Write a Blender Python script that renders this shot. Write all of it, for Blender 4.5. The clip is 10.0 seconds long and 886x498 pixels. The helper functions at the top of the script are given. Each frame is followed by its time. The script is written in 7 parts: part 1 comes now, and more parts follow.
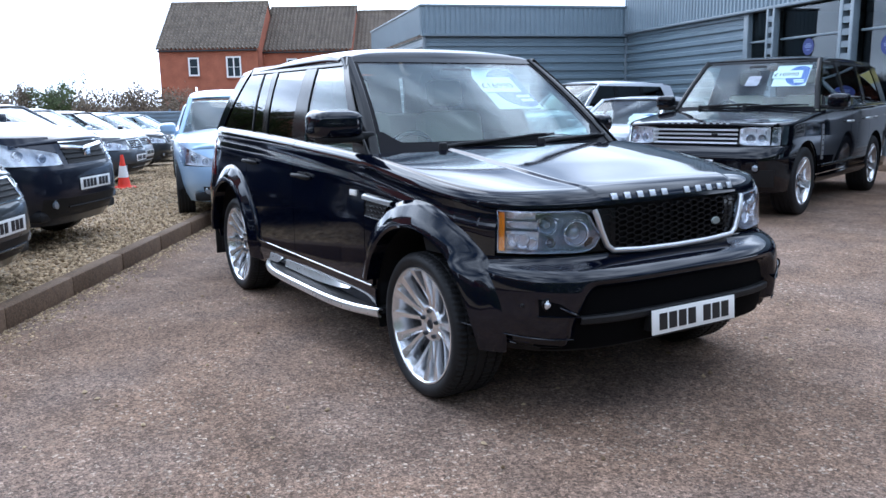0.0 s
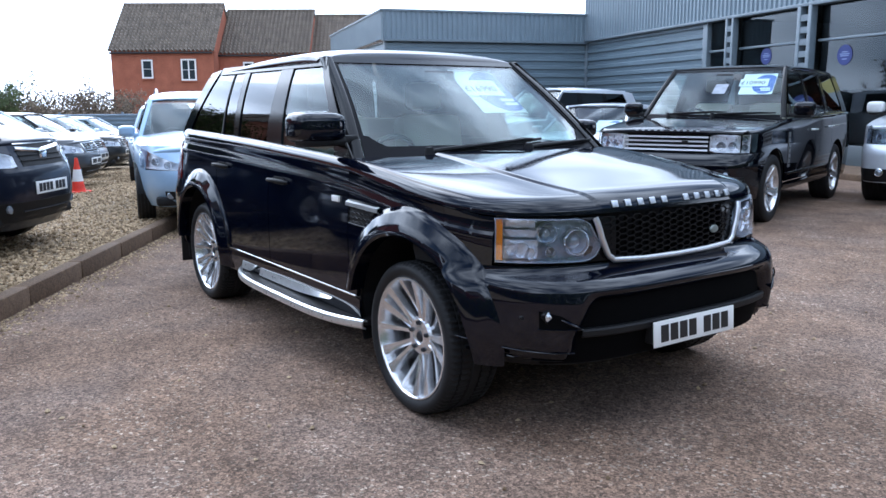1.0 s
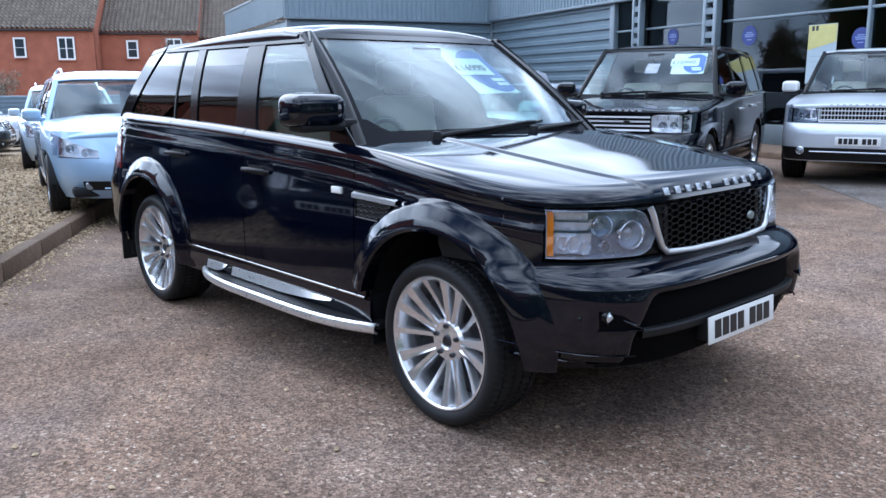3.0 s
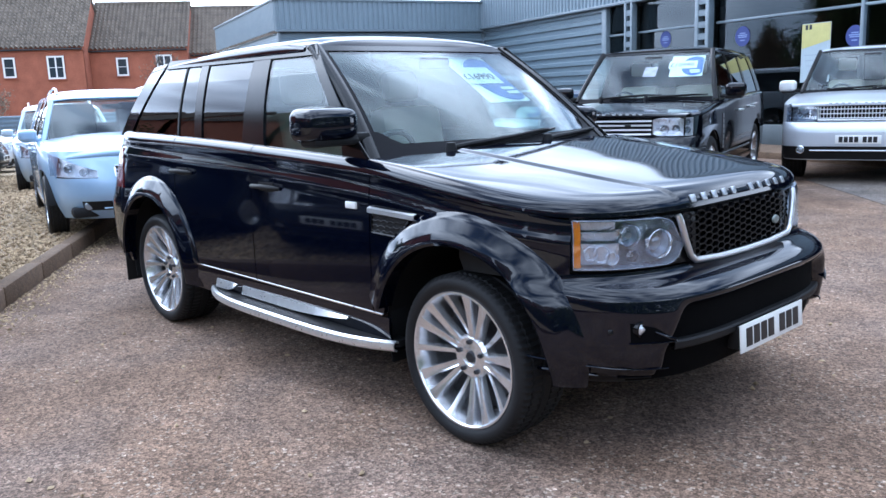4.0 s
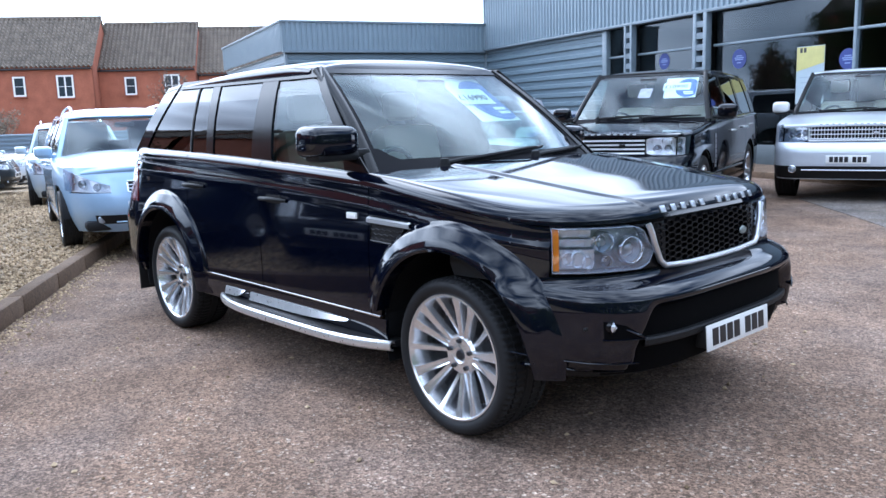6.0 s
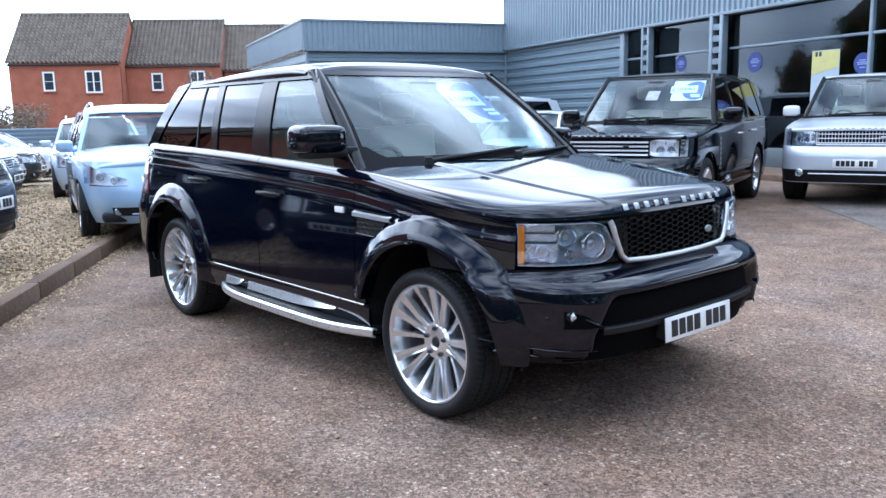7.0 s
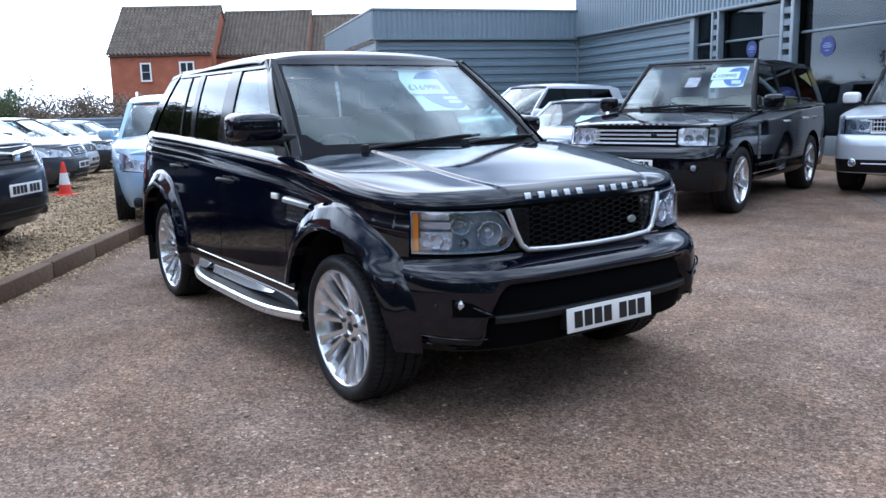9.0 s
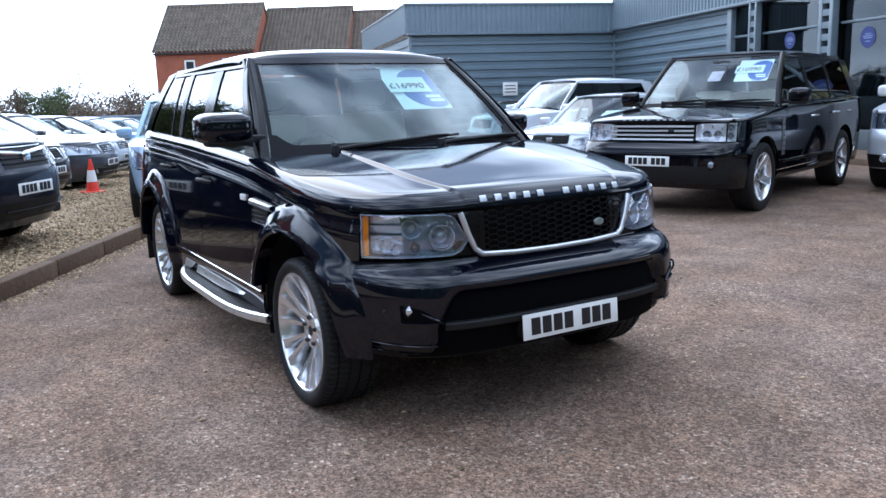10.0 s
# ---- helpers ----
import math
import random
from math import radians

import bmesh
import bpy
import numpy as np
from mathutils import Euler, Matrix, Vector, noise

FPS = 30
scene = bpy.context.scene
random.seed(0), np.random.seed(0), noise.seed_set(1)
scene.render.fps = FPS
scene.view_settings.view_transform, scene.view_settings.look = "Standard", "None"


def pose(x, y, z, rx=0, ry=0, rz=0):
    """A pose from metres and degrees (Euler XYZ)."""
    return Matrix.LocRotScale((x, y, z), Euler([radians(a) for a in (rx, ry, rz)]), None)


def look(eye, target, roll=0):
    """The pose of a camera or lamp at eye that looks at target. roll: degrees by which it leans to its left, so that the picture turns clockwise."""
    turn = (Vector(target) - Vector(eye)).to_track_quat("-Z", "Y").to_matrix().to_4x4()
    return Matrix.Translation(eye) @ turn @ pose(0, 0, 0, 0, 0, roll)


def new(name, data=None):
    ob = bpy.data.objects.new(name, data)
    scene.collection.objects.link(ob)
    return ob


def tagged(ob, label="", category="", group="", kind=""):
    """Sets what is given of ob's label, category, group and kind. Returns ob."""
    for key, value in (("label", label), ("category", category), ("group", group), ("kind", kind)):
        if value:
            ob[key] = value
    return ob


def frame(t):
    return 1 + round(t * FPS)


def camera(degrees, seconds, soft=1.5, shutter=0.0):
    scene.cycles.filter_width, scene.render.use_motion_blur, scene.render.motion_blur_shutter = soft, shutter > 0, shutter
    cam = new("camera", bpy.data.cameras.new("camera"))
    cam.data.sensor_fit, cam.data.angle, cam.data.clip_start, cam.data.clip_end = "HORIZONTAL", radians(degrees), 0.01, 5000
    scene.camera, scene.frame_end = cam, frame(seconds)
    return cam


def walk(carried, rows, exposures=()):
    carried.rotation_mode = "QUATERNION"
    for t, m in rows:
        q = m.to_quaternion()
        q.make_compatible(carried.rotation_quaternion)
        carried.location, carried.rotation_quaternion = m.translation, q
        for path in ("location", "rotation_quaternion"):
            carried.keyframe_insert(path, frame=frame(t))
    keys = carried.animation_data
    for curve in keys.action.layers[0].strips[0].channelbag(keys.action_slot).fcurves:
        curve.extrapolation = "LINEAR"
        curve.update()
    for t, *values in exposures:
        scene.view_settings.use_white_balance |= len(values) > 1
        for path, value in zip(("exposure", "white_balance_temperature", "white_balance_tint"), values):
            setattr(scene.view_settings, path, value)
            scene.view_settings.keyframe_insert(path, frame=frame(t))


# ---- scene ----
cam = camera(57.1, 10.0)
PATH = [
    (0, (4.591, -2.748, 1.390), (2.911, -1.724, 1.028), -0.9),
    (0.5, (4.496, -2.773, 1.385), (2.844, -1.702, 1.032), -0.4),
    (1, (4.364, -2.788, 1.375), (2.741, -1.673, 1.026), -0.3),
    (1.5, (4.213, -2.806, 1.377), (2.624, -1.646, 1.018), -0.1),
    (2, (4.042, -2.899, 1.379), (2.508, -1.673, 1.001), 0.3),
    (2.5, (3.868, -3.001, 1.375), (2.395, -1.708, 0.976), 0.5),
    (4, (3.609, -3.039, 1.387), (2.161, -1.712, 1.010), -2.0),
    (4.5, (3.580, -3.092, 1.390), (2.128, -1.759, 1.051), -2.3),
    (5, (3.601, -3.148, 1.382), (2.151, -1.809, 1.058), -2.3),
    (5.5, (3.717, -3.201, 1.382), (2.266, -1.864, 1.054), -2.1),
    (7, (4.166, -3.202, 1.390), (2.669, -1.918, 1.059), -1.1),
    (7.5, (4.353, -3.124, 1.389), (2.828, -1.874, 1.053), -1.0),
    (8, (4.562, -2.965, 1.377), (2.999, -1.765, 1.037), -0.9),
    (8.5, (4.616, -2.777, 1.362), (3.022, -1.619, 1.016), -0.9),
    (9, (4.693, -2.576, 1.373), (3.063, -1.473, 1.019), -1.3),
    (9.5, (4.773, -2.384, 1.380), (3.110, -1.334, 1.018), -1.7),
    (10, (4.824, -2.200, 1.386), (3.136, -1.192, 1.022), -1.7),
]
EXPOSURES = [(0, 0.53, 5500, 10), (2, 0.52, 5500, 10), (3, 0.68, 5400, 10), (4.2, 0.88, 5400, 10), (7, 0.90, 5400, 10), (8.2, 0.56, 5500, 10), (10, 0.47, 5500, 10)]
walk(cam, [(t, look(eye, target, roll)) for t, eye, target, roll in PATH], EXPOSURES)

# ---- light ----
scene.view_settings.exposure = 0.0
SUN_EL, SUN_AZ = 36.0, 180.0
world = bpy.data.worlds.new("sky")
scene.world = world
world.use_nodes = True
wn, wl = world.node_tree.nodes, world.node_tree.links
wn.clear()
sky = wn.new("ShaderNodeTexSky")
sky.sky_type, sky.sun_disc = "NISHITA", False
sky.sun_elevation, sky.sun_rotation = radians(SUN_EL), radians(90 - SUN_AZ)
sky.air_density, sky.dust_density = 1.0, 1.5
s_gain = wn.new("ShaderNodeVectorMath")
s_gain.operation = "SCALE"
s_gain.inputs["Scale"].default_value = 0.11
wl.new(sky.outputs[0], s_gain.inputs[0])
s_tc = wn.new("ShaderNodeTexCoord")
s_map = wn.new("ShaderNodeMapping")
s_map.inputs["Scale"].default_value = (1.0, 1.0, 2.6)
s_noise = wn.new("ShaderNodeTexNoise")
s_noise.inputs["Scale"].default_value = 2.3
s_noise.inputs["Detail"].default_value = 3.5
s_noise.inputs["Roughness"].default_value = 0.48
s_ramp = wn.new("ShaderNodeValToRGB")
s_ramp.color_ramp.elements[0].position, s_ramp.color_ramp.elements[1].position = 0.36, 0.57
s_tone = wn.new("ShaderNodeTexNoise")
s_tone.inputs["Scale"].default_value = 3.4
s_tone.inputs["Detail"].default_value = 2.5
s_cloud = wn.new("ShaderNodeValToRGB")
s_cloud.color_ramp.elements[0].color, s_cloud.color_ramp.elements[1].color = (0.85, 0.98, 1.16, 1), (2.65, 2.78, 2.98, 1)
s_cloud.color_ramp.elements[0].position, s_cloud.color_ramp.elements[1].position = 0.3, 0.62
s_mix = wn.new("ShaderNodeMix")
s_mix.data_type = "RGBA"
s_bg, s_out = wn.new("ShaderNodeBackground"), wn.new("ShaderNodeOutputWorld")
wl.new(s_tc.outputs["Generated"], s_map.inputs[0])
wl.new(s_map.outputs[0], s_noise.inputs["Vector"])
wl.new(s_map.outputs[0], s_tone.inputs["Vector"])
# cloud closes up towards the horizon
s_sep, s_low, s_add = wn.new("ShaderNodeSeparateXYZ"), wn.new("ShaderNodeMapRange"), wn.new("ShaderNodeMath")
s_low.inputs["From Min"].default_value, s_low.inputs["From Max"].default_value = 0.0, 0.27
s_low.inputs["To Min"].default_value, s_low.inputs["To Max"].default_value = 0.22, 0.0
wl.new(s_tc.outputs["Generated"], s_sep.inputs[0])
wl.new(s_sep.outputs["Z"], s_low.inputs["Value"])
wl.new(s_noise.outputs["Fac"], s_add.inputs[0])
wl.new(s_low.outputs[0], s_add.inputs[1])
wl.new(s_add.outputs[0], s_ramp.inputs[0])
wl.new(s_tone.outputs["Fac"], s_cloud.inputs[0])
wl.new(s_ramp.outputs[0], s_mix.inputs["Factor"])
wl.new(s_gain.outputs[0], s_mix.inputs["A"])
# thin cloud shines brighter round the veiled sun
s_dot = wn.new("ShaderNodeVectorMath")
s_dot.operation = "DOT_PRODUCT"
s_dot.inputs[1].default_value = (math.cos(radians(SUN_AZ)) * math.cos(radians(SUN_EL)), math.sin(radians(SUN_AZ)) * math.cos(radians(SUN_EL)), math.sin(radians(SUN_EL)))
s_glow = wn.new("ShaderNodeMapRange")
s_glow.interpolation_type = "SMOOTHSTEP"
s_glow.inputs["From Min"].default_value, s_glow.inputs["From Max"].default_value = 0.5, 1.0
s_glow.inputs["To Min"].default_value, s_glow.inputs["To Max"].default_value = 0.80, 1.5
s_lit = wn.new("ShaderNodeVectorMath")
s_lit.operation = "SCALE"
wl.new(s_tc.outputs["Generated"], s_dot.inputs[0])
wl.new(s_dot.outputs["Value"], s_glow.inputs["Value"])
wl.new(s_cloud.outputs[0], s_lit.inputs[0])
wl.new(s_glow.outputs[0], s_lit.inputs["Scale"])
wl.new(s_lit.outputs[0], s_mix.inputs["B"])
wl.new(s_mix.outputs["Result"], s_bg.inputs["Color"])
wl.new(s_bg.outputs[0], s_out.inputs["Surface"])
sun_data = bpy.data.lights.new("sun", "SUN")
sun_data.energy, sun_data.angle, sun_data.color = 0.6, radians(44), (1.0, 0.95, 0.88)
sun = new("sun", sun_data)
_a, _e = radians(SUN_AZ), radians(SUN_EL)
sun.matrix_world = look((30 * math.cos(_a) * math.cos(_e), 30 * math.sin(_a) * math.cos(_e), 30 * math.sin(_e)), (0, 0, 0))

# ---- materials ----


def mat(name, color, rough=0.5, metal=0.0, coat=0.0, vary=0.0, scale=8.0, bump=0.0, bump_scale=60.0, fleck=0.0, fleck_scale=300.0, tint=None, random_tone=0.0, **extra):
    m = bpy.data.materials.new(name)
    m.use_nodes = True
    nt = m.node_tree
    b = nt.nodes["Principled BSDF"]
    b.inputs["Base Color"].default_value = (*color, 1)
    b.inputs["Roughness"].default_value = rough
    b.inputs["Metallic"].default_value = metal
    b.inputs["Coat Weight"].default_value = coat
    b.inputs["Coat Roughness"].default_value = 0.05
    for key, value in extra.items():
        b.inputs[key].default_value = value
    tc = nt.nodes.new("ShaderNodeTexCoord")
    last = None

    def step(fac, lo, hi):
        """Multiplies the colour by lo..hi after a 0..1 value."""
        nonlocal last
        r = nt.nodes.new("ShaderNodeMapRange")
        r.inputs["From Min"].default_value, r.inputs["From Max"].default_value = 0.25, 0.75
        r.inputs["To Min"].default_value, r.inputs["To Max"].default_value = lo, hi
        nt.links.new(fac, r.inputs["Value"])
        s = nt.nodes.new("ShaderNodeVectorMath")
        s.operation = "SCALE"
        if last is None:
            s.inputs[0].default_value = color
        else:
            nt.links.new(last, s.inputs[0])
        nt.links.new(r.outputs[0], s.inputs["Scale"])
        last = s.outputs[0]

    def noise_fac(sc, detail=4.0):
        n = nt.nodes.new("ShaderNodeTexNoise")
        n.inputs["Scale"].default_value, n.inputs["Detail"].default_value = sc, detail
        nt.links.new(tc.outputs["Object"], n.inputs["Vector"])
        return n.outputs["Fac"]

    if vary:
        step(noise_fac(scale), 1 - vary, 1 + vary)
        step(noise_fac(scale * 7), 1 - vary * 0.5, 1 + vary * 0.5)
        r = nt.nodes.new("ShaderNodeMapRange")
        r.inputs["To Min"].default_value, r.inputs["To Max"].default_value = max(rough - 0.08, 0.02), min(rough + 0.08, 1)
        nt.links.new(noise_fac(scale * 2), r.inputs["Value"])
        nt.links.new(r.outputs[0], b.inputs["Roughness"])
    if fleck:
        v = nt.nodes.new("ShaderNodeTexVoronoi")
        v.inputs["Scale"].default_value = fleck_scale
        nt.links.new(tc.outputs["Object"], v.inputs["Vector"])
        sep = nt.nodes.new("ShaderNodeSeparateColor")
        nt.links.new(v.outputs["Color"], sep.inputs[0])
        step(sep.outputs[0], 1 - fleck, 1 + fleck)
        if tint:
            mx = nt.nodes.new("ShaderNodeMix")
            mx.data_type = "RGBA"
            mx.inputs["B"].default_value = (*tint, 1)
            r = nt.nodes.new("ShaderNodeMapRange")
            r.inputs["From Min"].default_value, r.inputs["From Max"].default_value, r.inputs["To Max"].default_value = 0.6, 0.95, 0.8
            nt.links.new(sep.outputs[1], r.inputs["Value"])
            nt.links.new(r.outputs[0], mx.inputs["Factor"])
            nt.links.new(last, mx.inputs["A"])
            last = mx.outputs["Result"]
    if random_tone:
        oi = nt.nodes.new("ShaderNodeObjectInfo")
        r = nt.nodes.new("ShaderNodeMapRange")
        r.inputs["To Min"].default_value, r.inputs["To Max"].default_value = 1 - random_tone, 1 + random_tone
        nt.links.new(oi.outputs["Random"], r.inputs["Value"])
        s = nt.nodes.new("ShaderNodeVectorMath")
        s.operation = "SCALE"
        s.inputs[0].default_value = color
        if last is not None:
            nt.links.new(last, s.inputs[0])
        nt.links.new(r.outputs[0], s.inputs["Scale"])
        last = s.outputs[0]
    if last is not None:
        nt.links.new(last, b.inputs["Base Color"])
    if bump:
        bp = nt.nodes.new("ShaderNodeBump")
        bp.inputs["Strength"].default_value, bp.inputs["Distance"].default_value = bump, 0.01
        nt.links.new(noise_fac(bump_scale, 6.0), bp.inputs["Height"])
        nt.links.new(bp.outputs[0], b.inputs["Normal"])
    return m


def paint(name, color, metal=0.0, rough=0.35):
    m = mat(name, color, rough, metal, 1.0, vary=0.03, scale=3.0)
    bsdf = m.node_tree.nodes["Principled BSDF"]
    bsdf.inputs["Specular IOR Level"].default_value = 0.1 if metal else 0.0
    bsdf.inputs["Coat IOR"].default_value = 1.40 if metal else 1.50
    return m


M_BLACK = paint("black_paint", (0.0012, 0.0016, 0.0040), rough=0.45)
M_TRIM = mat("black_plastic", (0.009, 0.009, 0.010), 0.6, **{"Specular IOR Level": 0.3}, vary=0.15, scale=20, bump=0.05, bump_scale=300)
M_GLOSS = mat("gloss_black_trim", (0.005, 0.005, 0.006), 0.16, **{"Specular IOR Level": 0.22})
M_RUBBER = mat("tyre_rubber", (0.015, 0.015, 0.016), 0.6, vary=0.08, scale=14, bump=0.1, bump_scale=120, **{"Specular IOR Level": 0.25})
M_ALLOY = mat("silver_alloy", (0.78, 0.79, 0.81), 0.22, 0.85)
M_DARKMETAL = mat("dark_metal", (0.05, 0.05, 0.055), 0.55, 0.8, vary=0.2, scale=15)
M_CHROME = mat("chrome", (0.85, 0.86, 0.88), 0.08, 1.0)
M_SATIN = mat("satin_silver", (0.66, 0.67, 0.69), 0.32, 0.9)
M_STEP = mat("brushed_steel", (0.78, 0.79, 0.8), 0.3, 0.85, vary=0.06, scale=30)
M_PLATE = mat("white_plate", (0.85, 0.85, 0.83), 0.35)
M_INK = mat("black_ink", (0.01, 0.01, 0.012), 0.4)
M_AMBER = mat("amber_lens", (0.9, 0.26, 0.01), 0.15, coat=1.0)
M_RED = mat("red_lens", (0.16, 0.006, 0.006), 0.15, coat=1.0)
M_BEIGE = mat("beige_leather", (0.45, 0.41, 0.34), 0.5, vary=0.08, scale=10, bump=0.1, bump_scale=200)
M_DASH = mat("dark_dash", (0.03, 0.03, 0.032), 0.6, vary=0.1)
M_CLOTH = mat("grey_cloth", (0.08, 0.08, 0.085), 0.8, vary=0.1)


def glass(name, tint, rough=0.0, f0=0.045):
    """Thin glass: clear with a tint, and a mirror-like sheen that grows at grazing angles."""
    m = bpy.data.materials.new(name)
    m.use_nodes = True
    nt = m.node_tree
    nt.nodes.clear()
    out, mix = nt.nodes.new("ShaderNodeOutputMaterial"), nt.nodes.new("ShaderNodeMixShader")
    tr, gl, lw = nt.nodes.new("ShaderNodeBsdfTransparent"), nt.nodes.new("ShaderNodeBsdfGlossy"), nt.nodes.new("ShaderNodeLayerWeight")
    tr.inputs["Color"].default_value = (*tint, 1)
    gl.inputs["Roughness"].default_value = rough
    gl.inputs["Color"].default_value = (0.95, 0.97, 1.0, 1)
    lw.inputs["Blend"].default_value = 0.5
    pw, ml = nt.nodes.new("ShaderNodeMath"), nt.nodes.new("ShaderNodeMath")
    pw.operation, ml.operation = "POWER", "MULTIPLY_ADD"
    pw.inputs[1].default_value = 5.0
    ml.inputs[1].default_value, ml.inputs[2].default_value = 1 - f0, f0
    nt.links.new(lw.outputs["Facing"], pw.inputs[0])
    nt.links.new(pw.outputs[0], ml.inputs[0])
    nt.links.new(ml.outputs[0], mix.inputs[0])
    nt.links.new(tr.outputs[0], mix.inputs[1])
    nt.links.new(gl.outputs[0], mix.inputs[2])
    nt.links.new(mix.outputs[0], out.inputs["Surface"])
    return m


M_GLASS = glass("windscreen_glass", (0.82, 0.90, 0.88), f0=0.042)
M_PRIVACY = glass("privacy_glass", (0.12, 0.13, 0.14), f0=0.048)
M_CARGLASS = glass("clear_car_glass", (0.92, 0.97, 0.96), f0=0.035)
# black plastic taken down to near black, with the openings' shade in its colour
M_VOIDSHADE = mat("black_intake_shade", (0.0025, 0.0025, 0.003), 0.8, **{"Specular IOR Level": 0.05}, vary=0.1, scale=20)
M_BADGE = mat("grey_green_badge", (0.24, 0.27, 0.26), 0.35, 0.4)
M_LENS = glass("lamp_lens", (0.95, 0.96, 0.98), f0=0.095)
M_SIDEGLASS = glass("door_glass", (0.60, 0.67, 0.66), f0=0.036)

# ---- mesh helpers ----


def finish(bm, name, material, sharp=38.0):
    me = bpy.data.meshes.new(name)
    bm.to_mesh(me)
    bm.free()
    me.polygons.foreach_set("use_smooth", [True] * len(me.polygons))
    me.set_sharp_from_angle(angle=radians(sharp))
    me.materials.append(material)
    return me


def part(name, bm, material, parent, label="", sharp=38.0):
    ob = new(name, finish(bm, name, material, sharp))
    ob.parent = parent
    return tagged(ob, label)


def share(name, me, parent, m, label=""):
    ob = new(name, me)
    ob.parent = parent
    ob.matrix_basis = m
    return tagged(ob, label)


def thing(name, m, label, category, group="", kind=""):
    ob = new(name)
    ob.matrix_basis = m
    ob.empty_display_size = 0.2
    return tagged(ob, label, category, group, kind)


def curve(*pts):
    """A smooth monotone function through points in rising order."""
    xs, ys = np.array([p[0] for p in pts], float), np.array([p[1] for p in pts], float)
    d = np.diff(ys) / np.diff(xs)
    t = np.zeros(len(xs))
    for i in range(1, len(xs) - 1):
        if d[i - 1] * d[i] > 0:
            t[i] = 2 * d[i - 1] * d[i] / (d[i - 1] + d[i])
    t[0], t[-1] = d[0], d[-1]

    def at(x):
        x = min(max(x, xs[0]), xs[-1])
        i = min(max(int(np.searchsorted(xs, x)) - 1, 0), len(xs) - 2)
        h = xs[i + 1] - xs[i]
        s = (x - xs[i]) / h
        return float((1 + 2 * s) * (1 - s) ** 2 * ys[i] + s * (1 - s) ** 2 * h * t[i] + s * s * (3 - 2 * s) * ys[i + 1] + s * s * (s - 1) * h * t[i + 1])

    return at


def lerp(a, b, t):
    return a + (b - a) * t


def sheet(rows, th=0.004, out=(0, 0, 0.7), bm=None):
    """A solid sheet through a grid of points, with its thickness on the side away from out."""
    P = np.array([[tuple(p) for p in r] for r in rows], float)
    n, m = P.shape[:2]
    du, dv = np.gradient(P, axis=0), np.gradient(P, axis=1)
    N = np.cross(du, dv)
    N /= np.linalg.norm(N, axis=2, keepdims=True) + 1e-12
    if ((P - np.array(out)) * N).sum() < 0:
        N, flip = -N, True
    else:
        flip = False
    bm = bm or bmesh.new()
    A = [[bm.verts.new(P[i, j]) for j in range(m)] for i in range(n)]
    B = [[bm.verts.new(P[i, j] - N[i, j] * th) for j in range(m)] for i in range(n)]

    def face(*v):
        if len(set(v)) == 4:
            bm.faces.new(v[::-1] if flip else v)

    for i in range(n - 1):
        for j in range(m - 1):
            face(A[i][j], A[i + 1][j], A[i + 1][j + 1], A[i][j + 1])
            face(B[i][j], B[i][j + 1], B[i + 1][j + 1], B[i + 1][j])
    for i in range(n - 1):
        face(A[i + 1][0], A[i][0], B[i][0], B[i + 1][0])
        face(A[i][-1], A[i + 1][-1], B[i + 1][-1], B[i][-1])
    for j in range(m - 1):
        face(A[0][j], A[0][j + 1], B[0][j + 1], B[0][j])
        face(A[-1][j + 1], A[-1][j], B[-1][j], B[-1][j + 1])
    return bm


def box(bm, c, s, rot=None, bevel=0.0):
    r = bmesh.ops.create_cube(bm, size=1.0)
    vs = r["verts"]
    for v in vs:
        v.co = Vector((v.co.x * s[0], v.co.y * s[1], v.co.z * s[2]))
    if bevel:
        es = list({e for v in vs for e in v.link_edges})
        got = bmesh.ops.bevel(bm, geom=es, offset=bevel, segments=2, affect="EDGES", profile=0.5)
        vs = list({v for f in got["faces"] for v in f.verts} | {v for v in vs if v.is_valid})
    m = Matrix.Translation(c) @ (rot.to_4x4() if rot else Matrix())
    bmesh.ops.transform(bm, matrix=m, verts=vs)
    return bm


def boxed(c, s, rot=None, bevel=0.0):
    return box(bmesh.new(), c, s, rot, bevel)


def tube(bm, pts, r, n=8):
    """A round bar along points; r may be one radius or one for each point."""
    pts = [Vector(p) for p in pts]
    rs = r if isinstance(r, (list, tuple)) else [r] * len(pts)
    rings = []
    for i, p in enumerate(pts):
        d = (pts[min(i + 1, len(pts) - 1)] - pts[max(i - 1, 0)]).normalized()
        a = d.orthogonal().normalized() if i == 0 else (a - d * a.dot(d)).normalized()
        b = d.cross(a)
        rings.append([bm.verts.new(p + (a * math.cos(2 * math.pi * k / n) + b * math.sin(2 * math.pi * k / n)) * rs[i]) for k in range(n)])
    for x, y in zip(rings, rings[1:]):
        for k in range(n):
            bm.faces.new((x[k], x[(k + 1) % n], y[(k + 1) % n], y[k]))
    bm.faces.new(rings[0][::-1])
    bm.faces.new(rings[-1])
    return bm


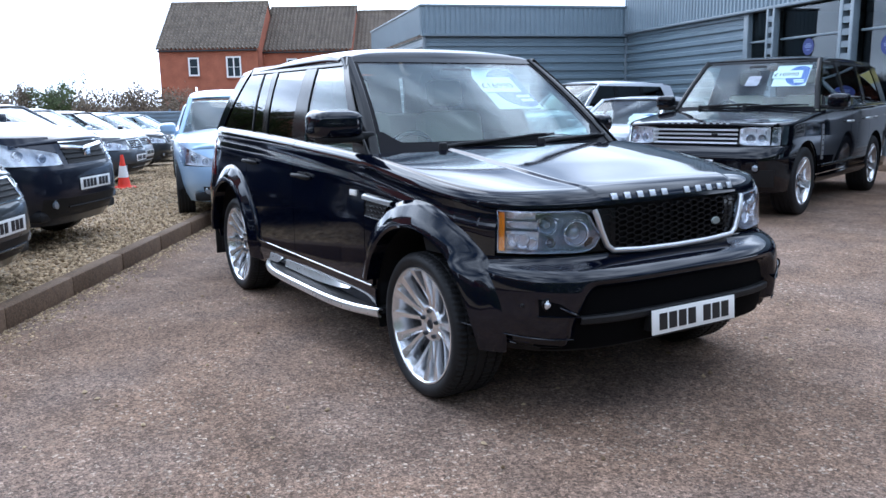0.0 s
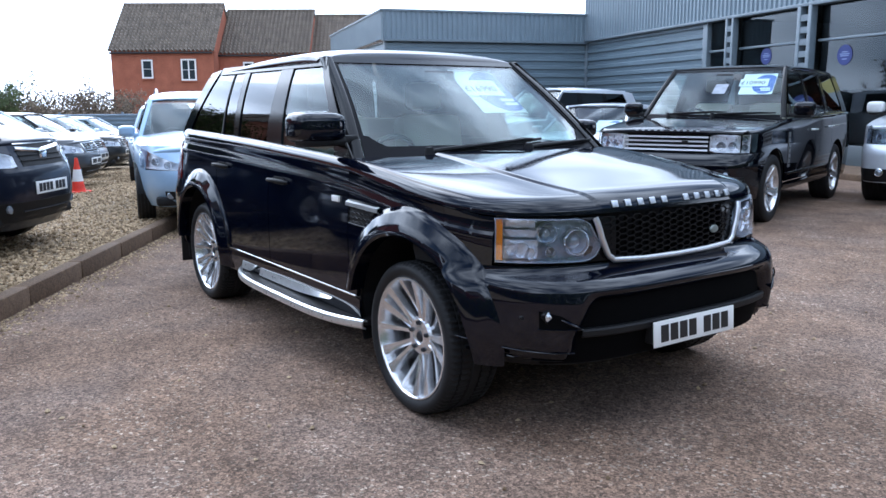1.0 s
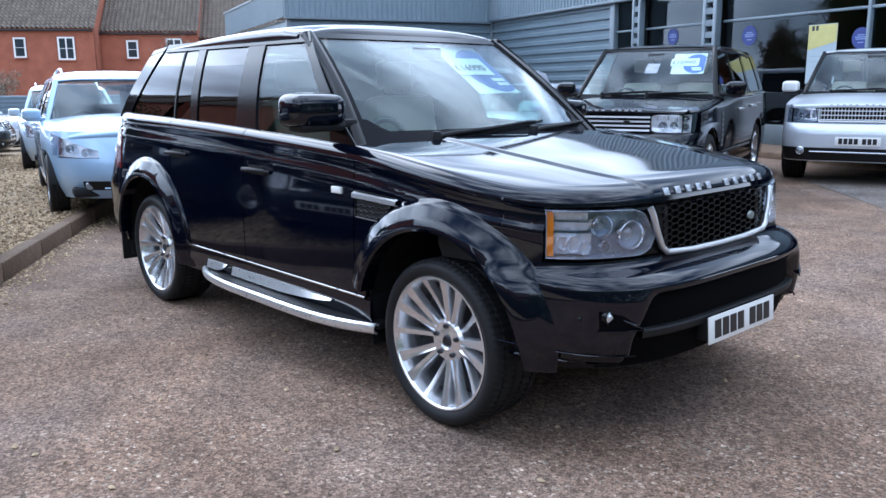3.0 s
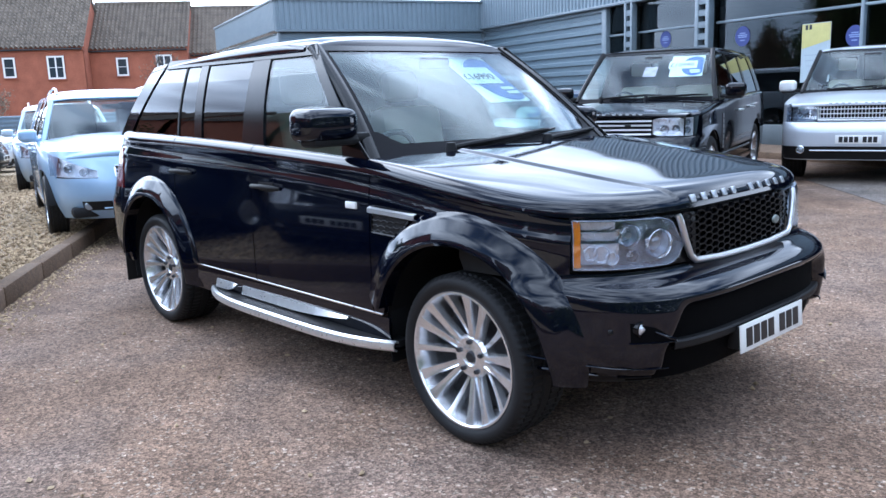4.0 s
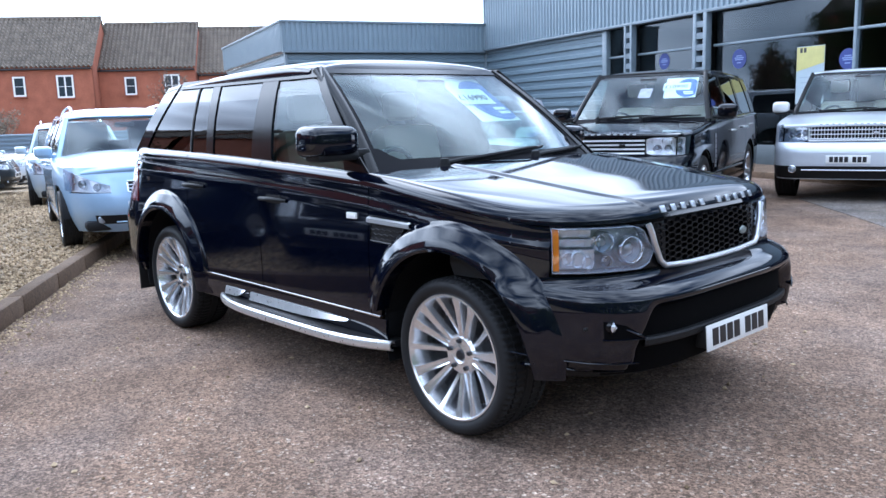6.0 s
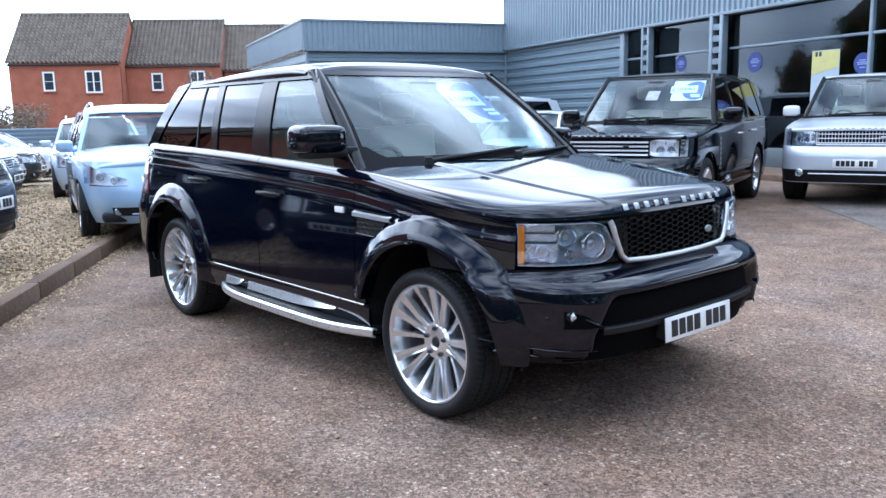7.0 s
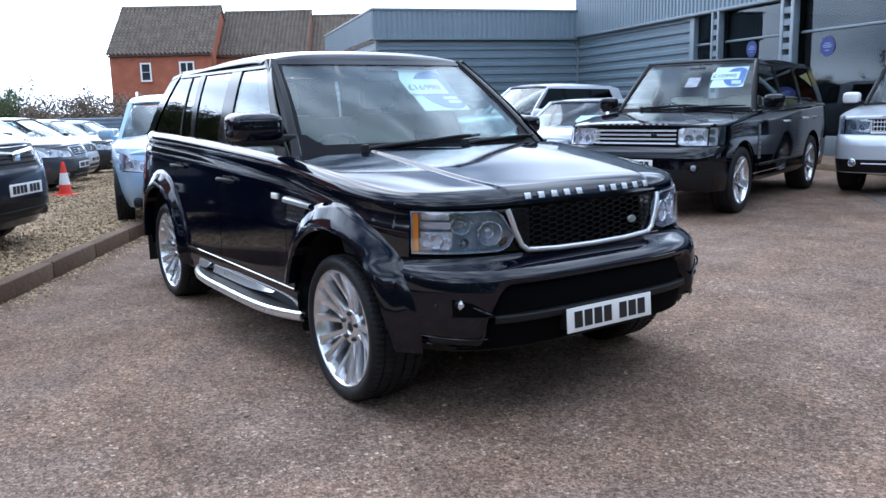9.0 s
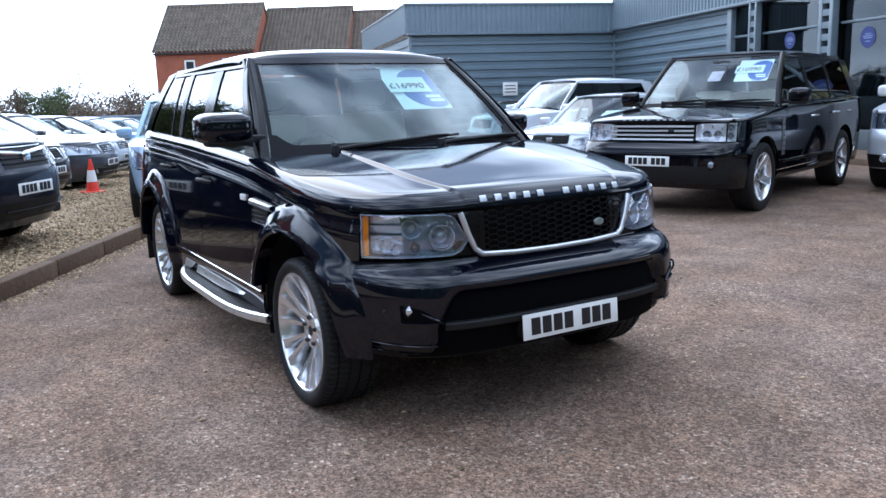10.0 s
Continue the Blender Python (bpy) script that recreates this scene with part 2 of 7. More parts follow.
def lathe(bm, prof, n=48, axis="y", c=(0, 0, 0)):
    """Turns a profile of (radius, along) round an axis through c; closed where the radius is 0."""
    rings = []
    for r, h in prof:
        ring = []
        for k in range(n if r > 1e-6 else 1):
            t = 2 * math.pi * k / n
            p = (r * math.cos(t), h, r * math.sin(t)) if axis == "y" else ((r * math.cos(t), r * math.sin(t), h) if axis == "z" else (h, r * math.cos(t), r * math.sin(t)))
            ring.append(bm.verts.new(Vector(p) + Vector(c)))
        rings.append(ring)
    for a, b in zip(rings, rings[1:]):
        for k in range(n):
            f = [a[k % len(a)], a[(k + 1) % len(a)], b[(k + 1) % len(b)], b[k % len(b)]]
            f = [v for i, v in enumerate(f) if v not in f[:i]]
            if len(f) > 2:
                bm.faces.new(f)
    bmesh.ops.recalc_face_normals(bm, faces=bm.faces)
    return bm


def plate_poly(bm, poly, a, b, o, th):
    """A flat prism: polygon (s, t) laid out on axes a, b from o, th thick along a x b."""
    a, b, o = Vector(a), Vector(b), Vector(o)
    n = a.cross(b).normalized()
    lo = [bm.verts.new(o + a * s + b * t) for s, t in poly]
    hi = [bm.verts.new(o + a * s + b * t + n * th) for s, t in poly]
    bm.faces.new(lo[::-1])
    bm.faces.new(hi)
    for i in range(len(poly)):
        j = (i + 1) % len(poly)
        bm.faces.new((lo[i], lo[j], hi[j], hi[i]))
    return bm

# ---- structure ----


def tarmac(name, base, stone):
    """Worn tarmac: a brown-grey binder, chippings at two sizes, pale single chips, stains and a broken relief."""
    m = bpy.data.materials.new(name)
    m.use_nodes = True
    nt = m.node_tree
    b = nt.nodes["Principled BSDF"]
    b.inputs["Roughness"].default_value = 0.92
    b.inputs["Specular IOR Level"].default_value = 0.25
    tc = nt.nodes.new("ShaderNodeTexCoord")

    def tex(kind, scale, detail=None):
        n = nt.nodes.new(kind)
        n.inputs["Scale"].default_value = scale
        if detail is not None:
            n.inputs["Detail"].default_value = detail
        nt.links.new(tc.outputs["Object"], n.inputs["Vector"])
        return n

    def ramp(src, a, c, lo, hi):
        r = nt.nodes.new("ShaderNodeMapRange")
        r.inputs["From Min"].default_value, r.inputs["From Max"].default_value = a, c
        r.inputs["To Min"].default_value, r.inputs["To Max"].default_value = lo, hi
        nt.links.new(src, r.inputs["Value"])
        return r.outputs[0]

    def math_node(op, p, q):
        n = nt.nodes.new("ShaderNodeMath")
        n.operation = op
        nt.links.new(p, n.inputs[0])
        nt.links.new(q, n.inputs[1])
        return n.outputs[0]

    chips, fines = tex("ShaderNodeTexVoronoi", 75), tex("ShaderNodeTexVoronoi", 170)
    sep, sep2 = nt.nodes.new("ShaderNodeSeparateColor"), nt.nodes.new("ShaderNodeSeparateColor")
    nt.links.new(chips.outputs["Color"], sep.inputs[0])
    nt.links.new(fines.outputs["Color"], sep2.inputs[0])
    tone = math_node("MULTIPLY", ramp(sep.outputs[0], 0.0, 1.0, 0.57, 1.43), ramp(sep2.outputs[0], 0.0, 1.0, 0.5, 1.5))
    tone = math_node("MULTIPLY", tone, ramp(tex("ShaderNodeTexNoise", 0.45, 3.0).outputs["Fac"], 0.3, 0.7, 0.80, 1.20))
    tone = math_node("MULTIPLY", tone, ramp(tex("ShaderNodeTexNoise", 2.6, 6.0).outputs["Fac"], 0.3, 0.7, 0.77, 1.23))
    tone = math_node("MULTIPLY", tone, ramp(tex("ShaderNodeTexNoise", 16.0, 4.0).outputs["Fac"], 0.3, 0.7, 0.84, 1.16))
    mixed = nt.nodes.new("ShaderNodeMix")
    mixed.data_type = "RGBA"
    mixed.inputs["A"].default_value, mixed.inputs["B"].default_value = (*base, 1), (*stone, 1)
    hue = nt.nodes.new("ShaderNodeMix")
    hue.data_type = "RGBA"
    hue.inputs["A"].default_value, hue.inputs["B"].default_value = (*base, 1), (base[0] * 0.90, base[1] * 0.97, base[2] * 1.08, 1)
    nt.links.new(ramp(tex("ShaderNodeTexNoise", 0.9, 5.0).outputs["Fac"], 0.42, 0.6, 0.0, 1.0), hue.inputs["Factor"])
    nt.links.new(hue.outputs["Result"], mixed.inputs["A"])
    pale = math_node("MULTIPLY", ramp(sep.outputs[1], 0.88, 0.94, 0.0, 0.75), ramp(tex("ShaderNodeTexNoise", 1.3, 3.0).outputs["Fac"], 0.38, 0.6, 0.1, 1.0))
    nt.links.new(pale, mixed.inputs["Factor"])
    s = nt.nodes.new("ShaderNodeVectorMath")
    s.operation = "SCALE"
    nt.links.new(mixed.outputs["Result"], s.inputs[0])
    nt.links.new(tone, s.inputs["Scale"])
    nt.links.new(s.outputs[0], b.inputs["Base Color"])
    bp = nt.nodes.new("ShaderNodeBump")
    bp.inputs["Strength"].default_value, bp.inputs["Distance"].default_value = 0.55, 0.006
    nt.links.new(math_node("ADD", chips.outputs["Distance"], sep.outputs[2]), bp.inputs["Height"])
    nt.links.new(bp.outputs[0], b.inputs["Normal"])
    return m


M_TARMAC = tarmac("worn_tarmac", (0.192, 0.124, 0.084), (0.36, 0.29, 0.225))
M_GRAVEL = mat("pale_gravel", (0.30, 0.21, 0.118), 0.95, vary=0.2, scale=1.2, bump=1.0, bump_scale=90, fleck=0.55, fleck_scale=45, tint=(0.50, 0.42, 0.31))
M_KERB = mat("grey_kerb", (0.132, 0.085, 0.052), 0.92, vary=0.3, scale=4, bump=0.6, bump_scale=45, fleck=0.2, fleck_scale=110, random_tone=0.07)
M_CLAD = mat("blue_grey_cladding", (0.16, 0.215, 0.255), 0.42, 0.0, vary=0.07, scale=1.5)
M_FASCIA = mat("blue_grey_fascia", (0.19, 0.245, 0.285), 0.4, 0.0, vary=0.06, scale=1.5)
M_STEEL = mat("painted_steel", (0.155, 0.195, 0.225), 0.45, vary=0.1, scale=6)
M_PLINTH = mat("dark_grey_plinth", (0.075, 0.092, 0.102), 0.5, vary=0.12, scale=5)
M_SHOPGLASS = glass("shop_glass", (0.44, 0.51, 0.53), f0=0.05)
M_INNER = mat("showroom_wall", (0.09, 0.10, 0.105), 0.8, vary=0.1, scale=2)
M_WHITE = mat("white_upvc", (0.8, 0.8, 0.79), 0.4, vary=0.04, scale=5)
M_FENCE = mat("blue_grey_sheet_fence", (0.16, 0.22, 0.285), 0.5, vary=0.12, scale=2)


def slope_z(x):
    """The yard falls away gently past the near cars."""
    return -0.03 * min(max(-8.0 - x, 0.0), 26.0)


ground = new("ground", finish(sheet([[(x, y, slope_z(x) if abs(x) < 60 and abs(y) < 60 else -1.5) for y in (-900, -150, -40, -20, -8, 0, 8, 20, 40, 150, 900)] for x in (-900, -150, -34, -20, -8, 0, 8, 20, 40, 150, 900)], 0.05, out=(0, 0, -50)), "ground", M_TARMAC))
tagged(ground, "worn reddish-grey tarmac yard scattered with grit", "ground", kind="structure")

# raised gravel bed behind a kerb
KERB_O, KERB_DIR = Vector((-1.09, -2.51, 0)), Vector((-0.845, 0.536, 0)).normalized()
KERB_OUT = Vector((KERB_DIR.y, -KERB_DIR.x, 0))
if KERB_OUT.y > 0:
    KERB_OUT = -KERB_OUT
gravel_h = 0.10
rows = []
for s in np.linspace(-12, 48, 61):
    row = []
    for d in (0.10, 0.3, 0.8, 1.6, 2.6, 4, 6, 9, 14, 24):
        p = KERB_O + KERB_DIR * float(s) + KERB_OUT * d
        row.append((p.x, p.y, gravel_h + slope_z(p.x) + 0.02 * noise.noise((p.x * 0.7, p.y * 0.7, 0)) - (0.03 if d < 0.2 else 0)))
    rows.append(row)
gravel_bed = new("gravel_bed", finish(sheet(rows, 0.2, out=(0, 0, -50)), "gravel_bed", M_GRAVEL))
tagged(gravel_bed, "raised bed of pale loose gravel under parked cars", "ground", kind="structure")
kerb = thing("kerb", Matrix(), "weathered brown-grey concrete kerb along the gravel bed", "kerb", kind="structure")
kerb_me = None
for k in range(-12, 34):
    L = 0.914
    if kerb_me is None:
        bm = boxed((0, 0, 0.042), (L - 0.0025, 0.125, 0.2), bevel=0.018)
        kerb_me = finish(bm, "kerb_stone", M_KERB)
    p = KERB_O + KERB_DIR * (L * (k + 0.5)) + KERB_OUT * 0.0625
    a = math.degrees(math.atan2(KERB_DIR.y, KERB_DIR.x))
    share("kerb_stone", kerb_me, kerb, pose(p.x, p.y, slope_z(p.x) + random.uniform(-0.004, 0.004), 0, 0, a + random.uniform(-0.4, 0.4)))

# dealership building
BA = -18.0
BC = Vector((-15.97, 17.10, 0))
E1 = Vector((math.cos(radians(BA)), math.sin(radians(BA)), 0))
N1 = Vector((-E1.y, E1.x, 0))


def ribbed(L, z0, z1, horizontal, pitch, depth, m=Matrix()):
    """Profiled sheet metal, L long along x and facing -y."""
    prof = []
    n = int(((z1 - z0) if horizontal else L) / pitch)
    for k in range(n + 1):
        b = k * pitch
        prof += [(b, 0), (b + pitch * 0.40, 0), (b + pitch * 0.52, -depth), (b + pitch * 0.88, -depth)]
    lim = (z1 - z0) if horizontal else L
    prof = [p for p in prof if p[0] <= lim] + [(lim, 0)]
    if horizontal:
        rows = [[m @ Vector((x, d, z0 + h)) for x in (0, L)] for h, d in prof]
    else:
        rows = [[m @ Vector((h, d, z)) for z in (z0, z1)] for h, d in prof]
    far = m @ Vector((L / 2, 30, (z0 + z1) / 2))
    return sheet(rows, 0.004, out=far)


bld = thing("showroom_building", pose(BC.x, BC.y, 0, 0, 0, BA), "blue-grey metal-clad car showroom with a glazed front", "building", kind="structure")
# local axes: x along the tall wing, -y towards the yard; the low wing runs along -y at x = 0
FB, FT = 3.42, 5.15
part("wall_panel", ribbed(6.75, -1, FB - 0.02, True, 0.26, 0.06), M_CLAD, bld, "horizontally ribbed blue-grey cladding", 20)
part("fascia", ribbed(26.0, FB + 0.03, FT, False, 0.165, 0.035, Matrix.Translation((0, -0.12, 0))), M_FASCIA, bld, "vertically ribbed blue-grey fascia", 20)
part("fascia_trim", boxed((13, -0.1, FB), (26.0, 0.2, 0.07), bevel=0.01), M_STEEL, bld)
part("fascia_trim", boxed((13, -0.1, FT), (26.0, 0.24, 0.1), bevel=0.01), M_STEEL, bld)
LW = 6.92
# the low wing's face looks along +x
lowface = Matrix(((0, -1, 0, 0), (-1, 0, 0, 0), (0, 0, 1, 0), (0, 0, 0, 1)))
part("wall_panel", ribbed(LW, -1, 3.33, True, 0.26, 0.06, lowface), M_CLAD, bld, "horizontally ribbed blue-grey cladding", 20)
lowtop = Matrix.Translation((0.12, 0, 0)) @ lowface
part("fascia", ribbed(LW + 0.12, 3.38, 4.25, False, 0.165, 0.035, lowtop), M_FASCIA, bld, "vertically ribbed blue-grey fascia", 20)
part("fascia_trim", boxed((0.1, -LW / 2 - 0.06, 3.36), (0.2, LW + 0.12, 0.07), bevel=0.01), M_STEEL, bld)
part("fascia_trim", boxed((0.08, -LW / 2 - 0.06, 4.26), (0.2, LW + 0.2, 0.07), bevel=0.01), M_STEEL, bld)
endm = Matrix.Translation((-10.0, -LW - 0.12, 0))
part("fascia", ribbed(10.12, 3.38, 4.25, False, 0.165, 0.035, endm), M_FASCIA, bld, "vertically ribbed blue-grey fascia", 20)
part("fascia_trim", boxed((-4.95, -LW - 0.1, 4.26), (10.2, 0.16, 0.07), bevel=0.01), M_STEEL, bld)
part("wall_panel", ribbed(10.0, -1, 3.33, True, 0.26, 0.06, Matrix.Translation((-10.0, -LW, 0))), M_CLAD, bld, "horizontally ribbed blue-grey cladding", 20)
part("low_roof", boxed((-5.0, -LW / 2, 4.1), (9.9, LW - 0.05, 0.08)), M_STEEL, bld)
part("corner_trim", boxed((0.03, -0.06, 1.7), (0.12, 0.1, 3.3), bevel=0.01), M_STEEL, bld)
part("corner_trim", boxed((0.02, -LW, 1.68), (0.1, 0.1, 3.3), bevel=0.01), M_STEEL, bld)
part("corner_trim", boxed((6.84, -0.03, 1.7), (0.20, 0.14, 3.38), bevel=0.01), M_STEEL, bld)
# glazed part
part("plinth", boxed((16.4, 0.0, 0.27), (19.2, 0.12, 0.5), bevel=0.01), M_PLINTH, bld)
for x0, x1 in ((6.9, 7.8), (8.14, 10.32), (10.8, 14.38), (14.46, 18.4), (18.5, 22.4)):
    for z0, z1 in ((0.55, 2.64), (2.70, 3.38)):
        part("pane", boxed(((x0 + x1) / 2, 0.05, (z0 + z1) / 2), (x1 - x0, 0.012, z1 - z0)), M_SHOPGLASS, bld)
    part("transom", boxed(((x0 + x1) / 2, 0.02, 2.67), (x1 - x0, 0.08, 0.05), bevel=0.006), M_STEEL, bld)
for x in (14.42, 18.45, 22.45):
    part("mullion", boxed((x, 0.02, 1.95), (0.07, 0.1, 2.9), bevel=0.006), M_STEEL, bld)


def lattice_post(x, w):
    """Two steel channels joined by short battens."""
    post = part("lattice_post", boxed((x - w * 0.38, -0.12, 1.7), (w * 0.24, 0.16, 3.4), bevel=0.006), M_STEEL, bld, "grey steel post with oblong openings")
    part("channel", boxed((x + w * 0.38, -0.12, 1.7), (w * 0.24, 0.16, 3.4), bevel=0.006), M_STEEL, post)
    for z in np.arange(0.15, 3.4, 0.25):
        part("batten", boxed((x, -0.12, z), (w * 0.56, 0.14, 0.13)), M_STEEL, post)


lattice_post(7.97, 0.31)
lattice_post(10.55, 0.43)
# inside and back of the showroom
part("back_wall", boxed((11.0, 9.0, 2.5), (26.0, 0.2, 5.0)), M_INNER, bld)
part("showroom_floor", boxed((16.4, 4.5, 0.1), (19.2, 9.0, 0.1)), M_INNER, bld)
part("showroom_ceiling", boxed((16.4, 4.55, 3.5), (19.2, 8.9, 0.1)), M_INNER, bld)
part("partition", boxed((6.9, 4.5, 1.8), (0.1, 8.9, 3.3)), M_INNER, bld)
part("roof_deck", boxed((13.0, 4.5, 4.95), (26.0, 9.0, 0.1)), M_STEEL, bld)
# paved strip in front of the glass
apron = thing("pavement", pose(BC.x, BC.y, 0, 0, 0, BA), "low paved strip before the showroom glass", "pavement", kind="structure")
part("slab", boxed((16.0, -0.75, 0.05), (20.0, 1.5, 0.14), bevel=0.02), M_KERB, apron)

# smoother grey tarmac laid before the glazed front
M_PATCH = tarmac("grey_tarmac", (0.176, 0.142, 0.114), (0.25, 0.22, 0.19))
patch = new("road_patch", finish(plate_poly(bmesh.new(), [(-1.35, 8.5), (-0.9, 7.98), (-0.2, 7.22), (0.5, 6.42), (1.5, 5.2), (4.5, 2.0), (9.0, 3.0), (9.0, 12.0), (-0.5, 14.0)], (1, 0, 0), (0, 1, 0), (0, 0, 0.0), 0.005), "road_patch", M_PATCH))
tagged(patch, "smoother grey tarmac patch before the showroom", "road", kind="structure")

# ---- cars ----


def bent(a, b, c, d, n, m, f):
    """Rows of points over a quad of (s, t) corners a b c d, laid out by f(s, t)."""
    rows = []
    for i in range(n + 1):
        u = i / n
        row = []
        for j in range(m + 1):
            v = j / m
            s = lerp(lerp(a[0], b[0], u), lerp(d[0], c[0], u), v)
            t = lerp(lerp(a[1], b[1], u), lerp(d[1], c[1], u), v)
            row.append(f(s, t))
        rows.append(row)
    return rows


WHEELS = {}


def spoke_sheet(Rr, h, w0, w1, r0, y0, ridge, lean=0.0):
    """One wheel spoke along +x: a flat-topped bar with rolled flanks that widens into the rim; lean: sideways drift towards the hub."""
    rows = []
    for i in range(9):
        t = i / 8
        r = lerp(r0, Rr - 0.008, t)
        ww = lerp(w0, w1, t) * 0.5 * (1 + 0.5 * max(t - 0.8, 0.0) * 5 * 0.5)
        y = lerp(y0, -h * 0.91, t**1.25)
        c = lean * (1 - t)
        rows.append([(r, y + 0.034, c - ww * 1.06), (r, y + 0.010, c - ww), (r, y + 0.001, c - ww * 0.9), (r, y + ridge * (1 - t), c - ww * 0.55), (r, y + ridge * 1.4 * (1 - t) + 0.001, c), (r, y + ridge * (1 - t), c + ww * 0.55), (r, y + 0.001, c + ww * 0.9), (r, y + 0.010, c + ww), (r, y + 0.034, c + ww * 1.06)])
    return sheet(rows, 0.006, out=(0.15, 1, 0))


def wheel_meshes(style, R, Rr, w, n):
    key = (style, R, Rr, w, n)
    if key in WHEELS:
        return WHEELS[key]
    h = w / 2
    fine = style == "fifteen"
    seg = 300 if fine else 48
    bm = bmesh.new()
    g = 0.008
    side = R - Rr
    prof = [(Rr - 0.004, -h * 0.74), (Rr + 0.004, -h * 0.90), (Rr + 0.012, -h * 0.97), (Rr + side * 0.42, -h * 1.03), (Rr + side * 0.68, -h * 1.01), (R - 0.016, -h * 0.955), (R - 0.007, -h * 0.90), (R - 0.002, -h * 0.82)]
    tread = [-0.66, -0.64, -0.59, -0.57, -0.24, -0.22, -0.16, -0.14, 0.14, 0.16, 0.22, 0.24, 0.57, 0.59, 0.64, 0.66]
    deep = [0, g, g, 0, 0, g, g, 0, 0, g, g, 0, 0, g, g, 0]
    prof += [(R - d - 0.002 * abs(t), h * t) for t, d in zip(tread, deep)]
    prof += [(R - 0.002, h * 0.82), (R - 0.016, h * 0.955), (Rr + side * 0.5, h * 1.02), (Rr - 0.004, h * 0.74)]
    lathe(bm, prof, seg)
    if fine:
        for v in bm.verts:
            r = math.hypot(v.co.x, v.co.z)
            k = round(math.atan2(v.co.z, v.co.x) / (2 * math.pi) * seg + (2 if v.co.y > 0 else 0) + v.co.y * 22)
            if r > R - 0.012 and 0.17 * h < abs(v.co.y) < 0.91 * h and k % 4 < 2:
                s = (r - 0.006) / r
                v.co.x, v.co.z = v.co.x * s, v.co.z * s
    tyre = finish(bm, "tyre", M_RUBBER)
    bm = lathe(bmesh.new(), [(Rr - 0.003, -h * 0.74), (Rr + 0.005, -h * 0.90), (Rr + 0.003, -h * 0.945), (Rr - 0.005, -h * 0.95), (Rr - 0.009, -h * 0.92), (Rr - 0.013, -h * 0.85), (Rr - 0.022, -h * 0.70), (Rr - 0.032, -h * 0.2), (Rr - 0.035, h * 0.7), (Rr - 0.003, h * 0.7)], 72)
    rim = finish(bm, "rim", M_ALLOY)
    bm = bmesh.new()
    lathe(bm, [(0, -h * 0.50), (0.03, -h * 0.52), (0.036, -h * 0.56), (0.044, -h * 0.55), (0.056, -h * 0.53), (0.080, -h * 0.53), (0.092, -h * 0.44), (0.094, -h * 0.1), (0, -h * 0.1)], 30)
    hub = finish(bm, "hub", M_ALLOY)
    bm = lathe(bmesh.new(), [(0, -h * 0.12), (Rr * 0.72, -h * 0.12), (Rr * 0.72, h * 0.1), (0, h * 0.1)], 40)
    lathe(bm, [(Rr - 0.04, h * 0.3), (0, h * 0.3)], 32)
    disc = finish(bm, "brake_disc", M_DARKMETAL)
    if fine:
        spokes = tuple(finish(spoke_sheet(Rr, h, *q), "spoke", M_ALLOY) for q in ((0.028, 0.042, 0.06, -h * 0.52, 0.006, 0.004), (0.028, 0.042, 0.06, -h * 0.52, 0.006, -0.004), (0.018, 0.029, 0.085, -h * 0.34, 0.0, 0.0)))
    else:
        wide = {"five": (0.085, 0.075), "seven": (0.05, 0.045)}[style]
        spokes = (finish(spoke_sheet(Rr, h, wide[0], wide[1], 0.065, -h * 0.5, 0.004), "spoke", M_ALLOY),)
    bolt = finish(lathe(bmesh.new(), [(0, -0.012), (0.009, -0.012), (0.011, -0.004), (0.011, 0.01), (0, 0.01)], 6), "bolt", M_DARKMETAL)
    cap = finish(lathe(bmesh.new(), [(0, -0.004), (0.02, -0.003), (0.026, 0.004), (0, 0.004)], 20), "hub_cap", M_DARKMETAL)
    WHEELS[key] = (tyre, rim, hub, disc, spokes, bolt, cap, h)
    return WHEELS[key]


def add_wheel(root, c, side, style="five", R=0.355, Rr=0.27, w=0.26, turn=0.0, steer=0.0):
    tyre, rim, hub, disc, spokes, bolt, cap, h = wheel_meshes(style, R, Rr, w, 0)
    m = Matrix.Translation(c) @ Euler((0, 0, (0 if side < 0 else math.pi) + radians(steer))).to_matrix().to_4x4() @ Euler((0, radians(turn), 0)).to_matrix().to_4x4()
    wh = share("wheel", disc, root, m, "silver alloy wheel with black tyre")
    I = Matrix()
    share("tyre", tyre, wh, I, "black rubber tyre")
    share("rim", rim, wh, I)
    share("hub", hub, wh, I)
    share("hub_cap", cap, wh, Matrix.Translation((0, -h * 0.53, 0)))
    count = {"fifteen": 5, "five": 5, "seven": 7}[style]
    for k in range(count):
        a = 2 * math.pi * k / count
        # a pair of broad spokes and a slender one between the pairs
        for me, da in zip(spokes, (10.5, -10.5, 36.0) if style == "fifteen" else (0.0,)):
            share("spoke", me, wh, Euler((0, a + radians(da), 0)).to_matrix().to_4x4())
    for k in range(5):
        a = 2 * math.pi * (k + 0.25) / 5
        share("bolt", bolt, wh, Matrix.Translation((0.064 * math.cos(a), -h * 0.53, 0.064 * math.sin(a))))
    return wh


def smooth(x, a, b):
    k = min(max((x - a) / (b - a), 0.0), 1.0)
    return k * k * (3 - 2 * k)


M_FRIT = mat("black_glass_border", (0.010, 0.010, 0.012), 0.45, **{"Specular IOR Level": 0.06}, vary=0.05, scale=10)


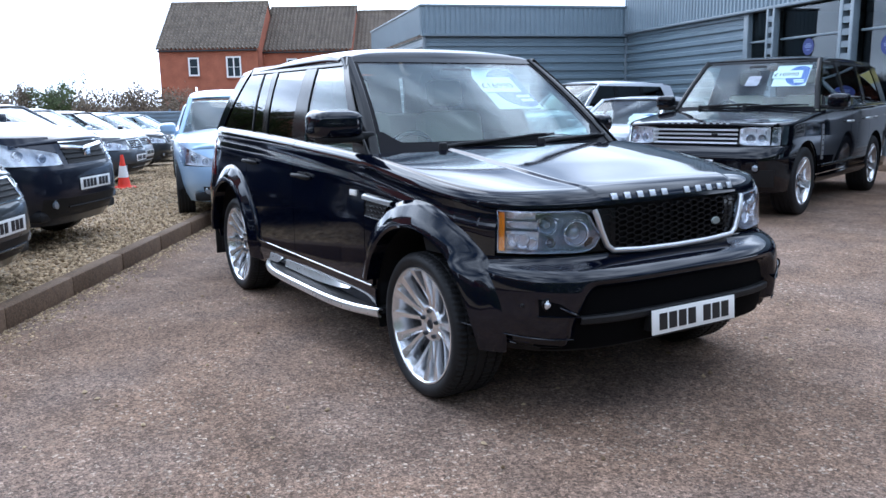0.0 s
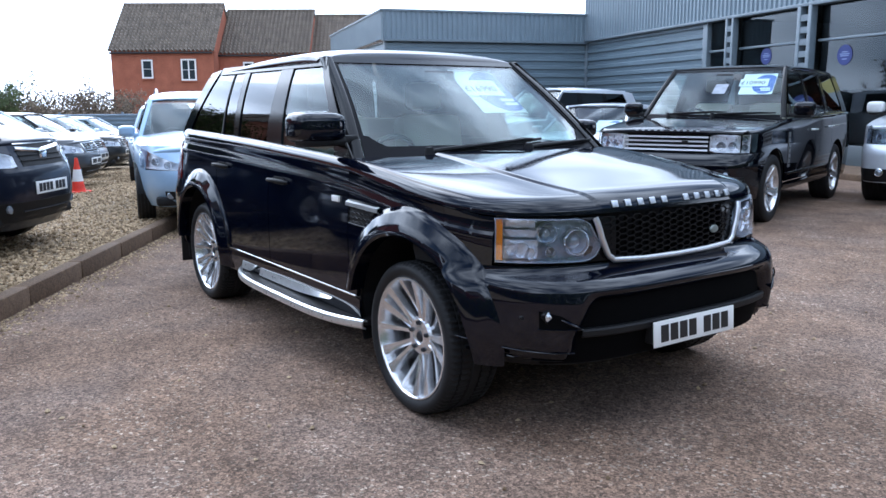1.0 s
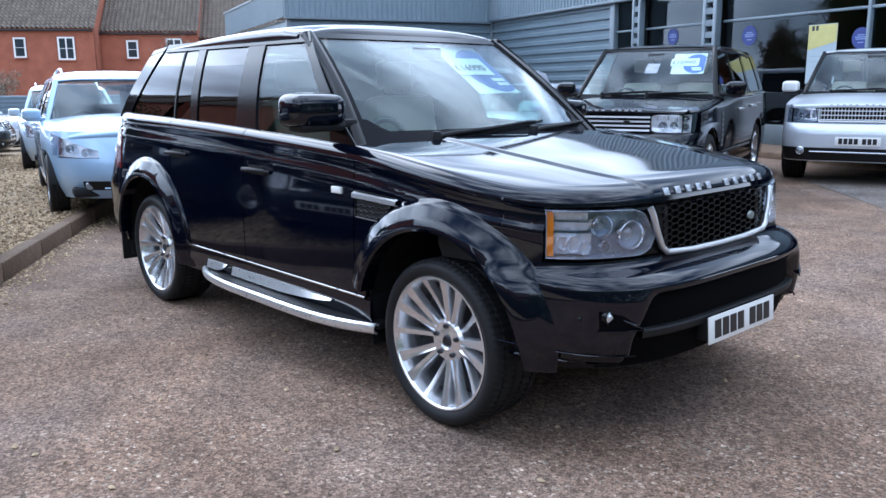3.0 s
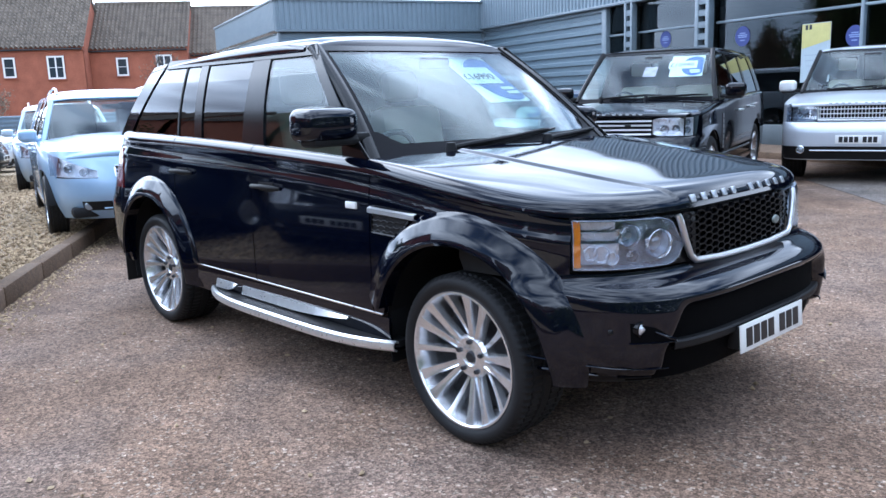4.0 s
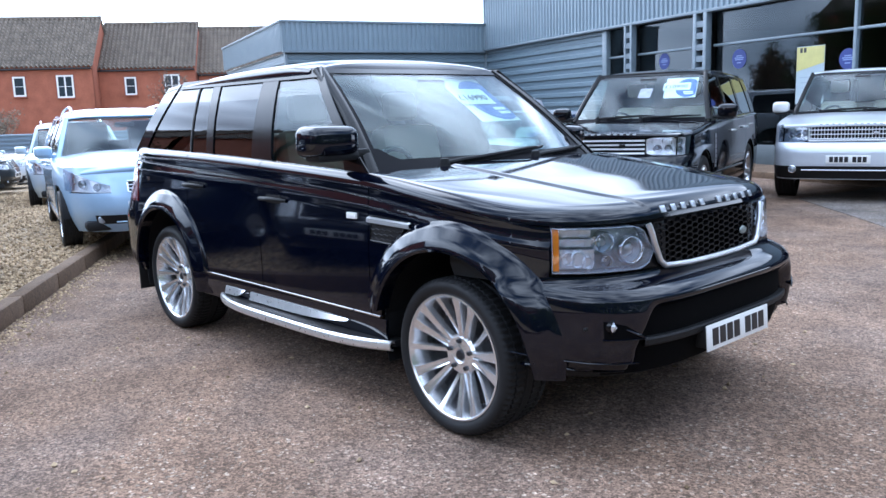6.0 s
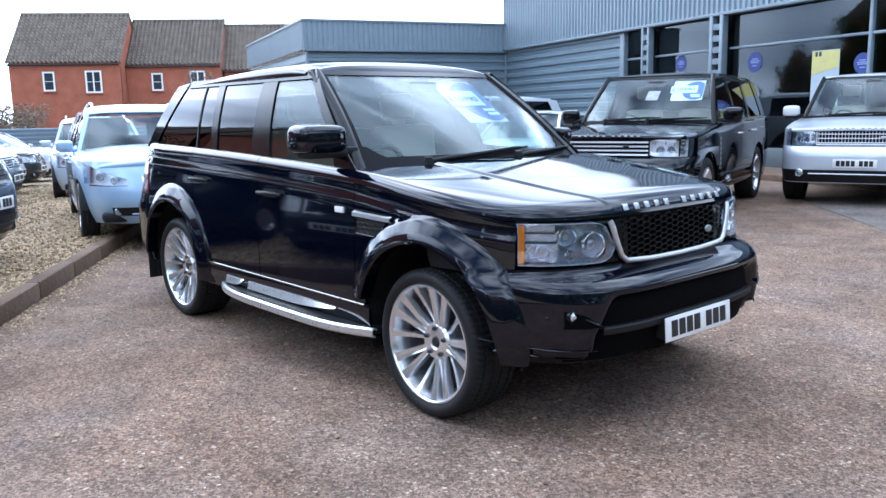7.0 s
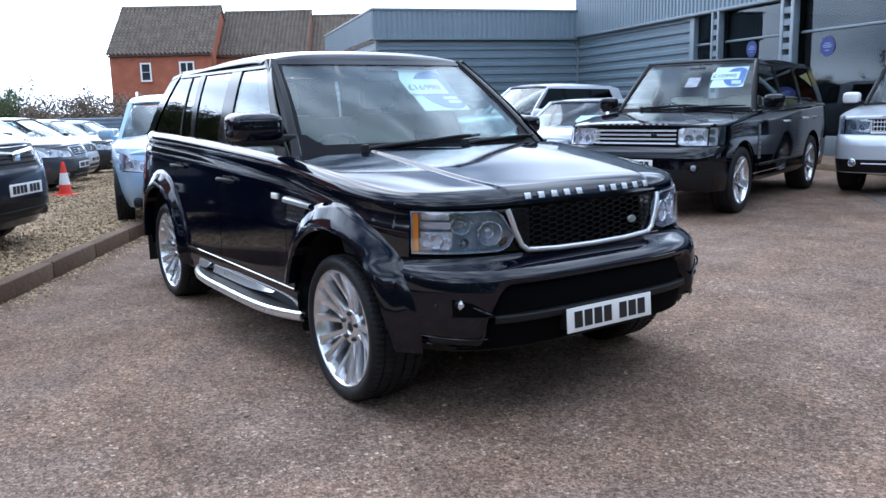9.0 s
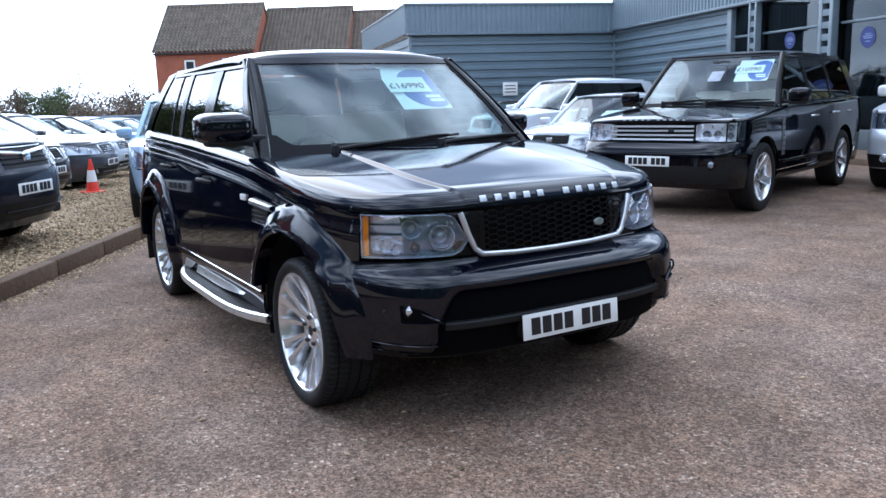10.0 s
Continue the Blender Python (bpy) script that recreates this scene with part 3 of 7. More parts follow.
class Car:
    """A car's shell in its own axes: x ahead, y to its left, z up."""

    def __init__(self, P):
        self.P = P
        for key in ("xf", "xr", "W", "zs", "yg"):
            setattr(self, key, curve(*P[key]))
        self.n, self.xcf, self.xcr = P.get("n", 4.0), P.get("xcf", 0.9), P.get("xcr", -1.0)
        self.nr = P.get("nr", self.n)
        self.sill, self.xa, self.zc, self.Ra = P["sill"], P["xa"], P["zc"], P["Ra"]

    def side(self, x, z):
        """Half width at x, z."""
        w, n = self.W(z), self.n
        if x > self.xcf:
            k = (x - self.xcf) / (self.xf(z) - self.xcf)
        elif x < self.xcr:
            k, n = (self.xcr - x) / (self.xcr - self.xr(z)), self.nr
        else:
            return w
        return w * max(1 - min(k, 1.0) ** n, 0.0) ** (1 / n)

    def front(self, y, z):
        """How far ahead the nose reaches at y, z."""
        k = min(abs(y) / self.W(z), 1.0)
        return self.xcf + (self.xf(z) - self.xcf) * (1 - k**self.n) ** (1 / self.n)

    def back(self, y, z):
        k = min(abs(y) / self.W(z), 1.0)
        return self.xcr + (self.xr(z) - self.xcr) * (1 - k**self.nr) ** (1 / self.nr)

    def nose(self, a, z, off=0.0):
        """A point round the nose: a from -1 (right side) over 0 (middle) to 1 (left side)."""
        t = (1 - abs(a)) * math.pi / 2
        # even steps along the outline
        s, c = math.sin(t) ** (2 / self.n), math.cos(t) ** (2 / self.n)
        return Vector((self.xcf + (self.xf(z) - self.xcf + off) * s, math.copysign((self.W(z) + off) * c, a), z))

    def nose_a(self, y, z):
        """The nose parameter at a given y."""
        k = min(abs(y) / self.W(z), 1.0)
        t = math.acos(k ** (self.n / 2))
        return math.copysign(1 - t / (math.pi / 2), y)

    def nose_ax(self, x, z):
        k = min(max((x - self.xcf) / (self.xf(z) - self.xcf), 0.0), 1.0)
        return 1 - math.asin(k ** (self.n / 2)) / (math.pi / 2)

    def arch(self, x):
        for xa in self.xa:
            if abs(x - xa) < self.Ra:
                return self.zc + math.sqrt(self.Ra**2 - (x - xa) ** 2)
        return 0.0

    def xs(self, x0, x1, step=0.07):
        out = list(np.linspace(x0, x1, max(int(abs(x1 - x0) / step), 2) + 1))
        for xa in self.xa:
            out += [xa + self.Ra * math.cos(t) * 0.9999 for t in np.linspace(0, math.pi, 25)]
        return sorted({round(float(x), 4) for x in out if min(x0, x1) - 1e-6 <= x <= max(x0, x1) + 1e-6})

    def panel(self, sg, x0, x1, zlo=None, nv=None, th=0.02, bevel=True, ztop=None):
        rows = []
        nv = nv or self.P.get("nv", 14)
        for x in self.xs(x0, x1):
            lo = max(zlo(x) if zlo else self.sill, self.arch(x))
            hi = ztop(x) if ztop else self.zs(x)
            lo = min(lo, hi - 0.01)
            row = [(x, sg * (self.side(x, z) + self.swell(x, z)), z) for z in np.linspace(lo, hi, nv)]
            if bevel:
                y, b, r = self.side(x, hi), self.P["bev"][0], self.P["bev"][1]
                row += [(x, sg * (y - b * k), hi + r * q) for k, q in ((1 - math.cos(e), math.sin(e)) for e in np.linspace(0.12, math.pi / 2, 9))]
            rows.append(row)
        return sheet(rows, th)

    def swell(self, x, z):
        """A soft crease along the flank."""
        f = self.P.get("shoulder")
        if f:
            d = self.zs(x) - z
            return f[1] * (math.exp(-(((d - f[0]) / 0.022) ** 2)) - 0.8 * math.exp(-(((d - f[0] + 0.05) / 0.03) ** 2)) * min(max(d / 0.02, 0.0), 1.0))
        return 0.0

    def glass_side(self, sg, quad, off=0.0, n=8, m=6):
        return bent(*quad, n, m, lambda s, t: (s, sg * (self.yg(t) + off), t))


def car_shell(root, P, body):
    """All the panels, glass and wheels of a car under root."""
    C = Car(P)
    bt = P["bumper_top"]
    d = P["doors"]  # seams from front to rear
    g = 0.0035
    for sg in (-1, 1):
        lowtop = lambda x: bt if x > C.xa[0] + C.Ra * 0.6 else C.sill
        part("front_wing", C.panel(sg, d[0] + g, P["wing_end"], lowtop, bevel="clam" not in P), body, root)
        for k, nm in enumerate(("front_door", "rear_door")[: len(d) - 1]):
            part(nm, C.panel(sg, d[k + 1] + g, d[k] - g), body, root)
        part("rear_quarter", C.panel(sg, P["quarter_end"], d[-1] - g, lambda x: P["rear_bumper_top"] if x < C.xa[1] - C.Ra * 0.6 else C.sill), body, root)
        # sill
        rows = []
        for x in np.linspace(C.xa[1] + C.Ra * 0.9, C.xa[0] - C.Ra * 0.9, 24):
            y = C.side(x, C.sill)
            sh = P.get("sill_h", 0.1)
            rows.append([(x, sg * (y + 0.004), C.sill - 0.006), (x, sg * (y + 0.006), C.sill - sh * 0.5), (x, sg * (y - 0.02), C.sill - sh), (x, sg * (y - 0.12), C.sill - sh - 0.02)])
        part("sill", sheet(rows, 0.01), P.get("sill_mat", body), root)
        # wheel wells
        for xa in C.xa:
            rows = [[(xa + (C.Ra + 0.004) * math.cos(t), sg * y, C.zc + (C.Ra + 0.004) * math.sin(t)) for y in (0.45, 0.7, C.W(C.zc + C.Ra) - 0.03)] for t in np.linspace(0.08, math.pi + 0.3, 25)]
            part("wheel_well", sheet(rows, 0.006, out=(xa, sg * 0.6, C.zc + 2)), M_TRIM, root)
    # bumpers
    for nm, end in (("front_bumper", 1), ("rear_bumper", -1)):
        rows = []
        z0, z1 = P["bumper_low"], bt if end > 0 else P["rear_bumper_top"]
        for z in np.linspace(z0, z1, 54 if end > 0 and 'recess' in P else 16):
            row = []
            if end > 0:
                xe = C.xa[0] + math.sqrt(max(C.Ra**2 - (z - C.zc) ** 2, 0.0)) if z < C.zc + C.Ra else C.xa[0]
                a0 = C.nose_ax(max(xe, C.xcf + 0.02), z)
                # even spacing along the curve: denser near the corners
                for s in np.linspace(-1, 1, 97 if 'recess' in P else 61):
                    a = math.copysign(a0 * abs(s) ** 0.75, s) if s else 0.0
                    p = C.nose(a, z)
                    if "recess" in P:
                        p = C.nose(a, z, -P["recess"](abs(p.y), z))
                    row.append(p)
            else:
                xe = C.xa[1] - math.sqrt(max(C.Ra**2 - (z - C.zc) ** 2, 0.0)) if z < C.zc + C.Ra else C.xa[1]
                y0 = C.side(xe, z)
                for s in np.linspace(-1, 1, 41):
                    y = y0 * math.sin(s * math.pi / 2)
                    x = C.back(y, z) if abs(s) < 0.999 else xe
                    row.append((x, y, z))
            rows.append(row)
        part(nm, sheet(rows, 0.02), P.get("bumper_mat", body), root)
    # tail
    rows = []
    for z in np.linspace(P["rear_bumper_top"] + 0.004, C.zs(P["quarter_end"]) + P["bev"][1], 10):
        zz = min(z, C.zs(P["quarter_end"]))
        y0 = C.side(P["quarter_end"], zz)
        rows.append([(C.back(y0 * math.sin(s * math.pi / 2), zz) if abs(s) < 0.999 else P["quarter_end"] - g, y0 * math.sin(s * math.pi / 2) * (1 - 0.06 * (z > zz)), z) for s in np.linspace(-1, 1, 33)])
    part("tailgate", sheet(rows, 0.02), body, root)
    # bonnet
    xb, kb, yb, zb, xt, kt, yt, zt = P["ws"]
    xc = P["wing_end"] + 0.015
    inset = P["bev"][0] + 0.004

    def roll(t):
        return math.sqrt(1 - (1 - min(max(t, 0.0), 1.0)) ** 2.5)

    def bonnet(u, s):
        if "clam" in P:
            # a clamshell: its sides and front roll down to one shut line
            bs, bf = P["clam"]
            xs_ = lerp(xb + 0.03 - kb, xc, s)
            ye = C.side(xs_, C.zs(xs_))
            x0, x1 = xb + 0.03 - kb * u * u, C.front(u * C.side(xc, C.zs(xc)), C.zs(xc)) - 0.004
            rs, rf_ = roll((1 - abs(u)) * ye / bs), roll((1 - s) * (x1 - x0) / bf)
            k = min(max((0.535 - abs(u)) / 0.025, 0.0), 1.0)
            top = P["crown"] * (1 - abs(u) ** 2.5) * (1 - 0.35 * s) + P["brow"] * s**1.4 * (1 - abs(u) ** 5) + P["bulge"] * k * k * (3 - 2 * k) * (1 - 0.5 * s**4)
            return Vector((lerp(x0, x1, s), u * ye, C.zs(xs_) + 0.006 + lerp(P["bev"][1], P["clam_h"], s) * rs * rf_ + top * rf_))
        xr_, xfr = xb + 0.03 - kb * u * u, C.front(u * (C.side(xc, C.zs(xc)) - inset), C.zs(xc)) - 0.012
        xs_ = lerp(xb + 0.03 - kb, xc, s)
        ye = C.side(xs_, C.zs(xs_)) - inset
        z = C.zs(xs_) + P["bev"][1] + P["crown"] * (1 - abs(u) ** 2.5) * (1 - 0.35 * s) - P.get("curl", 0.02) * s**9
        return Vector((lerp(xr_, xfr, s), u * ye, z))

    lips = ((0.007, -0.006), (0.011, -0.014), (0.012, -0.026), (0.010, -0.042))

    def lip(u, k):
        """A point on the bonnet's rolled front edge; k counts along the roll."""
        if "clam" in P:
            return bonnet(u, 1 - (0.034 + 0.02 * (1.6 - k)) / (C.front(0, C.zs(xc)) - xb))
        i = min(int(k), len(lips) - 2)
        dx, dz = (lerp(lips[i][q], lips[i + 1][q], k - i) for q in (0, 1))
        return bonnet(u, 1.0) + Vector((dx, u * dx * 0.6, dz))

    C.lip = lip
    us = sorted(list(np.linspace(-1, 1, 41)) + [sg_ * q for sg_ in (-1, 1) for q in (0.505, 0.515, 0.53, 0.54)])
    rows = [[bonnet(u, s) for u in us] for s in list(np.linspace(0, 0.85, 18)) + [0.9, 0.94, 0.97, 0.99, 1.0]]
    if "clam" in P:
        us = sorted(us[3:-3] + [sg_ * q for sg_ in (-1, 1) for q in (0.88, 0.905, 0.925, 0.945, 0.96, 0.973, 0.984, 0.992, 0.9975, 1.0)])
        rows = [[bonnet(u, s) for u in us] for s in list(np.linspace(0, 0.82, 16)) + [0.85, 0.87, 0.89, 0.91, 0.93, 0.945, 0.958, 0.97, 0.98, 0.988, 0.994, 0.998, 1.0]]
    for dx, dz in () if "clam" in P else lips:
        rows.append([bonnet(u, 1.0) + Vector((dx, u * dx * 0.6, dz)) for u in us])
    part("bonnet", sheet(rows, 0.012, out=(0.5, 0, -1)), body, root)
    # windscreen, cowl and pillars
    def screen(u, v):
        return Vector((lerp(xb - kb * u * u, xt - kt * u * u, v) + 0.035 * math.sin(math.pi * v), u * lerp(yb, yt, v), lerp(zb, zt, v)))

    ws = part("windscreen", sheet([[screen(u, v) for u in np.linspace(-1, 1, 25)] for v in np.linspace(0, 1, 13)], 0.005), P.get("ws_mat", M_GLASS), root, "sloping clear windscreen reflecting the sky")
    rows = [[screen(u, 0.0) + Vector((q, 0, dz)) for u in np.linspace(-1, 1, 25)] for q, dz in ((-0.02, 0.012), (0.0, 0.0), (0.02, -0.02), (0.06, -0.035))]
    part("cowl", sheet(rows, 0.01), M_TRIM, root)
    fr = P.get("frit", (0.055, 0.055, 1.0))
    lift = Vector((0.003, 0, 0.003))
    us_ = np.linspace(-0.995, 0.995, 41)
    rows = [[screen(u, q * (fr[0] + 0.11 * smooth(abs(u), 0.84, fr[2]) if fr[2] < 1 else fr[0])) + lift for u in us_] for q in (0.0, 0.5, 1.0)]
    part("windscreen_band", sheet(rows, 0.002), M_FRIT, ws)
    if fr[2] < 1:
        for sg in (-1, 1):
            rows = [[screen(sg * lerp(fr[2], 0.998, q), v) + lift for q in (0.0, 0.5, 1.0)] for v in np.linspace(fr[0] + 0.09, 0.955, 12)]
            part("windscreen_band", sheet(rows, 0.002), M_FRIT, ws)
    rows = [[screen(u, v) + Vector((0.003, 0, 0.003)) for u in np.linspace(-0.995, 0.995, 25)] for v in (0.95, 0.975, 1.0)]
    part("windscreen_band", sheet(rows, 0.002), M_GLOSS, ws)
    ab, at = Vector(P["apil"][0]), Vector(P["apil"][1])
    for sg in (-1, 1):
        rows = []
        for v in np.linspace(0, 1, 12):
            i, o = screen(1.0, v), lerp(ab, at, v)
            o = Vector((o.x + 0.03 * math.sin(math.pi * v), o.y, o.z))
            mid = lerp(i, o, 0.5) + Vector((0.012, 0.012, 0.012))
            rows.append([(p.x, sg * p.y, p.z) for p in (i + Vector((-0.01, -0.004, -0.01)), i + Vector((0.006, 0.002, 0.008)), lerp(i, mid, 0.5) + Vector((0.007, 0.004, 0.007)), mid, lerp(mid, o, 0.5) + Vector((0.003, 0.004, 0.003)), o, o + Vector((-0.03, -0.008, -0.012)), o + Vector((-0.085, -0.012, -0.022)))])
        part("windscreen_pillar", sheet(rows, 0.012), P.get("apil_mat", body), root)
        for nm, mt, quad, off in P["side"]:
            part(nm, sheet(C.glass_side(sg, quad, off), 0.006 if "window" in nm else 0.02), mt, root)
    # roof
    rz = curve(*P["roof"])
    r0, r1 = P["roof"][0][0], P["roof"][-1][0]
    ry = curve(*P["roof_y"])
    rows = []
    for x in np.linspace(r0, r1, 26):
        ye, zc_, dr = ry(x), rz(x), P["roof_drop"]
        rows.append([(x, u * ye, zc_ - dr * (0.45 * abs(u) ** 2 + 0.55 * abs(u) ** 7)) for u in list(np.linspace(-1, -0.85, 6)) + list(np.linspace(-0.75, 0.75, 17)) + list(np.linspace(0.85, 1, 6))])
    part("roof", sheet(rows, 0.02, out=(0, 0, 0)), P.get("roof_mat", body), root)
    # header above the windscreen
    rows = []
    for u in np.linspace(-1, 1, 25):
        a, e = screen(u, 1.0), Vector((r1, u * ry(r1), rz(r1) - P["roof_drop"] * (0.45 * abs(u) ** 2 + 0.55 * abs(u) ** 7)))
        rows.append([a + Vector((0.004, 0, 0.0)), lerp(a, e, 0.3) + Vector((0.012, 0, 0.006)), lerp(a, e, 0.7) + Vector((0.010, 0, 0.006)), e])
    part("roof_header", sheet(rows, 0.01, out=(r1 - 0.5, 0, 1.0)), P.get("roof_mat", body), root)
    # gutters from the roof's edge down to the window tops
    zr = P["rail_z"]
    for sg in (-1, 1):
        rows = []
        for x in np.linspace(r0 + 0.02, r1, 24):
            zb_ = min(zr, rz(x) - P["roof_drop"] - 0.006)
            e = Vector((x, ry(x) - 0.002, rz(x) - P["roof_drop"]))
            o = Vector((x, C.yg(zb_) + 0.005, zb_))
            rows.append([(p.x, sg * p.y, p.z) for p in (e, lerp(e, o, 0.35) + Vector((0, 0.008, 0)), lerp(e, o, 0.7) + Vector((0, 0.006, 0)), o)])
        e0, e1 = Vector((r1, ry(r1) - 0.002, rz(r1) - P["roof_drop"])), at + Vector((-0.012, -0.006, 0.004))
        if e1.x > r1 + 0.05:
            for q in (0.35, 0.7, 1.0):
                e = lerp(e0, e1, q)
                o = Vector((e.x, C.yg(min(zr, e.z - 0.004)) + 0.005, min(zr, e.z - 0.004)))
                rows.append([(p.x, sg * p.y, p.z) for p in (e, lerp(e, o, 0.35) + Vector((0, 0.006, 0)), lerp(e, o, 0.7) + Vector((0, 0.005, 0)), o)])
        part("roof_gutter", sheet(rows, 0.012), P.get("roof_mat", body), root)
    # rear glass between the hind pillars
    (b0, t0) = P["rear_glass"]
    rows = [[(lerp(b0[0] - P.get("rear_bow", 0.08) * (1 - u * u), t0[0] - P.get("rear_bow", 0.08) * 0.8 * (1 - u * u), v), u * lerp(b0[1], t0[1], v), lerp(b0[2], t0[2], v)) for u in np.linspace(-1, 1, 17)] for v in np.linspace(0, 1, 7)]
    part("rear_window", sheet(rows, 0.006), P.get("rear_mat", M_PRIVACY), root)
    # floor, bulkhead and engine bay
    L0, L1 = C.xr(0.5) + 0.12, C.xf(0.5) - 0.16
    part("underbody", boxed(((L0 + L1) / 2, 0, C.sill - 0.03), (L1 - L0, 1.3, 0.1), bevel=0.03), M_TRIM, root)
    part("engine_bay", boxed((C.xa[0] + 0.02, 0, 0.62), (1.2, 0.95, 0.42), bevel=0.05), M_TRIM, root)
    # inside
    part("dashboard", boxed((xb - 0.42, 0, zb - 0.08), (0.42, yb * 1.75, 0.22), bevel=0.06), M_DASH, root)
    seat = P.get("seat_mat", M_CLOTH)
    sx = xt - 0.22
    for y in (-0.37, 0.37):
        part("seat", boxed((sx, y, 0.62), (0.5, 0.5, 0.2), bevel=0.06), seat, root)
        part("seat_back", boxed((sx - 0.32, y, 0.98), (0.17, 0.5, 0.66), Euler((0, -0.2, 0)).to_matrix(), bevel=0.06), seat, root)
        part("headrest", boxed((sx - 0.42, y, zt - 0.2), (0.1, 0.26, 0.18), Euler((0, -0.15, 0)).to_matrix(), bevel=0.04), seat, root)
    part("rear_seat", boxed((sx - 1.05, 0, 0.56 + P.get("rear_seat_h", 0.72) / 2), (0.2, 1.25, P.get("rear_seat_h", 0.72)), Euler((0, -0.25, 0)).to_matrix(), bevel=0.06), seat, root)
    part("boot_cover", boxed((sx - 1.5, 0, P["ws"][3] - 0.12), (0.9, 1.3, 0.03), bevel=0.01), M_DASH, root)
    sw = lathe(bmesh.new(), [(0.165 + 0.016 * math.cos(t), 0.016 * math.sin(t)) for t in np.linspace(0, 2 * math.pi, 9)], 32, "x")
    box(sw, (0, 0, 0), (0.03, 0.3, 0.05), bevel=0.01)
    box(sw, (0, 0, -0.07), (0.03, 0.05, 0.14), bevel=0.01)
    bmesh.ops.transform(sw, matrix=pose(xb - 0.68, -0.37, zb - 0.05, 0, 25, 0), verts=sw.verts)
    part("steering_wheel", sw, M_DASH, root)
    part("interior_mirror", boxed((xt + 0.1, 0, zt - 0.09), (0.03, 0.22, 0.06), bevel=0.015), M_DASH, root)
    # wheels
    for xa in C.xa:
        for sg in (-1, 1):
            add_wheel(root, (xa, sg * P["track"], P["R"]), sg, P["wheel"], P["R"], P["Rr"], P["tyre_w"], P.get("turn", 20.0), P.get("steer", 0.0) if xa == C.xa[0] else 0.0)
    return C


def number_plate(root, m, w=0.52, h=0.111, back=M_PLATE):
    """A plate with dark bars in place of its characters, facing local +x."""
    bm = boxed((0, 0, 0), (0.006, w, h), bevel=0.002)
    bmesh.ops.transform(bm, matrix=m, verts=bm.verts)
    pl = part("number_plate", bm, back, root, "white number plate with dark bars")
    y = -w * 0.42
    for k in range(7):
        bw = w * 0.088
        if k == 4:
            y += w * 0.07
        bm = boxed((0.004, y + bw / 2, 0), (0.003, bw, h * 0.66))
        bmesh.ops.transform(bm, matrix=m, verts=bm.verts)
        part("bar", bm, M_INK, pl)
        y += w * 0.113
    return pl


def door_mirror(root, sg, c, s, cap, lower=M_TRIM):
    """A wing mirror: a rounded shell on a foot, its glass facing back."""
    bm = bmesh.new()
    bmesh.ops.create_uvsphere(bm, u_segments=28, v_segments=18, radius=0.5)
    for v in bm.verts:
        p = [math.copysign(abs(2 * q) ** 0.5 * 0.5, q) for q in v.co]
        k = max(abs(q) for q in p) / 0.5
        v.co = Vector((p[0] * s[0], p[1] * s[1], p[2] * s[2])) * min(1.0, 1.0 / max(k, 0.8))
    for v in bm.verts:
        k = v.co.x / s[0] + 0.5
        v.co.y *= lerp(1.0, 0.86, k)
        v.co.z *= lerp(1.0, 0.82, k)
    bmesh.ops.transform(bm, matrix=Matrix.Translation(c), verts=bm.verts)
    mir = part("door_mirror", bm, cap, root, "rounded door mirror")
    part("mirror_glass", boxed((c[0] - s[0] / 2 - 0.002, c[1], c[2]), (0.006, s[1] * 0.66, s[2] * 0.6), bevel=0.002), M_CHROME, mir)
    part("mirror_base", boxed((c[0], c[1] - sg * s[1] * 0.06, c[2] - s[2] * 0.42), (s[0] * 0.7, s[1] * 0.78, s[2] * 0.28), bevel=0.02), lower, mir)
    bm = boxed((c[0] - 0.01, c[1] - sg * s[1] * 0.5, c[2] - s[2] * 0.38), (s[0] * 0.7, s[1] * 0.34, 0.045), bevel=0.015)
    part("mirror_arm", bm, lower, mir)
    return mir


M_HOUSING = mat("lamp_housing", (0.56, 0.65, 0.78), 0.2, 0.3, vary=0.4, scale=30, bump=0.5, bump_scale=22)
M_LAMPDARK = mat("dark_lamp_housing", (0.34, 0.40, 0.49), 0.25, 0.15, vary=0.3, scale=25, bump=0.3, bump_scale=22)
M_BOWL = mat("lamp_bowl", (0.68, 0.75, 0.86), 0.16, 0.6, bump=0.5, bump_scale=60)
M_REFLECT = mat("lamp_reflector", (0.80, 0.84, 0.90), 0.12, 0.7, bump=0.9, bump_scale=50)
M_CLEAR = mat("clear_lamp_interior", (0.88, 0.90, 0.92), 0.2, 0.05, bump=0.4, bump_scale=40, vary=0.15, scale=20)
M_BULB = mat("clear_bulb_glass", (0.30, 0.34, 0.39), 0.05, 0.5, coat=1.0)


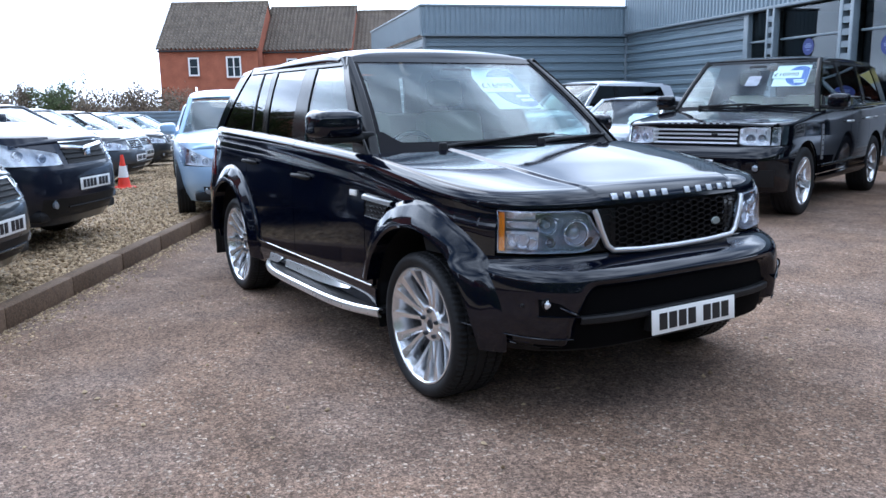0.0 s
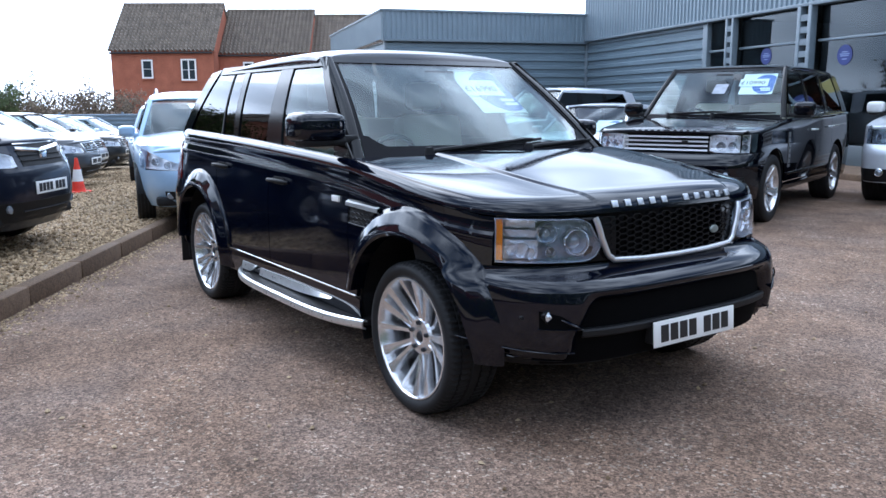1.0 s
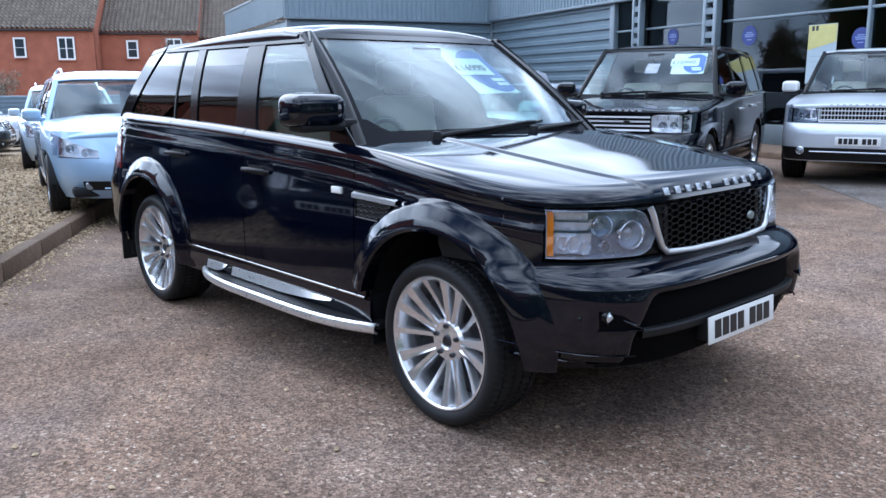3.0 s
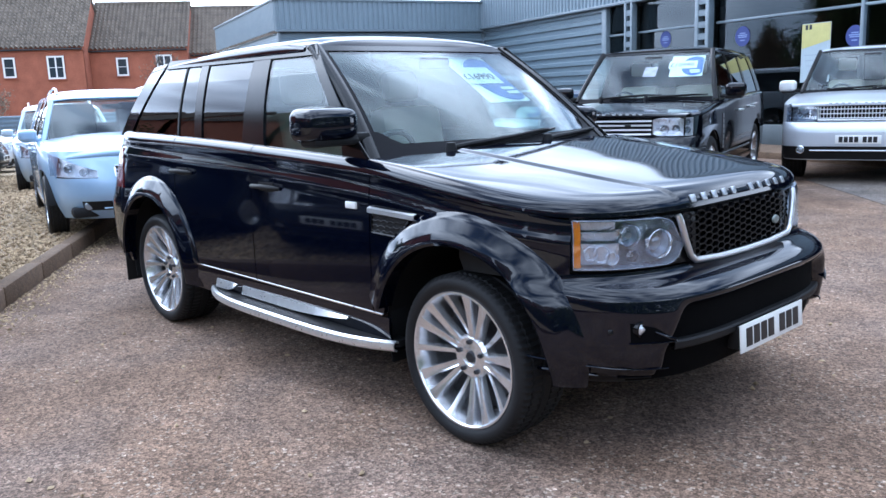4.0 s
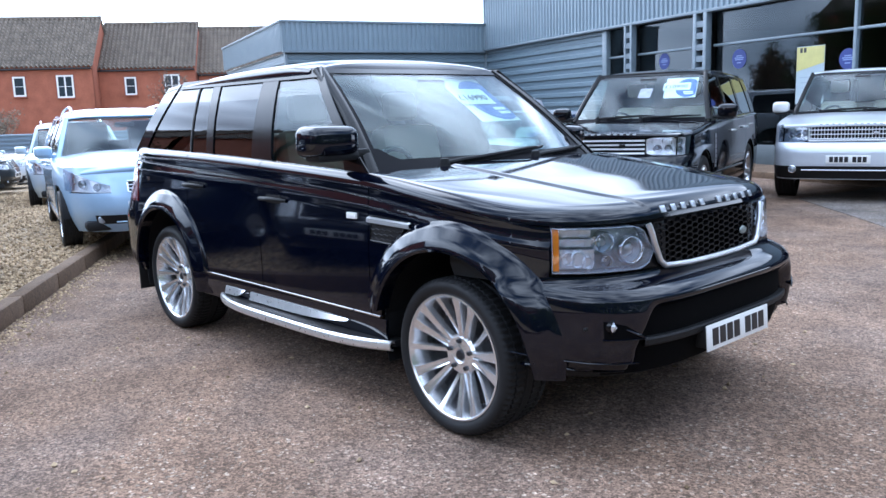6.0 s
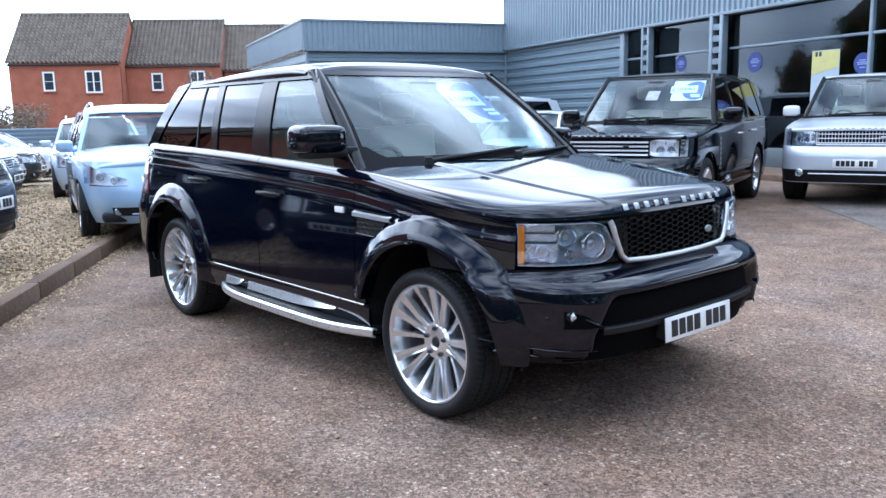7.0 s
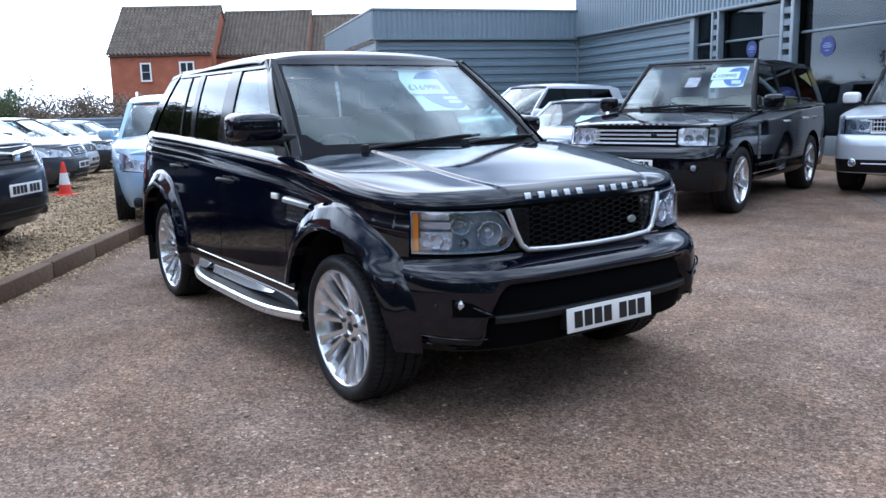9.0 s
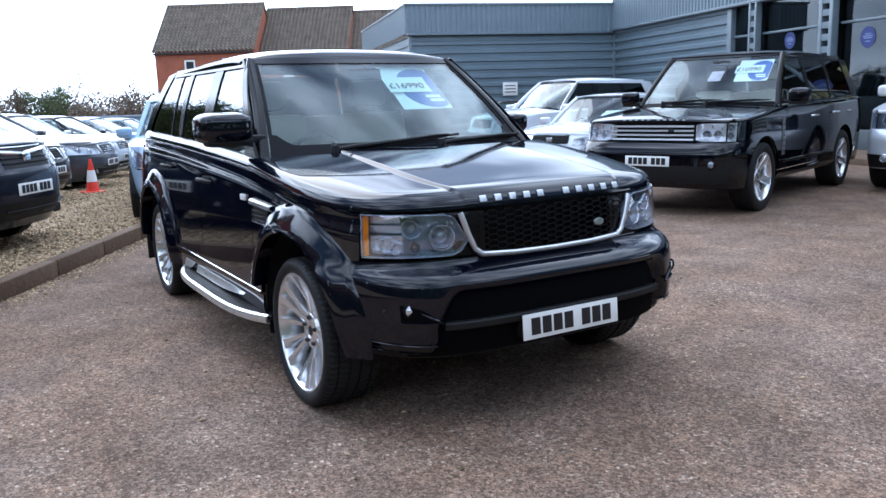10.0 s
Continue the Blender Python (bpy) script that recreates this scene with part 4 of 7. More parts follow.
def head_lamp(C, root, sg, y_in, x_out, zi, zo, bulbs, amber=True, tilt=0.0, back=None, inner=(0.10, 0.12), housing=None):
    """A lamp wrapped round the nose's corner: a dark housing, round reflectors and a clear lens."""
    zm = (zi[0] + zi[1]) / 2
    a0, a1 = C.nose_a(y_in, zm), C.nose_ax(x_out, zm)
    n = 20

    def rows(off, q0=0.0, q1=1.0, inset=0.0):
        out = []
        for u in np.linspace(q0, q1, n + 1):
            z0, z1 = lerp(zi[0], zo[0], u), lerp(zi[1], zo[1], u)
            k = max(1 - u / inner[1], 0.0)
            r = inner[0] * (z1 - z0) * (1 - math.sqrt(1 - k * k))
            out.append([C.nose(sg * lerp(a0 + tilt * v * (1 - u), a1, u), lerp(z0 + r + inset, z1 - r - inset, v), off) for v in np.linspace(0, 1, 9)])
        return out

    lamp = part("headlight", sheet(rows(-0.06), 0.006), housing or back or M_HOUSING, root, "clear-lensed headlight with dark housing")
    part("lens", sheet(rows(0.004), 0.004), M_LENS, lamp)
    ring = rows(0.0)
    edge = [p for p in ring[0]] + [r[-1] for r in ring] + [p for p in ring[-1][::-1]] + [r[0] for r in ring[::-1]]
    bm = bmesh.new()
    deep_rows = rows(-0.062)
    edge2 = [p for p in deep_rows[0]] + [r[-1] for r in deep_rows] + [p for p in deep_rows[-1][::-1]] + [r[0] for r in deep_rows[::-1]]
    sheet([edge + edge[:1], edge2 + edge2[:1]], 0.003, bm=bm, out=(C.xcf, 0, zm))
    part("bezel", bm, back or housing or M_GLOSS, lamp)
    for u, v, r, kind in bulbs:
        a = sg * lerp(a0, a1, u)
        z = lerp(lerp(zi[0], zo[0], u), lerp(zi[1], zo[1], u), v)
        c, c2 = C.nose(a, z, -0.045), C.nose(a, z, 0.0)
        bm = bmesh.new()
        if kind == "ring":
            lathe(bm, [(r * 0.93, 0.030), (r * 0.80, 0.008), (r * 0.62, -0.004), (0, -0.010)], 28, "x")
            ob = part("reflector", bm, M_BOWL if back is None else M_REFLECT, lamp)
            bm = lathe(bmesh.new(), [(r * 0.84, 0.026), (r * 0.86, 0.036), (r * 0.93, 0.041), (r, 0.036), (r * 1.02, 0.0)], 32, "x")
            part("ring", bm, M_CHROME, ob)
            b2 = lathe(bmesh.new(), [(0, 0.026), (r * 0.3, 0.022), (r * 0.52, 0.008), (r * 0.58, -0.004)], 24, "x")
            ob2 = part("bulb_lens", b2, M_BULB, lamp)
            obs = (ob, ob2)
        elif kind == "bowl":
            lathe(bm, [(r, 0.030), (r * 0.95, 0.032), (r * 0.8, 0.012), (r * 0.5, -0.004), (r * 0.2, -0.008), (0, 0.004)], 14, "x")
            obs = (part("reflector", bm, M_REFLECT, lamp),)
        else:
            box(bm, (0.0, 0, 0), (0.02, r * 0.5, r * 1.7), bevel=0.004)
            obs = (part("reflector", bm, M_REFLECT, lamp),)
        d = (c2 - c).normalized()
        for ob in obs:
            ob.matrix_basis = Matrix.Translation(c) @ pose(0, 0, 0, 0, 0, math.degrees(math.atan2(d.y, d.x)) * 0.6)
    if amber:
        part("indicator", sheet(rows(-0.012, 0.93, 0.995, 0.006), 0.006), M_AMBER, lamp, "amber indicator strip")
    return lamp


def nose_bar(C, pts, r=0.012, off=0.0, n=8, flat=None):
    """A bar along (y, z) points laid on the nose."""
    return tube(bmesh.new(), [C.nose(C.nose_a(y, z) if abs(y) > 1e-4 else 0.0, z, off) for y, z in pts], r, n)


def dense(pts, k=8):
    out = []
    for a, b in zip(pts, pts[1:]):
        out += [tuple(lerp(np.array(a), np.array(b), i / k)) for i in range(k)]
    return [tuple(float(v) for v in p) for p in out] + [pts[-1]]


def text_mesh(words, size, name="lettering"):
    """Flat letters in the built-in font, in the x-y plane, with their lower left at the origin."""
    cu = bpy.data.curves.new(name, "FONT")
    cu.body, cu.size, cu.extrude = words, size, 0.0008
    ob = bpy.data.objects.new(name, cu)
    scene.collection.objects.link(ob)
    dg = bpy.context.evaluated_depsgraph_get()
    me = bpy.data.meshes.new_from_object(ob.evaluated_get(dg))
    bpy.data.objects.remove(ob)
    bm = bmesh.new()
    bm.from_mesh(me)
    return bm


M_CARD = mat("white_card", (0.80, 0.86, 0.88), 0.5)
M_CARDBLUE = mat("blue_print", (0.03, 0.10, 0.42), 0.5)


def price_card(root, o, ax, up, w, h, words):
    """A price card behind a windscreen: white card, blue disc, dark figures and lines of small print as bars."""
    ax, up, o = Vector(ax).normalized(), Vector(up).normalized(), Vector(o)
    n = ax.cross(up)
    M = Matrix((ax, up, n)).transposed().to_4x4()
    M.translation = o
    bm = boxed((w / 2, h / 2, 0), (w, h, 0.002))
    bmesh.ops.transform(bm, matrix=M, verts=bm.verts)
    card = part("price_card", bm, M_CARD, root, "white price card with a blue disc and dark figures")
    pts = [(w * 0.72 + h * 0.42 * math.cos(t) * 0.9, h * 0.48 + h * 0.46 * math.sin(t)) for t in np.linspace(0, 2 * math.pi, 28, endpoint=False)]
    pts = [(min(x, w * 0.985), y) for x, y in pts]
    part("disc", plate_poly(bmesh.new(), pts, ax, up, o + n * 0.003, 0.0012), M_CARDBLUE, card)
    part("strip", plate_poly(bmesh.new(), [(-w * 0.06, h * 0.36), (w * 0.80, h * 0.36), (w * 0.80, h * 0.72), (-w * 0.06, h * 0.72)], ax, up, o + n * 0.009, 0.001), M_CARD, card)
    if words == "-":
        return card
    bm = text_mesh("\u00a3" + words, 0.245 * w)
    bmesh.ops.transform(bm, matrix=M @ Matrix.Translation((-w * 0.03, h * 0.45, 0.0125)), verts=bm.verts)
    part("figures", bm, M_INK, card, "dark price figures")
    for k, (x0, x1, y) in enumerate(((0.6, 0.9, 0.26), (0.64, 0.92, 0.17))):
        part("bar", plate_poly(bmesh.new(), [(w * x0, h * (y - 0.03)), (w * x1, h * (y - 0.03)), (w * x1, h * (y + 0.03)), (w * x0, h * (y + 0.03))], ax, up, o + n * 0.0075, 0.001), M_CARD, card)
    return card


def letters_bars(C, root, spans, w, h, k=1.5, material=None):
    """Small raised bars where a maker's letters stand on the bonnet's rolled edge; spans: (first u, count, step)."""
    for u0, n_, du in spans:
        for i in range(n_):
            u = u0 + du * (i + 0.5)
            c, a, d = C.lip(u, k), C.lip(u + 0.02, k), C.lip(u, k + 0.3)
            t = (a - c).normalized()
            n = t.cross(d - c).normalized()
            n = n if n.x > 0 else -n
            up = n.cross(t).normalized()
            M = Matrix((n, t, up)).transposed().to_4x4()
            M.translation = c + n * 0.003
            bm = boxed((0, 0, 0), (0.005, w, h), bevel=0.0015)
            bmesh.ops.transform(bm, matrix=M, verts=bm.verts)
            part("bonnet_bar", bm, material or M_CHROME, root)

# the blue-black four-by-four in the middle
M_INKBLUE = paint("blue_black_paint", (0.0012, 0.0022, 0.0072), rough=0.45)
SPORT = dict(
    shoulder=(0.085, 0.0045), nv=40, clam=(0.058, 0.115), clam_h=0.034, frit=(0.12, 0.1, 0.972),
    xf=[(0.2, 2.08), (0.28, 2.14), (0.4, 2.19), (0.52, 2.205), (0.60, 2.204), (0.655, 2.192), (0.685, 2.165), (0.703, 2.12), (0.715, 2.085), (0.74, 2.07), (0.9, 2.06), (0.95, 2.045), (1.2, 1.98)],
    xr=[(0.2, -2.36), (0.4, -2.52), (0.7, -2.55), (0.78, -2.48), (1.0, -2.32), (1.2, -2.16)],
    W=[(0.2, 0.90), (0.34, 0.93), (0.5, 0.945), (0.75, 0.945), (0.95, 0.935), (1.05, 0.93), (1.2, 0.92)],
    zs=[(-2.4, 1.165), (-1.8, 1.15), (-0.8, 1.125), (0.0, 1.095), (0.8, 1.055), (1.3, 1.002), (1.7, 0.950), (1.86, 0.934), (2.2, 0.934)],
    yg=[(1.0, 0.88), (1.13, 0.865), (1.3, 0.825), (1.5, 0.75), (1.62, 0.69), (1.7, 0.64)],
    n=4.0, nr=4.2, xcf=0.9, xcr=-1.2, sill=0.455, sill_h=0.15, xa=(1.380, -1.35), zc=0.375, Ra=0.455, R=0.347, Rr=0.274, tyre_w=0.265, track=0.80, wheel="fifteen", turn=0.0, steer=0.0,
    bev=(0.045, 0.058), crown=0.012, bulge=0.010, brow=0.028,
    bumper_top=0.742, rear_bumper_top=0.76, bumper_low=0.345,
    doors=(0.86, -0.13, -1.02), wing_end=1.845, quarter_end=-1.90, rail_z=1.61, rear_bow=0.42,
    ws=(0.98, 0.20, 0.80, 1.10, 0.17, 0.03, 0.64, 1.635), apil=((0.755, 0.868, 1.098), (0.12, 0.698, 1.634)), apil_mat=M_GLOSS,
    side=[
        ("front_window", M_SIDEGLASS, ((-0.10, 1.13), (0.74, 1.10), (0.19, 1.60), (-0.24, 1.605)), -0.006),
        ("window_frame", M_GLOSS, ((0.70, 1.10), (0.81, 1.095), (0.185, 1.628), (0.15, 1.60)), 0.001),
        ("quarter_divider", M_TRIM, ((-1.10, 1.17), (-1.085, 1.17), (-1.185, 1.61), (-1.20, 1.61)), 0.001),
        ("rear_window_side", M_PRIVACY, ((-0.80, 1.175), (-0.30, 1.15), (-0.39, 1.612), (-0.93, 1.61)), -0.006),
        ("quarter_window", M_PRIVACY, ((-1.82, 1.197), (-0.86, 1.175), (-1.0, 1.61), (-1.53, 1.592)), -0.006),
        ("centre_pillar", M_GLOSS, ((-0.31, 1.13), (-0.09, 1.12), (-0.23, 1.62), (-0.40, 1.62)), 0.002),
        ("door_frame", M_GLOSS, ((-0.87, 1.165), (-0.785, 1.165), (-0.915, 1.62), (-1.01, 1.62)), 0.002),
        ("rear_pillar", M_INKBLUE, ((-1.95, 1.18), (-1.79, 1.18), (-1.50, 1.63), (-1.68, 1.61)), 0.003),
        ("window_top_rail", M_GLOSS, ((-1.48, 1.592), (0.22, 1.592), (0.17, 1.645), (-1.48, 1.64)), 0.004),
    ],
    roof=[(-1.74, 1.635), (-1.55, 1.660), (-1.2, 1.687), (-0.6, 1.709), (-0.25, 1.713), (-0.05, 1.708), (0.08, 1.690)],
    roof_y=[(-1.74, 0.645), (-1.3, 0.68), (0.08, 0.69)], roof_drop=0.055,
    rear_glass=((-1.95, 0.845, 1.19), (-1.68, 0.655, 1.60)), seat_mat=M_BEIGE, sill_mat=M_INKBLUE,
)


def sport_recess(y, z):
    """The wide lower intake pressed softly into the bumper; below a crease the apron tucks in."""
    edge = lerp(0.60, 0.66, smooth(z, 0.62, 0.45))
    mid = 0.085 * smooth(y, edge, edge - 0.08) * smooth(z, 0.655, 0.57)
    zc = 0.408 + 0.022 * smooth(y, 0.6, 0.92)
    tuck = 0.030 * smooth(z, zc + 0.004, zc - 0.012) + 0.05 * smooth(z, zc - 0.03, 0.33)
    return mid + tuck * smooth(y, 0.56, 0.64)


SPORT["recess"] = sport_recess
sport = thing("parked_car", pose(0, 0, 0), "glossy blue-black four-by-four with silver alloy wheels on tarmac", "car")
C = car_shell(sport, SPORT, M_INKBLUE)

part("fascia_backing", sheet([[C.nose(a, z, -0.07) for a in np.linspace(-0.9, 0.9, 31)] for z in np.linspace(0.70, 0.945, 6)], 0.01), M_TRIM, sport)
# sheet behind the black intake; its colour also carries the shade inside
part("intake_backing", sheet([[C.nose(a, z, -0.045) for a in np.linspace(-0.42, 0.42, 31)] for z in np.linspace(0.35, 0.66, 7)], 0.01), M_VOIDSHADE, sport)
for sg in (-1, 1):
    LZI, LZO = (0.752, 0.922), (0.757, 0.932)
    lamp = head_lamp(C, sport, sg, 0.418, 1.852, LZI, LZO, [(0.22, 0.45, 0.056, "ring"), (0.50, 0.66, 0.042, "ring"), (0.47, 0.24, 0.022, "ring"), (0.76, 0.28, 0.034, "bowl"), (0.66, 0.20, 0.026, "bowl"), (0.86, 0.30, 0.028, "bowl")], tilt=0.02, inner=(0.40, 0.17), housing=M_LAMPDARK)
    la, lb = C.nose_a(0.418, 0.826), C.nose_ax(1.852, 0.826)

    def lamp_pt(u, v, off):
        return C.nose(sg * lerp(la, lb, u), lerp(lerp(LZI[0], LZO[0], u), lerp(LZI[1], LZO[1], u), v), off)

    # bright stepped reflector behind the outer half
    for u0, u1, v0, v1 in ((0.58, 0.93, 0.55, 0.73), (0.60, 0.93, 0.76, 0.94), (0.57, 0.92, 0.06, 0.50)):
        part("reflector", sheet([[lamp_pt(lerp(u0, u1, p), lerp(v0, v1, q), -0.040 + 0.012 * q) for q in np.linspace(0, 1, 4)] for p in np.linspace(0, 1, 9)], 0.004), M_REFLECT, lamp)
    # gloss black filler between the lamp's rounded end and the grille
    for top in (True, False):
        rows = []
        for u in np.linspace(-0.10, 0.17, 15):
            k = min(max(1 - u / 0.17, 0.0), 1.0)
            r = 0.40 * (1 - math.sqrt(1 - k * k)) if u > 0 else 0.5
            rows.append([lamp_pt(u, lerp(1 - r, 1.02, q) if top else lerp(-0.02, r, q), -0.004) for q in np.linspace(0, 1, 5)])
        part("lamp_filler", sheet(rows, 0.004), M_GLOSS, lamp)
    # wheel arch lips
    for xa in C.xa:
        rows = []
        for t in np.linspace(math.radians(-4 if xa > 0 else -6), math.radians(164 if xa > 0 else 176), 49):
            row = []
            for r, o in ((C.Ra - 0.012, -0.03), (C.Ra - 0.016, 0.044), (C.Ra - 0.006, 0.054), (C.Ra + 0.012, 0.052), (C.Ra + 0.045, 0.037), (C.Ra + 0.08, 0.019), (C.Ra + 0.105, 0.007), (C.Ra + 0.112, -0.004)):
                low = smooth(t, -0.5, 0.35) if xa > 0 else 1.0
                r, o = lerp(C.Ra, r, 0.45 + 0.55 * low), o * (0.5 + 0.5 * low)
                x, z = xa + r * math.cos(t), C.zc + r * math.sin(t)
                zz = min(max(z, 0.2), C.zs(x))
                y = C.side(min(x, 1.84), zz) if x < 1.84 else C.side(x, zz)
                row.append((x, sg * (y + o), z))
            rows.append(row)
        part("wheel_arch", sheet(rows, 0.01, out=(xa, 0, 0.4)), M_INKBLUE, sport, "glossy black flared wheel arch lip")
    # bright strip along the door bottoms
    for x0, x1 in ((-0.93, -0.37), (-0.36, 0.72), (0.73, 0.93)):
        rows = [[(x, sg * (C.side(x, 0.455) + o), z) for o, z in ((0.002, 0.453), (0.008, 0.455), (0.008, 0.460), (0.002, 0.462))] for x in np.linspace(x0, x1, 8)]
        part("chrome_strip", sheet(rows, 0.004), M_CHROME, sport)
    # polished plates on the sill
    for x0, x1 in ((-0.56, -0.33), (-0.27, 0.68)):
        rows = []
        for u in np.linspace(0, 1, 13):
            h = 0.045 * (1 - (max(u - 0.45, 0) / 0.55) ** 2 * 0.85)
            x = lerp(x0, x1, u)
            rows.append([(x, sg * (C.side(x, 0.4) + 0.014 + 0.012 * v), 0.405 - h * v) for v in (0, 0.5, 1)])
        part("sill_plate", sheet(rows, 0.004), M_STEP, sport)
    # side step: black tread board in a bright curved rail
    def step_y(x):
        return 0.93 + 0.11 * (1 - abs((x - 0.18) / 0.83) ** 4)
    xs_ = np.linspace(-0.64, 1.0, 31)
    bm = sheet([[(x, sg * (step_y(x) + o), z) for o, z in ((-0.012, 0.345), (0.0, 0.352), (0.014, 0.345), (0.020, 0.33), (0.016, 0.312), (0.0, 0.302))] for x in xs_], 0.008, out=(0.2, 0, 0.33))
    part("side_step_rail", bm, M_STEP, sport, "brushed steel side step rail")
    bm = sheet([[(x, sg * lerp(0.86, step_y(x) - 0.013, v), 0.346 + 0.004 * (v > 0.1)) for v in (0, 0.3, 0.6, 0.85, 1)] for x in xs_], 0.03, out=(0.2, 0, 0))
    part("side_step_tread", bm, M_TRIM, sport)
    # mud flaps
    part("mud_flap", boxed((0.925, sg * 0.80, 0.38), (0.012, 0.2, 0.30), bevel=0.004), M_TRIM, sport)
    part("mud_flap", boxed((-1.92, sg * 0.82, 0.40), (0.012, 0.22, 0.42), bevel=0.004), M_TRIM, sport)
    # wing vent
    outline = ((0.885, 0.925), (1.15, 0.914), (1.065, 0.81), (0.885, 0.815))
    vent = part("side_vent", sheet(bent(outline[3], outline[2], outline[1], outline[0], 8, 6, lambda s, t: (s, sg * (C.side(s, t) + 0.003), t)), 0.006), M_INK, sport, "black mesh vent with a silver bar")
    edge = [outline[0], outline[1], outline[2], outline[3], outline[0]]
    part("vent_frame", tube(bmesh.new(), [(x, sg * (C.side(x, z) + 0.006), z) for x, z in dense(edge, 6)], 0.004, 6), M_GLOSS, vent)
    for k in range(4):
        z = 0.825 + k * 0.022
        part("vent_rib", tube(bmesh.new(), [(x, sg * (C.side(x, z) + 0.010), z + 0.004 * math.sin(x * 150 + k * 3.14)) for x in np.linspace(0.895, 1.065 + (z - 0.80) * 0.7, 25)], 0.003, 5), M_TRIM, vent)
    part("vent_bar", sheet([[(x, sg * (C.side(x, z) + o), z - 0.03 * (x - 0.87)) for z, o in ((0.895, 0.006), (0.900, 0.022), (0.918, 0.022), (0.925, 0.006))] for x in np.linspace(0.87, 1.17, 7)], 0.004), M_SATIN, vent, "satin silver bar")
    part("side_repeater", boxed((0.735, sg * (C.side(0.73, 0.92) + 0.004), 0.918), (0.075, 0.014, 0.03), bevel=0.004), M_PLATE, sport, "small white side marker")
    # handles
    for x, z in ((0.02, 0.955), (-0.915, 0.99)):
        bm = bmesh.new()
        y = C.side(x, z)
        tube(bm, [(x - 0.125, sg * (y + 0.004), z - 0.004), (x - 0.10, sg * (y + 0.026), z), (x, sg * (y + 0.032), z + 0.003), (x + 0.10, sg * (y + 0.026), z), (x + 0.125, sg * (y + 0.004), z - 0.004)], [0.010, 0.012, 0.0125, 0.012, 0.010], 10)
        hd = part("door_handle", bm, M_TRIM, sport)
        part("handle_cup", sheet([[(x + 0.07 * u, sg * (C.side(x, z) + 0.002), z + 0.022 * v) for v in (-1, 0, 1)] for u in (-1, 0, 1)], 0.004), M_TRIM, hd)
    # fog lamp and sensor
    y, z = 0.72, 0.562
    fc = C.nose(C.nose_a(sg * y, z), z, -0.004)
    fog = part("fog_lamp", lathe(bmesh.new(), [(0.029, -0.03), (0.030, 0.004), (0.026, 0.006), (0.021, 0.0), (0, -0.006)], 24, "x", tuple(fc)), M_GLOSS, sport, "small round fog lamp")
    # no hollow here: a flat near-black patch on the skin paints the recess's shade
    part("fog_recess", sheet(bent((0.748, 0.514), (0.608, 0.512), (0.680, 0.566), (0.750, 0.586), 8, 5, lambda q, h: C.nose(C.nose_a(sg * q, h), h, 0.0025)), 0.004), M_VOIDSHADE, fog)
    part("fog_fin", nose_bar(C, dense([(sg * q, h) for q, h in ((0.683, 0.552), (0.645, 0.531), (0.608, 0.514))], 4), [0.003, 0.004, 0.005, 0.006, 0.007, 0.007, 0.006, 0.005, 0.002], 0.003), M_INKBLUE, fog)
    part("fog_sill", nose_bar(C, dense([(sg * q, h) for q, h in ((0.752, 0.513), (0.68, 0.511), (0.606, 0.511))], 4), 0.0035, 0.004), M_INKBLUE, fog)
    part("fog_lens", lathe(bmesh.new(), [(0, 0.014), (0.012, 0.007), (0.021, 0.002)], 20, "x", tuple(fc)), M_REFLECT, fog)
    fc = C.nose(C.nose_a(sg * 0.79, 0.555), 0.555, 0.0)
    part("parking_sensor", lathe(bmesh.new(), [(0, 0.003), (0.008, 0.002), (0.010, -0.01)], 12, "x", tuple(fc)), M_TRIM, sport)
    door_mirror(sport, sg, (0.64, sg * 0.985, 1.268) if sg < 0 else (0.60, 0.89, 1.225), (0.18, 0.31, 0.168) if sg < 0 else (0.13, 0.12, 0.12), M_INKBLUE, M_TRIM)
    part("mirror_sail", sheet(C.glass_side(sg, ((0.60, 1.105), (0.79, 1.10), (0.62, 1.26), (0.56, 1.24)), 0.006, 4, 4), 0.01), M_GLOSS, sport)
    # tail lamp on the corner
    rows = [[(x, sg * (C.side(x, z) + 0.006), z) for z in np.linspace(0.84, 1.10, 6)] for x in np.linspace(-1.98, -1.82, 7)]
    part("tail_lamp", sheet(rows, 0.02), M_RED, sport, "dark red tail lamp")
# lower crease, apron slots as flat near-black patches for their shade, and chin
for sg in (-1, 1):
    part("bumper_lip", nose_bar(C, dense([(sg * q, h) for q, h in ((0.915, 0.438), (0.86, 0.430), (0.78, 0.419), (0.70, 0.413), (0.625, 0.412))], 5), 0.0035, 0.001), M_INKBLUE, sport)
    part("apron_fin", nose_bar(C, dense([(sg * q, h) for q, h in ((0.90, 0.376), (0.85, 0.386), (0.80, 0.374))], 4), [0.002, 0.006, 0.010, 0.013, 0.014, 0.012, 0.009, 0.005, 0.002], -0.034), M_INKBLUE, sport)
    part("apron_slot", sheet(bent((0.755, 0.368), (0.655, 0.366), (0.655, 0.384), (0.755, 0.388), 6, 2, lambda q, h: C.nose(C.nose_a(sg * q, h), h, -0.040)), 0.004), M_VOIDSHADE, sport)
    part("apron_slot_edge", nose_bar(C, dense([(sg * 0.755, 0.366), (sg * 0.655, 0.364)], 5), 0.003, -0.038), M_GLOSS, sport)
part("chin_spoiler", sheet([[C.nose(a, z, o) for a in np.linspace(-0.72, 0.72, 41)] for z, o in ((0.372, -0.050), (0.35, -0.058), (0.325, -0.085), (0.30, -0.15), (0.27, -0.22))], 0.015), M_TRIM, sport)
